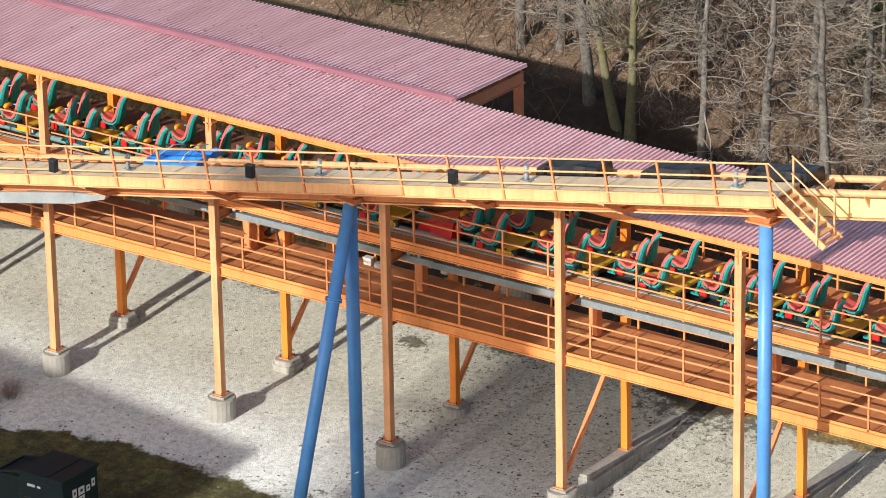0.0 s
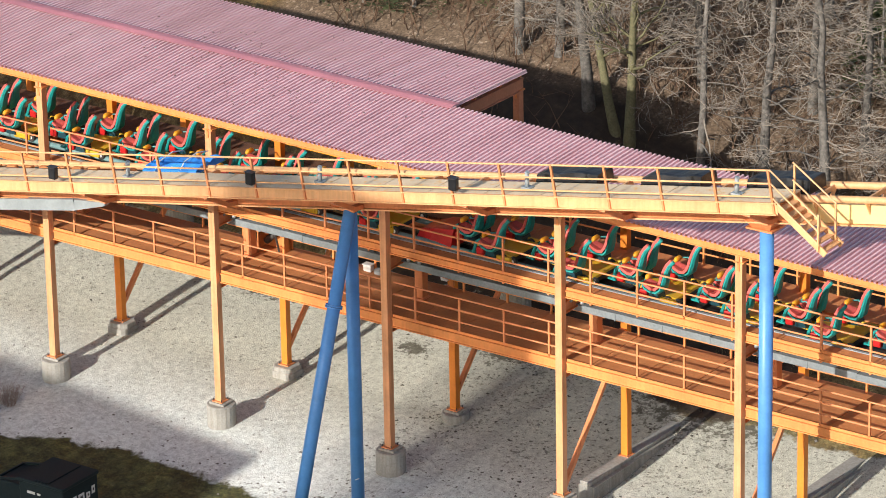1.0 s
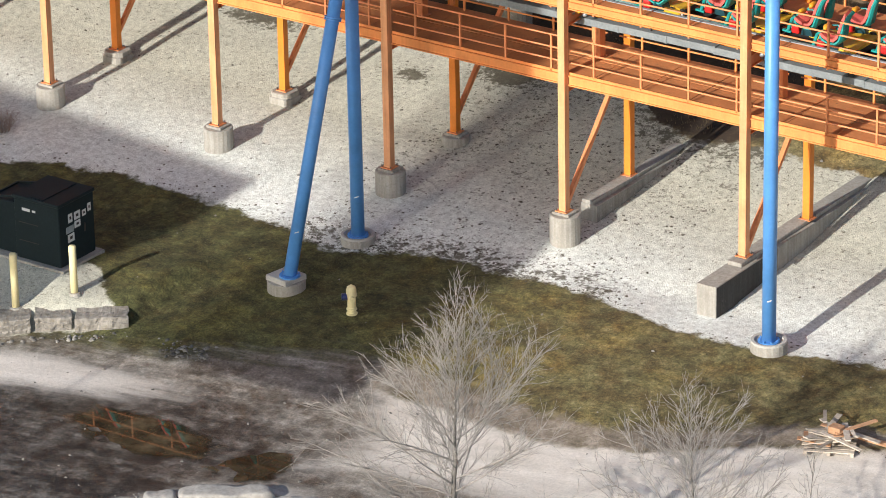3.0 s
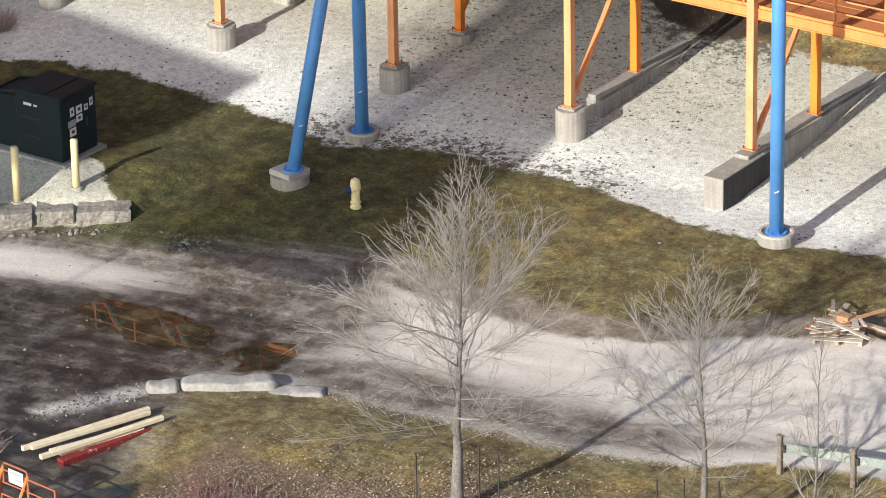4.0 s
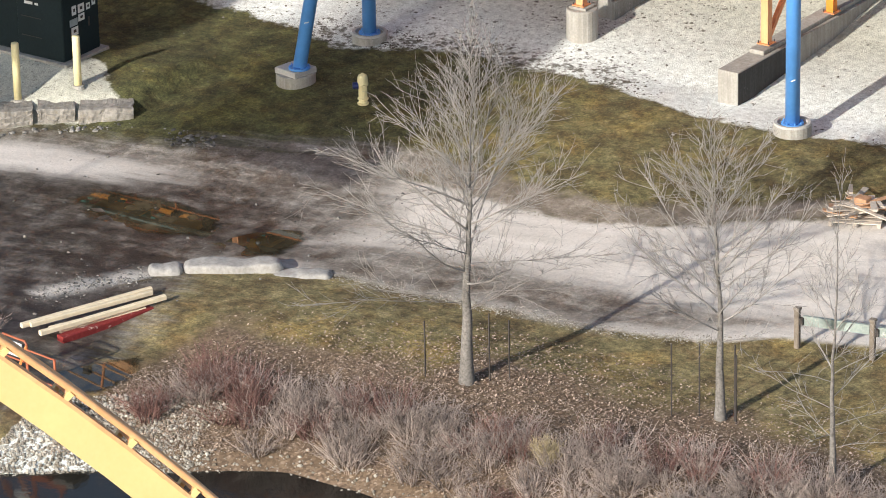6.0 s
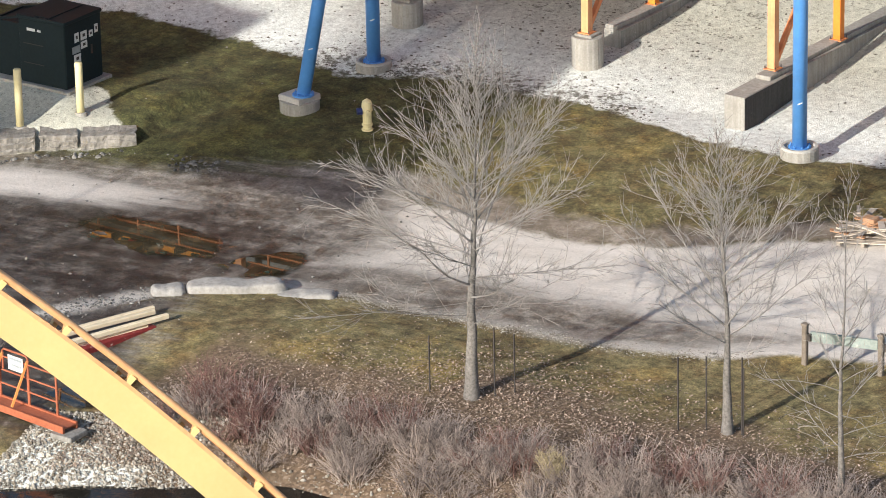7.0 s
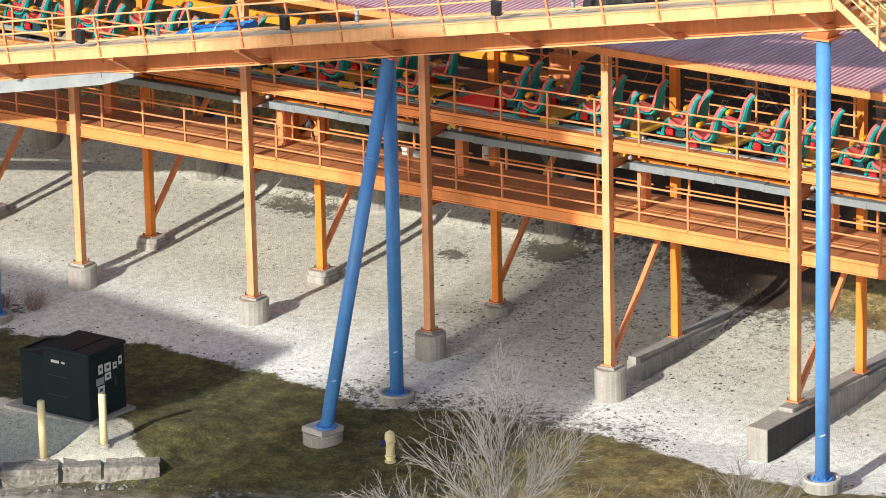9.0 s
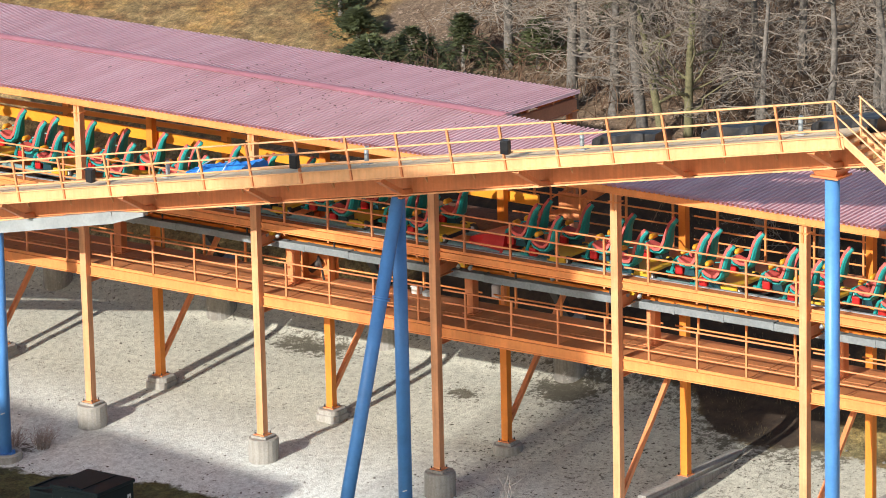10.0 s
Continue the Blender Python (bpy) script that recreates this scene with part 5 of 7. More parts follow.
part("side_box", Build().box(10.12, 10.40, 2.42, 2.62, 6.23, 6.38, 0.02), M_GREY, t)
t = thing("control_box", "small white box on an orange stand under the platform", "box", (12.35, 2.9, 6.22))
part("box", Build().box(12.2, 12.45, 2.85, 3.05, 6.35, 6.75, 0.03), M_WHITE, t)
part("stand", Build().box(12.5, 12.62, 2.9, 3.02, 6.22, 6.75), M_AMBER, t)
t = thing("drive_motor", "grey drive motor with hoses in an orange frame", "motor", (6.4, 2.4, 6.22))
part("frame", Build().box(5.95, 6.95, 2.55, 2.62, 6.25, 7.05).box(5.95, 6.02, 2.3, 2.6, 6.22, 7.05).box(6.88, 6.95, 2.3, 2.6, 6.22, 7.05), M_AMBER, t)
part("motor_body", Build().tube([(6.2, 2.42, 6.45), (6.55, 2.42, 6.75)], 0.11, 12), M_DARK, t, smooth=True)
part("hose", Build().tube([(6.5, 2.35, 6.8), (6.6, 2.25, 6.95), (6.72, 2.25, 6.6), (6.75, 2.3, 6.25)], 0.035, 6), M_DARK, t)


st = thing("access_stair", "orange steel access stair with rails behind the platform", "stair", (13.0, 5.0, 8.4))
for y in (4.75, 5.45):
    part("stringer", Build().beam((12.9, y, 8.35), (14.7, y, 9.45), 0.06, 0.22), M_ORANGE, st)
    for r in (0.45, 0.85):
        part("rail", Build().tube([(12.9, y, 8.45 + r), (14.7, y, 9.5 + r)], 0.026, 8), M_ORANGE, st)
    for f in (0.05, 0.5, 0.95):
        part("post", Build().box(12.9 + 1.8 * f - 0.025, 12.9 + 1.8 * f + 0.025, y - 0.025, y + 0.025, 8.4 + 1.05 * f, 9.3 + 1.05 * f), M_ORANGE, st)
for i in range(6):
    f = (i + 0.5) / 6
    part("tread", Build().box(12.9 + 1.8 * f - 0.13, 12.9 + 1.8 * f + 0.13, 4.78, 5.42, 8.38 + 1.1 * f, 8.41 + 1.1 * f), M_DECK, st)
part("landing", Build().box(12.3, 12.95, 4.6, 5.5, 8.34, 8.40), M_DECK, st)
part("side_panel", Build().box(13.3, 14.25, 4.66, 4.70, 8.45, 9.2), M_ORANGE, st, "flat orange side panel")

# ---------------------------------------------------------------- generator, bollards, hydrant
g = thing("generator", "dark green-black generator cabinet with pale warning labels", "generator", (6.9, -8.3, 1.2))
GX0, GX1, GY0, GY1, GZ = 5.95, 7.55, -9.05, -7.5, 1.22
part("cabinet", Build().box(GX0, GX1, GY0, GY1, GZ, GZ + 1.80, 0.03), M_GENSET, g)
part("lid", Build().box(GX0 - 0.04, GX1 + 0.04, GY0 - 0.04, GY1 + 0.04, GZ + 1.80, GZ + 1.90, 0.03), M_GENSET, g)
part("lid_rib", Build().box((GX0 + GX1) / 2 - 0.25, (GX0 + GX1) / 2 + 0.25, GY0 + 0.05, GY1 - 0.05, GZ + 1.9, GZ + 1.925), M_GENSET, g)
part("air_intake", Build().box(5.0, GX0, GY0 + 0.15, GY1 - 0.1, GZ, GZ + 1.55, 0.04), M_GENSET, g)
part("intake_frame", Build().beam((5.0, GY0 + 0.2, GZ + 1.56), (GX0, GY0 + 0.2, GZ + 1.75), 0.06, 0.06).beam((5.0, GY1 - 0.2, GZ + 1.56), (GX0, GY1 - 0.2, GZ + 1.75), 0.06, 0.06).beam((5.0, GY0 + 0.2, GZ + 1.56), (5.0, GY1 - 0.2, GZ + 1.56), 0.06, 0.06), M_GENSET, g)
for z in (0.55, 1.1):
    part("panel_seam", Build().box(GX0 + 0.15, GX1 - 0.75, GY0 - 0.008, GY0, GZ + z, GZ + z + 0.02), M_DARK, g)
part("name_bars", Build().box(GX0 + 0.30, GX0 + 0.58, GY0 - 0.012, GY0 - 0.002, GZ + 1.48, GZ + 1.56).box(GX0 + 0.66, GX0 + 0.78, GY0 - 0.012, GY0 - 0.002, GZ + 1.49, GZ + 1.55), M_WHITE, g)
for y, z, w_, h_ in ((-8.55, 1.22, 0.18, 0.26), (-8.25, 1.22, 0.26, 0.24), (-8.25, 0.98, 0.26, 0.2), (-8.55, 0.64, 0.28, 0.24), (-7.95, 1.22, 0.16, 0.18), (-7.72, 1.28, 0.14, 0.24)):
    part("warning_label", Build().box(GX1, GX1 + 0.008, y - w_ / 2, y + w_ / 2, GZ + z, GZ + z + h_), M_WHITE, g)
    part("label_mark", Build().box(GX1 + 0.008, GX1 + 0.012, y - w_ / 5, y + w_ / 5, GZ + z + h_ * 0.35, GZ + z + h_ * 0.7), M_DARK, g)
part("label_plate", Build().box(GX1, GX1 + 0.008, -8.75, -8.42, GZ + 0.92, GZ + 1.12), M_GREY, g)
part("latch", Build().box(GX1, GX1 + 0.03, -7.98, -7.93, GZ + 0.75, GZ + 1.0), M_DARK, g)
pb = Build().box(4.6, 7.74, -9.2, -7.33, 0.55, 1.22, 0.03)
tagged(part("concrete_pad", pb, M_CONCRETE), "flat concrete pad under the generator", "pad")


def bollard(x, y):
    z = height(x, y) - 0.1
    t = thing("bollard", "cream-painted steel bollard with a flat capped top", "bollard", (x, y, z), group="bollards")
    part("tube", Build().tube([(x, y, z), (x, y, 2.32), (x, y, 2.345)], [0.105, 0.105, 0.09], 18), M_CREAM, t, smooth=True)
    part("collar", Build().tube([(x, y, z), (x, y, z + 0.13)], [0.22, 0.16], 14), M_CONCRETE, t)


bollard(8.47, -9.62)
bollard(7.42, -10.9)


def hydrant(x, y):
    z = height(x, y)
    t = thing("fire_hydrant", "cream fire hydrant with a navy side cap", "fire hydrant", (x, y, z))
    prof = [(0.0, 0.15), (0.04, 0.16), (0.06, 0.12), (0.14, 0.115), (0.15, 0.15), (0.18, 0.15), (0.20, 0.12), (0.54, 0.12), (0.55, 0.155), (0.60, 0.155), (0.62, 0.145), (0.74, 0.14), (0.82, 0.115), (0.86, 0.05)]
    b = Build()
    b.loft([[(x + r * math.cos(2 * math.pi * k / 16), y + r * math.sin(2 * math.pi * k / 16), z + h) for k in range(16)] for h, r in prof])
    part("barrel", b, M_CREAM, t)
    part("pumper_cap", Build().tube([(x - 0.09, y - 0.09, z + 0.54), (x - 0.19, y - 0.19, z + 0.54)], [0.10, 0.095], 12), M_NAVYCAP, t)
    for s in (-1, 1):
        part("hose_cap", Build().tube([(x + s * 0.10, y - s * 0.10, z + 0.54), (x + s * 0.19, y - s * 0.19, z + 0.54)], 0.065, 10), M_CREAM, t)
    part("stem_nut", Build().tube([(x, y, z + 0.85), (x, y, z + 0.88)], 0.03, 6), M_CREAM, t)


hydrant(15.62, -6.45)


# ---------------------------------------------------------------- stone blocks and boulders
def slab_stone(x0, y0, x1, y1, depth, z0, z1, seed, rise_back=0.1):
    """A quarried block with a split, layered face that runs from (x0, y0) to (x1, y1)."""
    a, c = Vector((x0, y0, 0)), Vector((x1, y1, 0))
    d = (c - a).normalized()
    back = Vector((-d.y, d.x, 0))
    L = (c - a).length
    rings = []
    n_ = 30
    face = ((0.02, 0), (-0.02, 0.2), (0.03, 0.24), (0.0, 0.45), (0.045, 0.49), (0.01, 0.74), (0.05, 0.78), (0.04, 0.96), (0.07, 1.0), (0.3, 1.02), (0.6, 0.98), (0.96, 1.0), (1.0, 0.5), (1.0, 0))
    for i in range(n_):
        f = i / (n_ - 1)
        ring = []
        for u, v in face:
            p = a + d * (L * f) + back * (depth * u)
            p.z = z0 + (z1 - z0) * v + rise_back * max(u, 0) * v
            k = Vector((p.x * 2.0 + seed, p.y * 2.0, p.z * 1.2))
            w = noise.noise_vector(k) * 0.08 + noise.noise_vector(k * 3.4) * 0.035 + noise.noise_vector(k * 8.0) * 0.02
            if v > 0.9:
                w.z *= 0.4
            p += w
            ring.append(p)
        rings.append(ring)
    return tagged(part("stone_block", Build().loft(rings), M_LIMESTONE), "rough grey limestone block with a split layered face", "stone", group="limestone blocks")


def boulder(x0, y0, x1, y1, depth, z0, z1, seed, label, square=0.55):
    """A weathered stone lying along a line, rounded at its ends."""
    a, c = Vector((x0, y0, 0)), Vector((x1, y1, 0))
    d = (c - a).normalized()
    side = Vector((-d.y, d.x, 0))
    L = (c - a).length
    mid = a.lerp(c, 0.5) + side * depth / 2
    n_, k_ = 27, 22
    rings = []
    for i in range(n_):
        u = -1 + 2 * i / (n_ - 1)
        s_ = max(1 - abs(u) ** 9, 0.02) ** 0.6
        ring = []
        for j in range(k_):
            q = 2 * math.pi * j / k_
            cy, cz = math.cos(q), math.sin(q)
            cy, cz = math.copysign(abs(cy) ** square, cy), math.copysign(abs(cz) ** square, cz)
            p = mid + d * (u * L / 2) + side * (depth / 2 * s_ * cy)
            p.z = (z0 + z1) / 2 + (z1 - z0) / 2 * s_ * cz
            w = Vector((p.x * 1.3 + seed * 5, p.y * 1.3, p.z * 1.3))
            p += noise.noise_vector(w) * 0.07 + noise.noise_vector(w * 2.7) * 0.03 + noise.noise_vector(w * 6) * 0.02 + noise.noise_vector(w * 14) * 0.010
            ring.append(p)
        rings.append(ring)
    return tagged(part("boulder", Build().loft(rings), M_BOULDER, smooth=True), label, "stone", group="road-edge boulders")


M_BOULDER = surface("pale_weathered_boulder", (0.30, 0.285, 0.265), (0.45, 0.43, 0.405), 0.9, fine=10, coarse=1.5, wear=(0.34, 0.31, 0.27), wear_at=0.6, bump_by=0.5, bump_size=0.02)
slab_stone(5.95, -13.3, 7.05, -12.32, 0.75, 0.1, 0.72, 1, 0.03)
slab_stone(7.12, -12.25, 8.26, -11.27, 0.75, 0.1, 0.70, 2, 0.03)
slab_stone(8.33, -11.22, 9.13, -10.62, 0.75, 0.1, 0.71, 3, 0.03)
slab_stone(9.32, -10.60, 10.45, -9.76, 0.8, 0.1, 0.70, 4, 0.04)
slab_stone(4.7, -14.2, 5.88, -13.36, 0.75, 0.1, 0.72, 8, 0.03)
boulder(17.80, -17.2, 19.95, -15.80, 0.62, -0.05, 0.46, 5, "long pale flat-topped boulder at the road edge", 0.26)
boulder(19.75, -16.2, 21.1, -15.35, 0.62, -0.1, 0.27, 6, "flat pale boulder lying in the grass", 0.6)
boulder(17.15, -17.65, 17.85, -17.2, 0.6, -0.1, 0.36, 7, "low grey boulder beside the mud", 0.6)

# ---------------------------------------------------------------- timber, pallets, bench, gangway
def timber(name, a, b, w, h, material, label, group):
    t = Build()
    a, b = Vector(a), Vector(b)
    d = (b - a).normalized()
    s = Vector((d.y, -d.x, 0)).normalized()
    e = 0.02
    ring = lambda p, i: [p - s * (w / 2 - i) - Vector((0, 0, h / 2 - i)), p + s * (w / 2 - i) - Vector((0, 0, h / 2 - i)), p + s * (w / 2) - Vector((0, 0, h / 2 - e)), p + s * (w / 2) + Vector((0, 0, h / 2 - e)),
                         p + s * (w / 2 - e) + Vector((0, 0, h / 2)), p - s * (w / 2 - e) + Vector((0, 0, h / 2)), p - s * (w / 2) + Vector((0, 0, h / 2 - e)), p - s * (w / 2) - Vector((0, 0, h / 2 - e))]
    t.loft([ring(a, 0.01), ring(b, 0.01)])
    return tagged(part(name, t, material), label, "timber", group=group)


TG = "stacked timbers"
LT = "pale square sawn timber in a loose stack"
timber("timber", (16.80, -22.05, 0.40), (18.04, -18.62, 0.40), 0.13, 0.13, M_LUMBER, LT, TG)
timber("timber", (16.96, -21.9, 0.40), (18.16, -18.75, 0.38), 0.12, 0.12, M_LUMBER, LT, TG)
timber("timber", (17.5, -22.2, 0.42), (18.66, -18.86, 0.42), 0.13, 0.13, M_LUMBER, LT, TG)
timber("timber", (17.30, -21.6, 0.26), (18.32, -19.3, 0.26), 0.15, 0.12, M_LUMBER, LT, TG)
timber("timber", (17.62, -21.6, 0.27), (18.45, -19.4, 0.27), 0.13, 0.11, M_LUMBER, LT, TG)
timber("painted_timber", (17.78, -21.8, 0.16), (18.52, -19.25, 0.18), 0.26, 0.22, M_REDWOOD, "chipped dark red painted timber under the stack", TG)
timber("painted_timber", (17.45, -21.3, 0.12), (18.2, -19.2, 0.14), 0.2, 0.16, M_REDWOOD, "chipped dark red painted timber under the stack", TG)


def board_pile():
    t = thing("board_pile", "heap of broken pallet boards and scrap timber", "board pile", (30.75, -6.35, height(30.75, -6.35)))
    z = height(30.75, -6.35)
    turn = Matrix.Rotation(radians(24), 3, "Z")
    at = lambda u, v, h: Vector((30.7, -6.4, z + h)) + turn @ Vector((u, v, 0))
    for j in range(6):
        v = -0.55 + j * 0.22
        part("slat", Build().beam(at(-0.65, v, 0.09), at(0.65, v, 0.09), 0.13, 0.025), M_PALLET, t)
    for u in (-0.6, 0.0, 0.6):
        part("bearer", Build().beam(at(u, -0.6, 0.03), at(u, 0.6, 0.03), 0.09, 0.09), M_PALLET, t)
    rnd = random.Random(4)
    for i in range(24):
        c = Vector((30.75 + rnd.uniform(-0.6, 0.6), -6.4 + rnd.uniform(-0.5, 0.5), z + 0.20 + 0.012 * i + rnd.uniform(-0.04, 0.04)))
        a = rnd.uniform(0, math.pi)
        d = Vector((math.cos(a), math.sin(a), rnd.uniform(-0.25, 0.25))) * rnd.uniform(0.25, 0.7)
        part("board", Build().beam(c - d, c + d, rnd.uniform(0.08, 0.16), 0.03), M_PLANK if i % 3 == 0 else M_PALLET, t)
    part("block", Build().box(30.65, 31.0, -6.5, -6.2, z + 0.30, z + 0.56, 0.02), M_PLANK, t)
    part("long_timber", Build().beam((30.85, -6.25, z + 0.40), (32.45, -5.85, z + 0.12), 0.11, 0.11), M_PLANK, t)


board_pile()


def road_barrier():
    t = thing("timber_barrier", "weathered timber barrier with a faded green plank", "barrier", (33.6, -12.6, 0.1))
    posts = [(32.85, -12.88), (34.68, -12.52), (36.5, -12.15)]
    for x, y in posts:
        z = height(x, y)
        p = part("post", Build().box(x - 0.065, x + 0.065, y - 0.065, y + 0.065, z - 0.2, z + 0.98, 0.02), M_OLDWOOD, t)
        part("cap", Build().box(x - 0.085, x + 0.085, y - 0.085, y + 0.085, z + 0.98, z + 1.04, 0.02), M_OLDWOOD, p)
        part("bolt_plate", Build().box(x + 0.067, x + 0.16, y - 0.04, y + 0.04, z + 0.62, z + 0.80), M_DARK, p)
    for (xa, ya), (xb, yb) in zip(posts, posts[1:]):
        part("plank", Build().beam((xa + 0.12, ya + 0.06, height(xa, ya) + 0.72), (xb - 0.12, yb + 0.06, height(xb, yb) + 0.72), 0.08, 0.24), M_GREENPLANK, t)


road_barrier()


def gangway():
    """The end of a narrow orange access bridge resting on the bank."""
    t = thing("gangway", "orange steel gangway with tubular rails ending on the bank", "gangway", (20.5, -24.9, 0.0))
    a, d = Vector((20.55, -24.87, 0.0)), Vector((-0.992, 0.124, 0.0)).normalized()
    s = Vector((d.y, -d.x, 0)).normalized()
    L = 9.0
    z = lambda v: Vector((0, 0, v))
    for o in (-0.21, 0.21):
        part("side_beam", Build().beam(a + s * o + z(0.12), a + s * o + d * L + z(0.12), 0.05, 0.17), M_SAFETY, t)
    part("deck_plate", Build().beam(a + z(0.15), a + d * L + z(0.15), 0.36, 0.03), M_SAFETY, t)
    part("bearing_slab", Build().box(20.2, 20.82, -25.2, -24.56, -0.10, 0.03, 0.03), M_CONCRETE_OLD, t)
    r = a + s * 0.20
    for k in range(6):
        p = r + d * (0.62 + 0.95 * k)
        part("rail_post", Build().tube([p + z(0.1), p + z(1.2)], 0.030, 8), M_SAFETY, t)
    for h in (0.52, 0.86, 1.2):
        part("rail", Build().tube([r + d * 0.62 + z(h), r + d * L + z(h)], 0.022, 8), M_SAFETY, t)
    p = r + d * 1.55
    part("hoop", Build().tube([p + z(0.2), p + z(1.34), p + d * 0.05 + z(1.4), p + d * 0.80 + z(1.4), p + d * 0.85 + z(1.34), p + d * 0.85 + z(0.9)], 0.028, 8), M_SAFETY, t)
    part("strut", Build().beam(a - s * 0.18 + d * 1.75 + z(0.22), p + z(1.3), 0.05, 0.05), M_AMBER, t)
    part("strut", Build().beam(a - s * 0.18 + d * 2.6 + z(0.22), p + d * 0.85 + z(1.3), 0.05, 0.05), M_AMBER, t)
    q = p + d * 0.12 - s * 0.04 + z(1.14)
    sg = part("notice", Build().beam(q, q + d * 0.5, 0.02, 0.36), M_WHITE, t, "white notice board")
    part("text_bars", Build().beam(q + d * 0.06 - s * 0.014 + z(0.10), q + d * 0.44 - s * 0.014 + z(0.10), 0.006, 0.05).beam(q + d * 0.06 - s * 0.014 - z(0.05), q + d * 0.38 - s * 0.014 - z(0.05), 0.006, 0.04), M_GREY, sg)


M_SAFETY = surface("red_orange_paint", (0.34, 0.095, 0.045), (0.44, 0.14, 0.07), 0.55, wear=(0.28, 0.12, 0.08), wear_at=0.66)
gangway()
puddle([(11.9, -14.6), (13.4, -15.4), (15.2, -15.6), (17.0, -14.8), (16.9, -13.6), (14.6, -13.2), (12.4, -13.6)], 0.175)
puddle([(16.9, -15.1), (17.0, -13.6), (18.1, -12.9), (19.1, -13.4), (19.1, -14.9), (18.2, -15.6)], 0.17)
puddle([(11.9, -17.6), (13.4, -16.4), (14.3, -17.2), (13.5, -18.6)], 0.15)
puddle([(18.6, -23.9), (19.3, -22.4), (20.0, -21.4), (20.7, -22.4), (20.5, -23.9), (19.6, -24.2)], 0.17)


# unseen boards added out of view; their long shadows fall on station and yard
def shade_board(x0, x1, y, z0, z1, fall=0.0):
    t = thing("hoarding", "unseen dark board on tall posts, added to cast shade", "hoarding", (x0, y, 0), group="hoardings")
    part("board", Build().loft([[(x0, y, z0 + fall), (x0, y + 0.3, z0 + fall), (x0, y + 0.3, z1 + fall), (x0, y, z1 + fall)], [(x1, y, z0), (x1, y + 0.3, z0), (x1, y + 0.3, z1), (x1, y, z1)]]), M_OLDWOOD, t)
    for x in (x0 + 0.6, x1 - 0.6):
        part("post", Build().box(x - 0.035, x + 0.035, y + 0.3, y + 0.36, -2.0, z1), M_DARK, t)


shade_board(-37.3, 4.95, -45.0, 15.9, 19.4, 2.9)
shade_board(-23.3, 4.65, -45.6, 14.3, 16.1, 0.5)


def slatted_shade_board(x0, x1, y, z0, z1):
    """Upright slats with gaps, through which some sun passes."""
    t = thing("hoarding", "unseen screen of upright dark slats, added to cast shade", "hoarding", (x0, y, 0), group="hoardings")
    slat = Build().beam((0.15 + 0.16 * (18.4 - z0), 0.06, z0), (0.15 + 0.16 * (18.4 - z1), 0.06, z1), 0.06, 0.097, (1, 0, 0)).mesh("slat")
    x, k = x0 - 1.3, 0
    while x < x1:
        ob = part("slat", slat, M_OLDWOOD, t)
        ob.matrix_basis = Matrix.Translation((x, y, 0))
        x, k = x + max(0.108, 0.30 - 0.022 * k), k + 1
    for z in (z0 + 0.5, (z0 + z1) / 2, z1 - 0.5):
        part("rail", Build().box(x0 + 0.16 * (18.4 - z) - 0.9, x + 0.16 * (18.4 - z), y + 0.12, y + 0.2, z - 0.05, z + 0.05), M_DARK, t)
    for px in (x0 + 0.6, x - 0.6):
        part("post", Build().box(px - 0.035, px + 0.035, y + 0.2, y + 0.27, -2.0, z1), M_DARK, t)


# added slat screen that dims the sun over the middle of the yard
slatted_shade_board(8.05, 14.6, -45.0, 14.6, 28.9)


# ---------------------------------------------------------------- bare trees
def grow(b, twigs, p, d, r, length, depth, rnd, spread, lift, limit, bend, kids):
    """One branch and, from it, its own branches; thick ones go to b, thin ones to twigs."""
    if r < limit or depth > 5:
        return
    n_ = 5 if depth < 2 else 3
    pts, rad = [p.copy()], [r]
    q, dd = p.copy(), d.copy()
    for i in range(n_):
        dd = (dd + Vector((rnd.gauss(0, bend), rnd.gauss(0, bend), rnd.gauss(0, bend * 0.6) + lift))).normalized()
        q = q + dd * (length / n_)
        pts.append(q.copy())
        rad.append(max(r * (1 - 0.75 * (i + 1) / n_), limit * 0.5))
    (b if r > 0.035 else twigs).tube(pts, rad, 7 if r > 0.08 else (5 if r > 0.035 else 3), caps=False)
    for k in range(rnd.randint(*kids[min(depth - 1, len(kids) - 1)])):
        f = rnd.uniform(0.2, 0.98)
        j = min(int(f * n_), n_ - 1)
        at = pts[j].lerp(pts[j + 1], f * n_ - j)
        side = Vector((rnd.gauss(0, 1), rnd.gauss(0, 1), rnd.gauss(0, 0.35))).normalized()
        nd = (dd * (1 - spread) + side * spread).normalized()
        grow(b, twigs, at, nd, max(rad[j] * rnd.uniform(0.5, 0.72), limit * 1.05 if depth < 4 else 0), length * rnd.uniform(0.4, 0.68), depth + 1, rnd, spread, lift, limit, bend, kids)


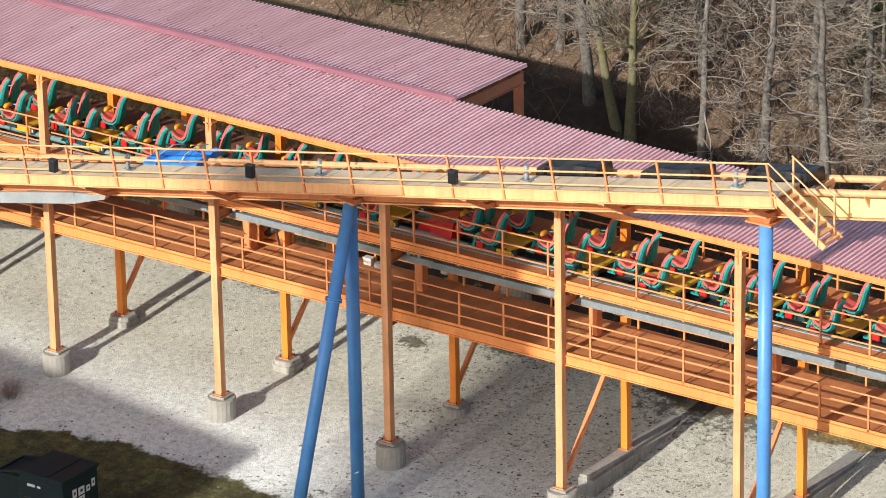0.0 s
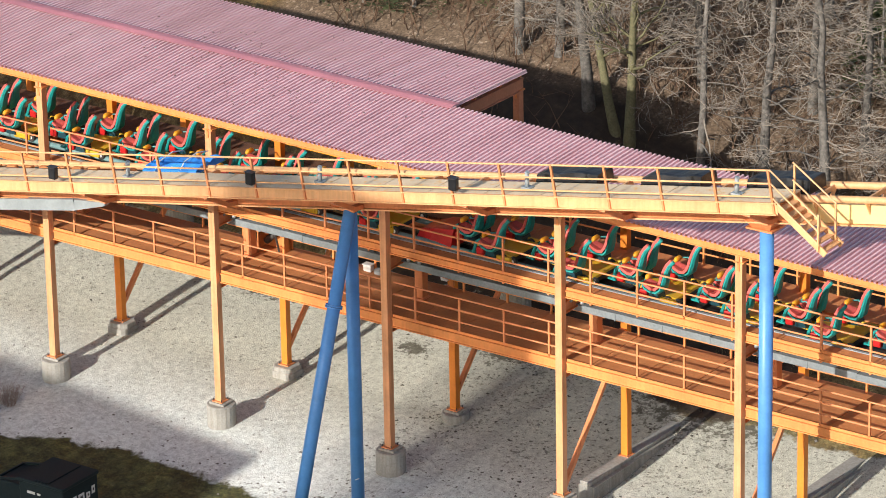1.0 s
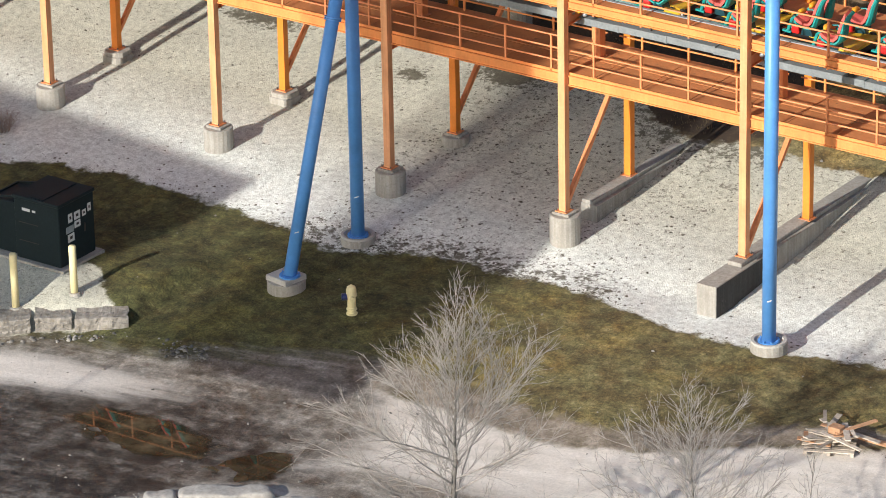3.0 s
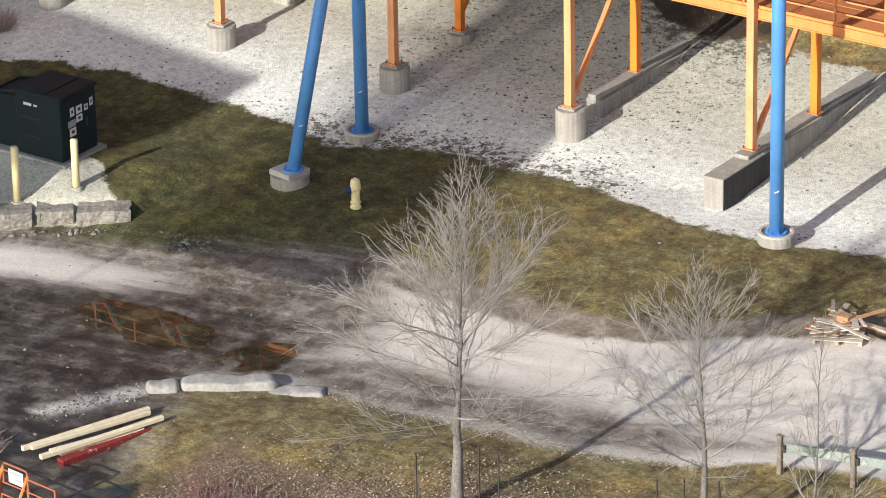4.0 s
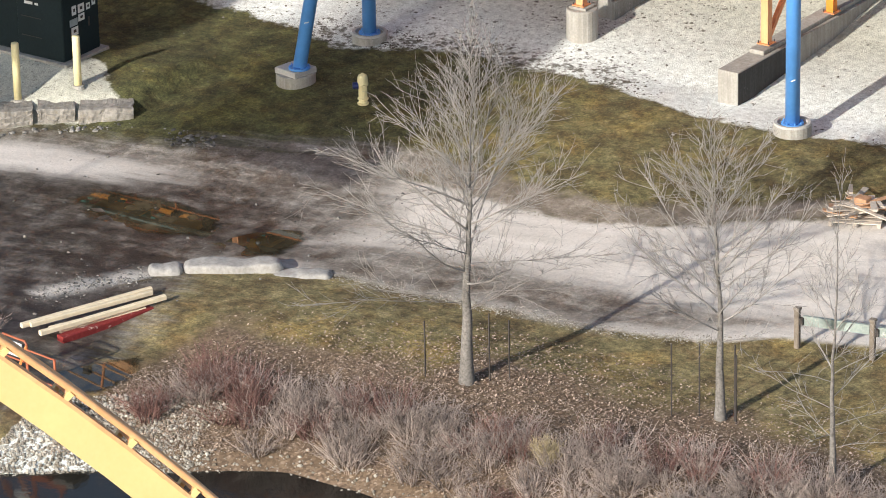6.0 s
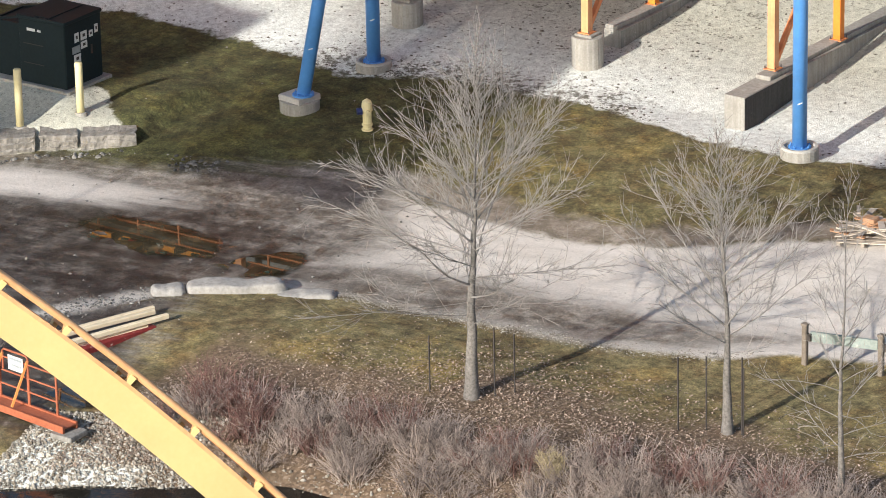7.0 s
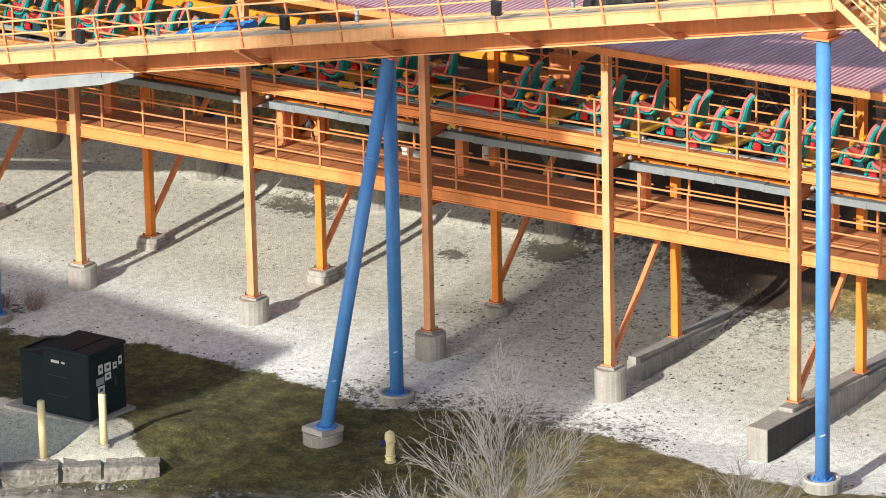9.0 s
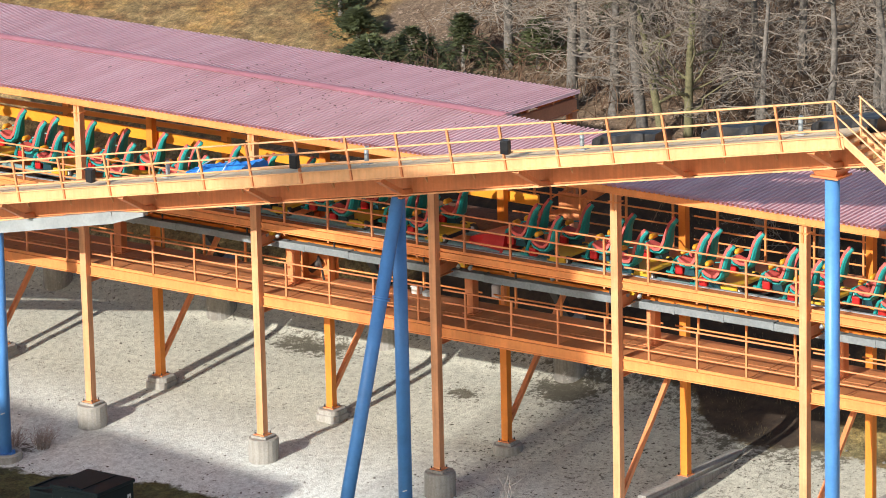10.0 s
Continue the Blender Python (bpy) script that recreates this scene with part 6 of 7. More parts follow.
def bare_tree(x, y, h, r, seed, label, first=0.25, limbs=26, reach=0.42, lift=0.05, spread=0.5, limit=0.006, bark=None, twig=None, lean=(0, 0), group="bare trees", up=0.55, bend=0.12, kids=((4, 6), (3, 4), (2, 3)), thick=0.34, taper=0.62):
    """A leader with limbs all the way up, each branching into twigs."""
    rnd = random.Random(seed)
    z = height(x, y) - 0.15
    t = thing("bare_tree", label, "tree", (x, y, z), group=group)
    trunk, twigs = Build(), Build()
    k = 9
    wob = lambda i: 0.012 * h * rnd.gauss(0, 1) * (i / k)
    pts = [Vector((x + lean[0] * h * (i / k) + wob(i), y + lean[1] * h * (i / k) + wob(i), z + h * i / k)) for i in range(k + 1)]
    rad = [r * (1.12 if i == 0 else 1) * (1 - 0.95 * (i / k) ** 0.9) + 0.006 for i in range(k + 1)]
    trunk.tube(pts, rad, 12, caps=False)
    for i in range(limbs):
        f = first + (0.98 - first) * (i + rnd.random() * 0.8) / limbs
        j = min(int(f * k), k - 1)
        at = pts[j].lerp(pts[j + 1], f * k - j)
        a = i * 2.4 + rnd.gauss(0, 0.35)
        g = (f - first) / (1 - first)
        d = Vector((math.cos(a), math.sin(a), (up + 0.7 * g) * rnd.uniform(0.6, 1.2))).normalized()
        L = h * reach * (1 - taper * g) * rnd.uniform(0.7, 1.15)
        grow(trunk, twigs, at, d, max(rad[j] * rnd.uniform(thick * 0.7, thick * 1.2), limit * 2.2), L, 1, rnd, spread, lift, limit, bend, kids)
    part("trunk", trunk, bark or M_BARK, t, smooth=True)
    part("crown", twigs, twig or M_BARK_PALE, t)
    return t


m_young = surface("young_grey_bark", (0.11, 0.10, 0.09), (0.26, 0.24, 0.22), 0.9, fine=16, bump_by=0.5, bump_size=0.01)
YOUNG = "young bare trees by the road"


def twig_line(build, p, d, length, r0, r1, n_, rnd, bend, lift):
    pts, rad = [p.copy()], [r0]
    q, dd = p.copy(), d.normalized()
    for i in range(n_):
        dd = (dd + Vector((rnd.gauss(0, bend), rnd.gauss(0, bend), rnd.gauss(0, bend) + lift))).normalized()
        q = q + dd * (length / n_)
        pts.append(q.copy())
        rad.append(r0 + (r1 - r0) * (i + 1) / n_)
    build.tube(pts, rad, 5 if r0 > 0.02 else 3, caps=False)
    return pts


def young_tree(x, y, h, r, seed, label, limbs, reach, first, shape, lean=(0.0, 0.0), skirt=0.2):
    """A tapering leader with ascending limbs; shape gives reach and rise of the limbs by height."""
    rnd = random.Random(seed)
    z = height(x, y) - 0.1
    t = thing("bare_tree", label, "tree", (x, y, z), group=YOUNG)
    k = 16
    cx, cy = 0.0, 0.0
    pts, rad = [], []
    for i in range(k + 1):
        f = i / k
        cx += rnd.gauss(0, 0.022) * (f > 0.15)
        cy += rnd.gauss(0, 0.022) * (f > 0.15)
        pts.append(Vector((x + cx + lean[0] * f ** 1.5, y + cy + lean[1] * f ** 1.5, z + h * f)))
        rad.append(r * ((1 - f) ** 2.1) * (1.25 if i == 0 else 1) + 0.008)
    trunk = Build()
    trunk.tube(pts, rad, 12, caps=False)
    part("trunk", trunk, m_young, t, smooth=True)
    for i in range(limbs):
        b = Build()
        f = first + (0.98 - first) * ((i + rnd.random() * 0.9) / limbs) ** 0.95
        j = min(int(f * k), k - 1)
        at = pts[j].lerp(pts[j + 1], f * k - j)
        g = (f - first) / (1 - first)
        thin = g < skirt
        a = i * 2.4 + rnd.gauss(0, 0.35)
        e = radians(lerp_table([(p, q) for p, _, q in shape], g) + rnd.gauss(0, 8))
        d = Vector((math.cos(a) * math.cos(e), math.sin(a) * math.cos(e), math.sin(e)))
        L = reach * lerp_table([(p, q) for p, q, _ in shape], g) * rnd.uniform(0.72, 1.12)
        r0 = 0.011 if thin else max(0.010, min(rad[j] * 0.6, 0.030) * rnd.uniform(0.55, 1.0))
        line = twig_line(b, at, d, L, r0, 0.0045, 9, rnd, 0.06, -0.010 if thin else 0.022)
        for m_ in range(int(L * (3.4 if thin else 6.4))):
            v = rnd.uniform(0.10, 0.97)
            c = min(int(v * 9), 8)
            q = line[c].lerp(line[c + 1], v * 9 - c)
            along = (line[c + 1] - line[c]).normalized()
            side = Vector((rnd.gauss(0, 1), rnd.gauss(0, 1), rnd.gauss(0.1, 0.7))).normalized()
            l2 = L * 0.46 * (1.1 - 0.75 * v) * rnd.uniform(0.4, 1.2) + 0.15
            sub_ = twig_line(b, q, along + side * rnd.uniform(0.5, 0.95), l2, min(0.0085, r0 * 0.5), 0.004, 5, rnd, 0.085, 0.022)
            for o in range(int(l2 * 4.2 + rnd.random())):
                w = rnd.uniform(0.2, 0.95)
                c2 = min(int(w * 5), 4)
                q2 = sub_[c2].lerp(sub_[c2 + 1], w * 5 - c2)
                al = (sub_[c2 + 1] - sub_[c2]).normalized()
                sd = Vector((rnd.gauss(0, 1), rnd.gauss(0, 1), rnd.gauss(0.15, 0.6))).normalized()
                twig_line(b, q2, al + sd * 0.75, rnd.uniform(0.15, 0.50), 0.005, 0.0035, 3, rnd, 0.09, 0.02)
        part("limb", b, M_BARK_PALE, t, smooth=True)
    return t


young_tree(27.6, -18.95, 9.1, 0.165, 11, "young bare tree with a broad pale crown", 56, 4.1, 0.20, ((0, 0.85, 8), (0.1, 0.95, 18), (0.25, 1.0, 33), (0.42, 0.84, 43), (0.56, 0.54, 52), (0.72, 0.27, 60), (1, 0.10, 72)), (0.2, 0.1), 0.1)
young_tree(33.4, -17.2, 7.3, 0.125, 23, "young bare tree with an open pale crown", 38, 3.1, 0.26, ((0, 0.8, 20), (0.15, 1.0, 32), (0.4, 0.92, 43), (0.6, 0.58, 54), (0.8, 0.28, 62), (1, 0.10, 70)), (-0.25, 0.1), 0.06)
young_tree(37.5, -19.16, 7.6, 0.085, 37, "slim young bare tree with few branches", 30, 2.0, 0.12, ((0, 0.9, 10), (0.2, 1.0, 24), (0.45, 0.8, 46), (0.7, 0.5, 58), (1, 0.14, 68)), (0.1, 0.0), 0.3)


def stake(x, y, h):
    z = height(x, y)
    return tagged(part("stake", Build().box(x - 0.014, x + 0.014, y - 0.014, y + 0.014, z - 0.1, z + h), M_DARK), "thin dark steel stake beside a young tree", "stake", group="tree stakes")


for x, y, h in ((26.6, -19.2, 1.4), (28.0, -18.6, 1.7), (28.35, -18.3, 1.5), (32.4, -17.7, 1.8), (32.9, -17.3, 1.8), (33.75, -17.15, 1.9), (33.85, -17.25, 1.7)):
    stake(x, y, h)

# woods behind the station
FOREST = [(6.0, 16.2, 11, 0.26, 0.10), (7.4, 16.4, 11, 0.22, 0.12), (9.7, 14.6, 12, 0.27, 0.28), (13.8, 14.6, 11, 0.19, 0.12), (16.1, 14.5, 12, 0.25, 0.10), (18.6, 14.2, 12, 0.26, 0.06), (21.8, 14.0, 11, 0.21, 0.06), (24.6, 14.8, 11, 0.23, 0.06),
          (2.4, 18.0, 11, 0.22, 0.1), (4.6, 19.0, 11, 0.2, 0.1), (12.0, 17.6, 11, 0.2, 0.1), (15.2, 19.0, 11, 0.22, 0.08), (18.0, 17.4, 11, 0.2, 0.08), (20.6, 18.2, 11, 0.22, 0.08), (23.2, 17.6, 11, 0.2, 0.08), (27.0, 17.5, 11, 0.22, 0.1),
          (8.6, 20.0, 11, 0.22, 0.08), (11.4, 21.0, 11, 0.2, 0.08), (14.0, 22.0, 11, 0.22, 0.08), (18.4, 21.5, 11, 0.22, 0.08), (2.6, 22.0, 11, 0.22, 0.08), (29.0, 15.5, 11, 0.22, 0.1), (6.2, 22.4, 11, 0.2, 0.08)]
for i, (x, y, h, r, low) in enumerate(FOREST):
    r *= 0.74
    bare_tree(x, y, h, r, 100 + i, "tall bare woodland tree with tangled grey branches", bark=M_BARK_FOREST, lean=(0.05 * math.sin(i * 2.3), 0.04 * math.cos(i * 1.7)), first=low, limbs=26, reach=0.22, lift=0.0, spread=0.62, limit=0.012, twig=M_BARK_WOOD, group="bare woodland trees", up=-0.02, bend=0.40, kids=((4, 6), (3, 4), (1, 2)), thick=0.26, taper=0.3)
bare_tree(10.9, 14.3, 9.5, 0.165, 301, "mossy yellow-green forked tree trunk behind the station", 0.24, 26, 0.30, 0.03, 0.5, 0.012, bend=0.34, twig=M_BARK_WOOD, bark=M_BARK_MOSS, lean=(-0.26, 0.03), group="bare woodland trees")
bare_tree(11.45, 14.2, 10, 0.18, 302, "mossy yellow-green forked tree trunk behind the station", 0.24, 26, 0.30, 0.03, 0.5, 0.012, bend=0.34, twig=M_BARK_WOOD, bark=M_BARK_MOSS, lean=(0.03, 0.02), group="bare woodland trees")


# evergreens and brush on the hillside
def conifer(x, y, h, w, seed):
    rnd = random.Random(seed)
    z = height(x, y)
    t = thing("conifer", "dark green ragged evergreen bush on the hillside", "conifer", (x, y, z), group="evergreens")
    part("trunk", Build().tube([(x, y, z - 0.2), (x, y, z + h * 0.9)], [0.10, 0.02], 7), M_BARK, t)
    b = Build()
    for i in range(3000):
        f = rnd.random() ** 0.8
        rr = w * (1 - f) ** 0.8 * math.sqrt(rnd.random()) * (0.75 + 0.5 * abs(nz(f * 6, seed, 0, 1.3)))
        a = rnd.uniform(0, 2 * math.pi)
        c = Vector((x + rr * math.cos(a), y + rr * math.sin(a), z + 0.1 + h * f * 0.97))
        if noise.noise(c * 1.5) < -0.08:
            continue
        d = Vector((math.cos(a), math.sin(a), rnd.uniform(-0.3, 0.6))).normalized() * rnd.uniform(0.12, 0.32)
        s = Vector((-d.y, d.x, rnd.uniform(-0.05, 0.05))) * 0.35
        b.add([c - s, c + d * 0.5 + s * 0.2, c + d, c + s], [(0, 1, 2, 3)])
    part("foliage", b, M_NEEDLES, t)


for i, (x, y, h, w) in enumerate(((-5.6, 19.8, 1.5, 1.5), (-4.0, 18.6, 0.9, 1.3), (-2.3, 16.9, 1.1, 1.8), (-0.6, 16.9, 1.5, 2.0), (1.2, 17.2, 2.0, 2.0), (3.4, 18.2, 1.5, 1.7), (5.2, 20.6, 1.5, 1.5), (17.0, 20.2, 3.6, 1.8), (20.2, 21.5, 3.6, 1.7))):
    conifer(x, y, h, w, 50 + i)


def shrub(x, y, h, w, seed, material, label, n_=150, group="bare shrubs"):
    rnd = random.Random(seed)
    z = height(x, y) - 0.05
    b = Build()
    for i in range(n_):
        a = rnd.uniform(0, 2 * math.pi)
        rr = w * 0.35 * math.sqrt(rnd.random())
        p = Vector((x + rr * math.cos(a), y + rr * math.sin(a), z))
        out = rnd.random() * w * 0.75
        top = h * rnd.uniform(0.55, 1.05)
        d = Vector((math.cos(a) * out, math.sin(a) * out, top))
        m1 = p + d * 0.5 + Vector((rnd.gauss(0, 0.06), rnd.gauss(0, 0.06), 0.05 * h))
        e = p + d + Vector((rnd.gauss(0, 0.08), rnd.gauss(0, 0.08), 0))
        b.tube([p, m1, e], [0.009, 0.007, 0.0035], 3, caps=False)
        for k in range(3):
            f = rnd.uniform(0.35, 0.95)
            q = p.lerp(e, f)
            v = Vector((rnd.gauss(0, 1), rnd.gauss(0, 1), abs(rnd.gauss(0.5, 0.5)))).normalized() * rnd.uniform(0.15, 0.42) * h / 1.3
            b.tube([q, q + v], [0.005, 0.003], 3, caps=False)
    return tagged(part("shrub", b, material), label, "shrub", group=group)


SHRUB_TOP = [(21, -22.0), (24.6, -21.2), (27, -20.8), (30, -20.5), (34, -19.6), (38, -18.8), (42, -18.4)]
rnd = random.Random(77)
for i in range(118):
    x = 21.7 + 19.0 * ((i * 0.618034) % 1.0) + rnd.uniform(-0.3, 0.3)
    lo, hi = lerp_table(SHORE, x) + 0.55, lerp_table(SHRUB_TOP, x)
    y = lo + (hi - lo) * rnd.random() ** 0.8
    if x < 23.4 and y < lo + 1.0:
        continue
    red = (x < 23.9 and rnd.random() < 0.6) or rnd.random() < 0.07
    shrub(x, y, rnd.uniform(0.5, 0.95), rnd.uniform(0.65, 1.05), 400 + i, M_TWIG_RED if red else M_TWIG, "bare red-stemmed shrub on the stony bank" if red else "bare purple-grey twiggy shrub on the bank", 56)
shrub(31.2, -21.0, 0.7, 0.4, 900, M_STRAW, "tuft of dry straw-coloured grass on the bank", 160)
for i, (x, y) in enumerate(((15.2, -23.2), (16.0, -22.4), (14.2, -22.2), (15.6, -24.4), (-0.5, -1.9), (-1.4, -2.3))):
    shrub(x, y, 0.7, 0.6, 950 + i, M_TWIG, "low bare weedy shrub at the mud edge", 70)

# hillside brush: joined twigs
b = Build()
rnd = random.Random(5)
for i in range(2100):
    x, y = rnd.uniform(-1, 32), (15.6 if rnd.random() < 0.93 else 12.5) + 15 * rnd.random() ** 1.2
    z = height(x, y)
    h = rnd.uniform(0.4, 1.5)
    a = rnd.uniform(0, 2 * math.pi)
    e = Vector((x + rnd.gauss(0, 0.5) * h, y + rnd.gauss(0, 0.5) * h, z + h))
    m1 = Vector((x, y, z)).lerp(e, 0.5) + Vector((rnd.gauss(0, 0.1), rnd.gauss(0, 0.1), 0.1))
    b.tube([(x, y, z), m1, e], [0.022, 0.015, 0.005], 3, caps=False)
    for k in range(3):
        q = m1.lerp(e, rnd.random())
        b.tube([q, q + Vector((rnd.gauss(0, 0.35), rnd.gauss(0, 0.35), rnd.uniform(0, 0.5)))], [0.010, 0.004], 3, caps=False)
m_brush = surface("brown_brush", (0.13, 0.072, 0.042), (0.26, 0.16, 0.10), 0.85, fine=6, vary=0.3)
tagged(part("brush", b, m_brush), "tangle of bare grey-brown brush on the hillside", "brush", kind="stuff")

# dry weeds on the shaded slope behind the station
b = Build()
rnd = random.Random(31)
for i in range(5200):
    x, y = rnd.uniform(11, 34), rnd.uniform(7.0, 14.5)
    if y < lerp_table(GRAVEL_TOP, x) + 0.3 or noise.noise(Vector((x * 0.7, y * 0.7, 2))) < -0.1:
        continue
    z = height(x, y) - 0.02
    for k in range(3):
        h, a = rnd.uniform(0.05, 0.16), rnd.uniform(0, 6.28)
        d = Vector((math.cos(a), math.sin(a), 0))
        c = Vector((x, y, z)) + d * 0.04
        b.add([c - d.cross(Vector((0, 0, 1))) * 0.010, c + d.cross(Vector((0, 0, 1))) * 0.010, c + d * h * 0.4 + Vector((0, 0, h))], [(0, 1, 2)])
m_weed = surface("brown_weeds", (0.10, 0.075, 0.04), (0.22, 0.17, 0.09), 0.85, fine=4)
tagged(part("dry_weeds", b, m_weed), "thin dry weeds on the slope behind the station", "weeds", kind="stuff")

# bank stones
rnd = random.Random(9)
b = Build()
for i in range(13000):
    x = 19.4 + (4.4 if rnd.random() < 0.75 else 12) * rnd.random()
    s = lerp_table(SHORE, x)
    y = s - 0.35 + rnd.random() * (3.2 if x < 23.2 else 1.1)
    if x > 23.2 and rnd.random() < 0.72:
        continue
    r = 0.011 + 0.045 * rnd.random() ** 3.5
    b.lump((x, y, height(x, y) + r * 0.35), (r * rnd.uniform(0.8, 1.4), r * rnd.uniform(0.8, 1.2), r * 0.75), i, 0.5, 6, 2, rnd.uniform(0, 3))
tagged(part("bank_stones", b, M_RIPRAP), "pale angular stones lining the pond bank", "stones", kind="stuff")

# stones and clods scattered over gravel, grass and road edge
b = Build()
for i in range(420):
    x, y = rnd.uniform(-8, 36), rnd.uniform(-22, 9)
    r = 0.012 + 0.04 * rnd.random() ** 4
    b.lump((x, y, height(x, y) + r * 0.3), (r * 1.3, r, r * 0.7), i, 0.5, 5, 2, rnd.uniform(0, 3))
tagged(part("loose_stones", b, M_LIMESTONE), "loose pale stones scattered over the yard", "stones", kind="stuff")
b = Build()
for i in range(5600):
    x = rnd.uniform(10.5, 21.5) if rnd.random() < 0.7 else rnd.uniform(-6, 30)
    e = lerp_table(GRAVEL_EDGE, x)
    y = e + abs(rnd.gauss(0, 0.7)) - 0.1 if rnd.random() < 0.4 else rnd.uniform(e, 7.5)
    if noise.noise(Vector((x * 0.9, y * 0.9, 4))) < -0.05:
        continue
    r = 0.009 + 0.030 * rnd.random() ** 5
    b.lump((x, y, height(x, y) + r * 0.1), (r * 1.8, r * 1.2, r * 0.5), i, 0.6, 6, 2, rnd.uniform(0, 3))
tagged(part("turf_clods", b, surface("dark_turf", (0.07, 0.06, 0.045), (0.13, 0.112, 0.085), 0.95)), "dark clods of turf strewn over the gravel", "clods", kind="stuff")

# pale ridge of stones along the road's grass edge
b = Build()
for i in range(4200):
    x = rnd.uniform(20.6, 31.5)
    y = lerp_table(ROAD_SOUTH, x) + rnd.gauss(0.0, 0.16) + 0.12 * nz(x, 0, 2, 1.1)
    r = 0.006 + 0.017 * rnd.random() ** 3
    b.lump((x, y, height(x, y) + r * 0.2), (r * 1.4, r, r * 0.6), i, 0.5, 5, 2, rnd.uniform(0, 3))
tagged(part("road_edge_stones", b, M_RIPRAP), "ridge of small pale stones along the road edge", "stones", kind="stuff")

# spur of grey stones beside the boulders
b = Build()
for i in range(500):
    f = rnd.random()
    x, y = 17.1 - 1.5 * f + rnd.gauss(0, 0.28), -17.4 - 2.6 * f + rnd.gauss(0, 0.28)
    r = 0.012 + 0.03 * rnd.random() ** 3
    b.lump((x, y, height(x, y) + r * 0.2), (r * 1.4, r, r * 0.6), i, 0.5, 5, 2, rnd.uniform(0, 3))
for i in range(190):
    x, y = rnd.uniform(9, 20.5), rnd.uniform(-19.5, -9.5)
    if y > lerp_table(ROAD_NORTH, x) + 0.6:
        continue
    r = 0.010 + 0.035 * rnd.random() ** 4
    b.lump((x, y, height(x, y) + r * 0.2), (r * 1.4, r, r * 0.6), i, 0.5, 5, 2, rnd.uniform(0, 3))
tagged(part("mud_stones", b, M_MUDSTONE), "grey stones lying in the wet mud", "stones", kind="stuff")

# rubble heap where the road meets the grass, and chips below the blocks
b = Build()
for i in range(260):
    if i < 150:
        x, y = 12.7 + rnd.gauss(0, 0.5), -10.15 + rnd.gauss(0, 0.22)
    else:
        f = rnd.random()
        x, y = 6.4 + 4.1 * f + rnd.gauss(0, 0.12), -13.3 + 3.4 * f - abs(rnd.gauss(0, 0.2))
    r = 0.014 + 0.05 * rnd.random() ** 3
    b.lump((x, y, height(x, y) + r * 0.2), (r * 1.4, r, r * 0.7), i, 0.5, 6, 3, rnd.uniform(0, 3))
tagged(part("rubble", b, M_MUDSTONE), "broken pale stones and clods at the road edge", "rubble", kind="stuff")

# leaf litter
b = Build()
for i in range(60000):
    x = rnd.uniform(20.5, 40)
    y = lerp_table(SHORE, x) + 0.6 + abs(rnd.gauss(0, 2.4 if x < 26 else 3.2))
    if y > -15.5:
        continue
    z = height(x, y) + 0.02 + rnd.random() * 0.04
    a, r = rnd.uniform(0, 6.28), rnd.uniform(0.013, 0.040)
    u, v = Vector((math.cos(a), math.sin(a), rnd.uniform(-0.5, 0.5))) * r, Vector((-math.sin(a), math.cos(a), rnd.uniform(-0.5, 0.5))) * r * 0.6
    c = Vector((x, y, z))
    b.add([c - u, c - v, c + u, c + v], [(0, 1, 2, 3)])
tagged(part("leaf_litter", b, M_LEAVES), "curled dry leaves strewn over the grass bank", "leaves", kind="stuff")

# grass tufts along the gravel edge and over the yard
b = Build()
for i in range(90000):
    x = rnd.uniform(0, 38)
    lo, hi = lerp_table(ROAD_NORTH, x) - 0.2, lerp_table(GRAVEL_EDGE, x) + 0.25
    if rnd.random() < 0.35:
        lo, hi = lerp_table(SHORE, x) + 3.5, lerp_table(ROAD_SOUTH, x) - 0.2
        if x < 18:
            continue
    if hi <= lo:
        continue
    y = rnd.uniform(lo, hi)
    if x < 10.5 and -12.6 < y < -7.2:
        continue
    z = height(x, y) - 0.02
    h, a = rnd.uniform(0.02, 0.05), rnd.uniform(0, 6.28)
    d = Vector((math.cos(a), math.sin(a), 0))
    c = Vector((x, y, z))
    b.add([c - d * 0.016, c + d * 0.016, c + d * 0.01 + Vector((d.y * 0.03, -d.x * 0.03, h))], [(0, 1, 2)])
m_tuft = surface("dry_grass_blades", (0.085, 0.08, 0.035), (0.19, 0.17, 0.08), 0.85, fine=2.2)
tagged(part("grass_tufts", b, m_tuft), "short tufts of dry olive and straw grass", "grass", kind="stuff")


# ---------------------------------------------------------------- deck plates
def deck_plates(name, label, x0, x1, dx, rows, z, material):
    t = thing(name, label, "deck", (x0, rows[0][0], z), kind="structure")
    meshes = {}
    x = x0
    while x < x1 - 0.1:
        for ya, yb in rows:
            key = (ya, yb)
            if key not in meshes:
                meshes[key] = Build().box(0.012, dx - 0.012, ya + 0.012, yb - 0.012, -0.05, 0.0).mesh("deck_plate")
            ob = part("deck_plate", meshes[key], material, t)
            ob.matrix_basis = Matrix.Translation((x, 0, z + 0.004 * ((int(x * 10) * 7) % 3 - 1)))
        x += dx
    return t


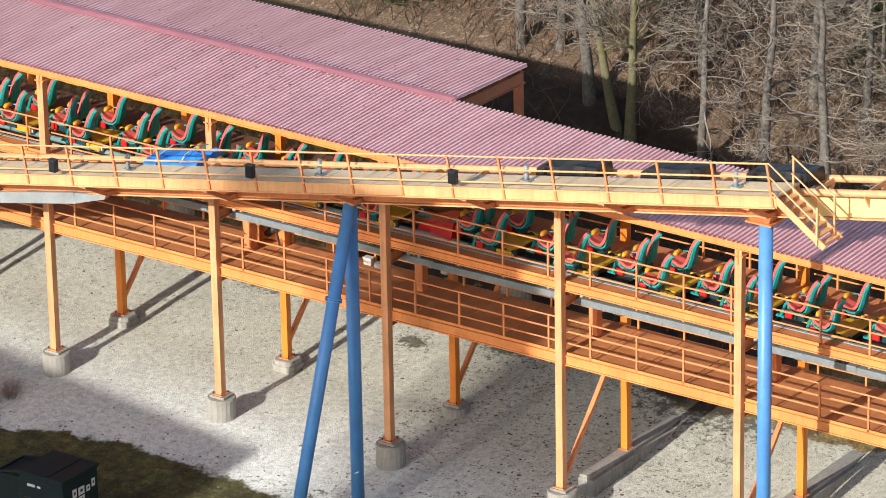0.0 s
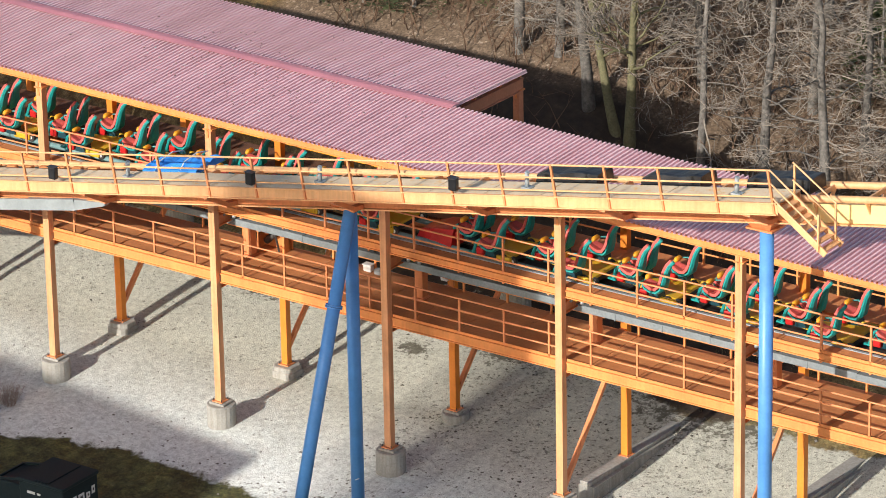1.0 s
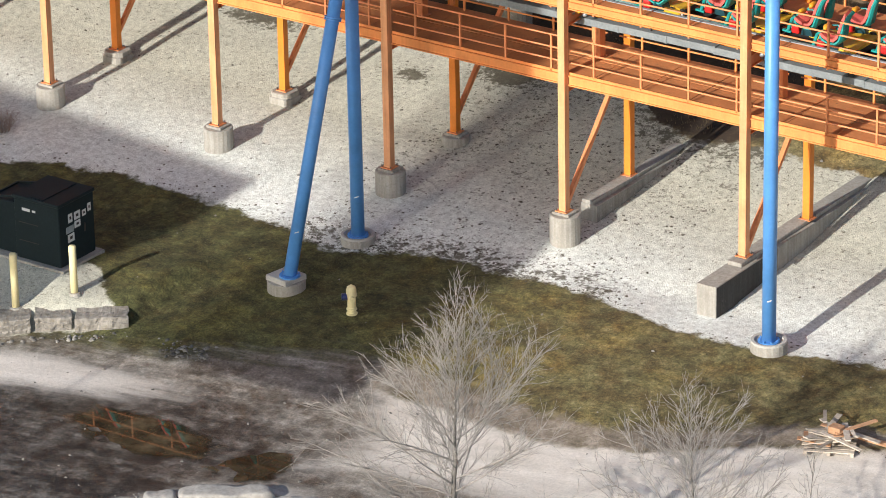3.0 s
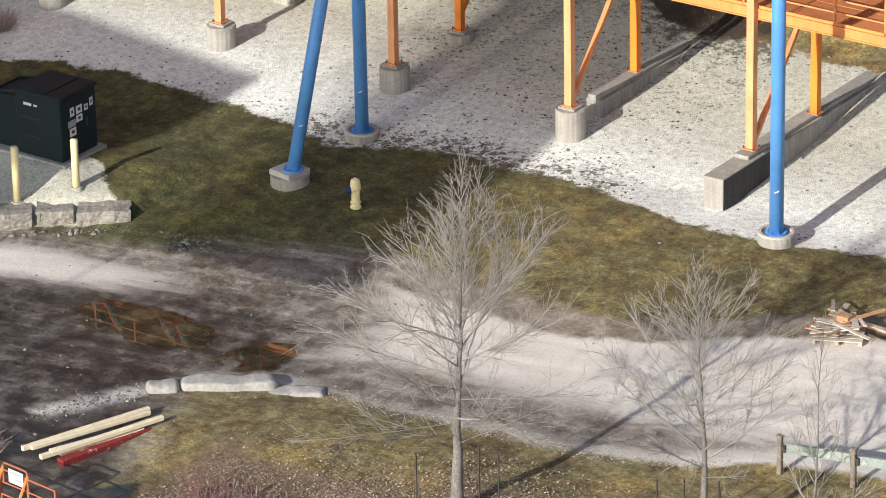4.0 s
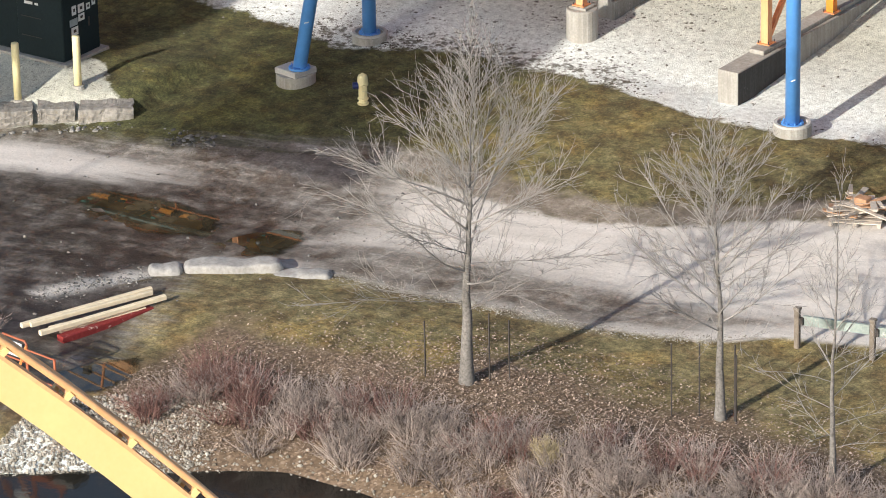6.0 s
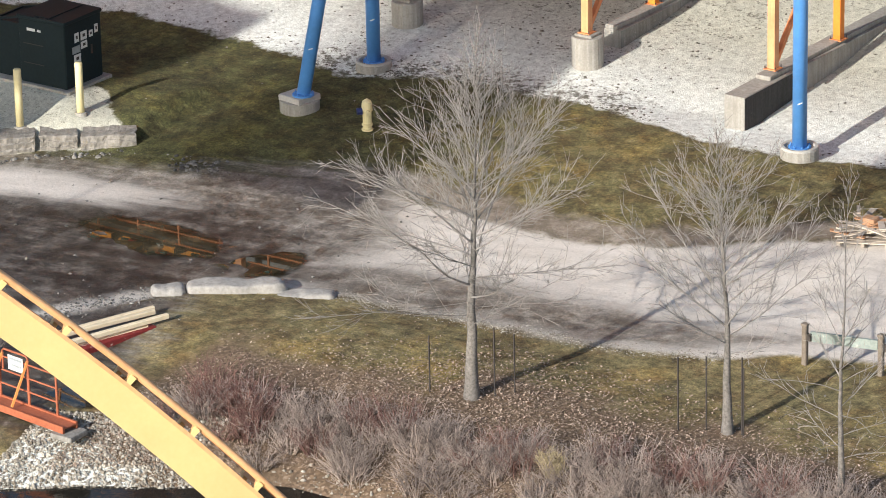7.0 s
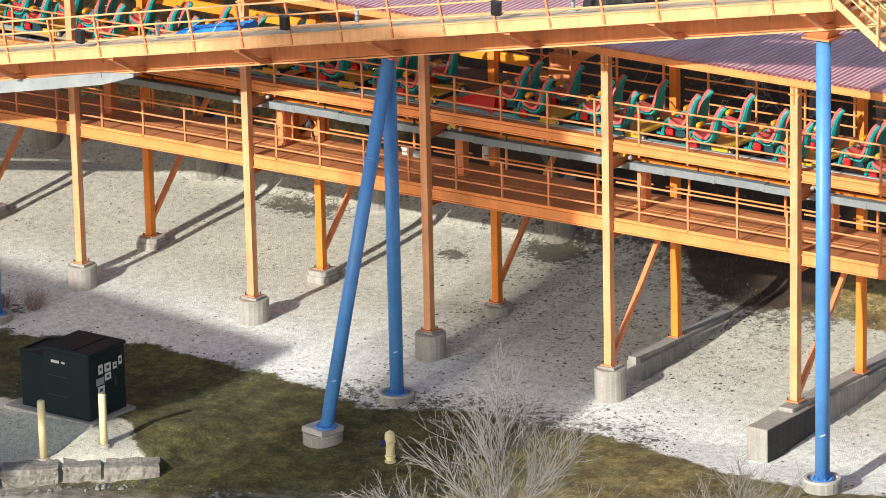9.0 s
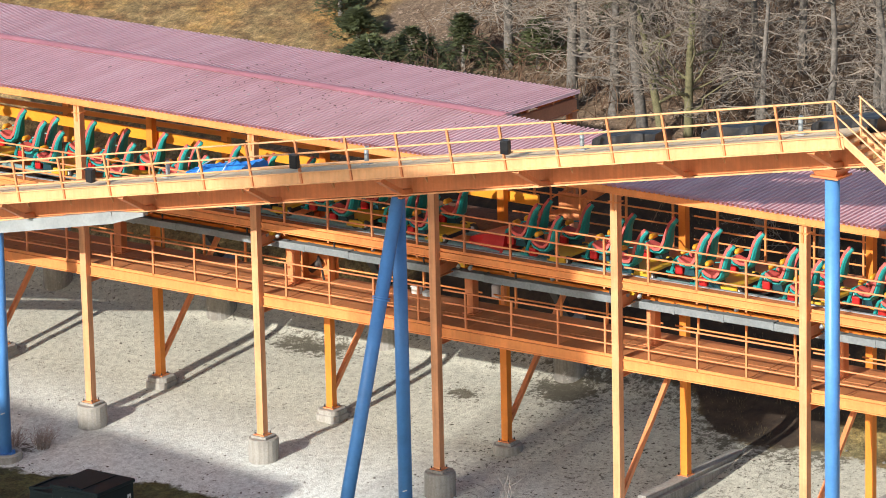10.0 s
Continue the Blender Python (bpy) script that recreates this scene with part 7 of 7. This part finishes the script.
deck_plates("lower_walkway_deck", "orange-brown checker plate deck of the lower walkway", X0, X1 - 0.6, 1.53, [(0.12, 1.45), (1.47, 2.85)], LOW_DECK, M_DECK)
deck_plates("platform_deck", "orange-brown plate deck beside the station track", X0, X1 - 0.6, 1.53, [(0.10, 0.62)], UP_DECK, M_DECK)
deck_plates("rear_platform_deck", "orange-brown plate deck behind the trains", 12.3, X1 - 0.6, 1.53, [(2.62, 3.8)], UP_DECK, M_DECK)
deck_plates("loading_hall_deck", "dark brown plate deck of the loading hall", X0, 12.3, 1.53, [(2.62, 4.6)], UP_DECK, M_HALL)
tagged(part("platform_edge_strip", Build().box(X0, X1, 0.63, 0.74, 8.36, 8.43, 0.01), M_GREY), "grey steel strip along the platform edge", "strip", kind="structure")


# dead leaves, twigs and pale scraps caught on the station's roof
rnd = random.Random(64)
for name, material, count, size, label in (("roof_litter", surface("wet_leaves", (0.13, 0.075, 0.07), (0.30, 0.17, 0.16), 0.8, fine=5), 210, (0.02, 0.065), "dark wet leaves and twigs caught on the roof"), ("roof_scraps", surface("pale_scraps", (0.62, 0.60, 0.58), (0.78, 0.76, 0.74), 0.7), 34, (0.03, 0.07), "pale scraps scattered over the roof")):
    b = Build()
    for i in range(count):
        x, y = rnd.gauss(6.5, 3.4), RIDGE_Y + rnd.gauss(-0.5, 1.5)
        if not (X0 < x < 12.0 and EAVE_Y + 0.3 < y < REAR_Y - 0.3) or abs(y - RIDGE_Y) < 0.2:
            continue
        z = (EAVE_Z + (RIDGE_Z - EAVE_Z) * (y - EAVE_Y) / (RIDGE_Y - EAVE_Y)) if y < RIDGE_Y else (RIDGE_Z + (REAR_Z - RIDGE_Z) * (y - RIDGE_Y) / (REAR_Y - RIDGE_Y))
        z += fall(x) + 0.088
        a, r = rnd.uniform(0, 6.28), rnd.uniform(*size)
        u, v = Vector((math.cos(a), math.sin(a), 0.15)) * r, Vector((-math.sin(a), math.cos(a), 0)) * r * rnd.uniform(0.3, 0.7)
        c = Vector((x, y, z))
        b.add([c - u, c - v, c + u, c + v, c + Vector((0, 0, 0.02))], [(0, 1, 4), (1, 2, 4), (2, 3, 4), (3, 0, 4)])
    tagged(part(name, b, material), label, "litter", kind="stuff")
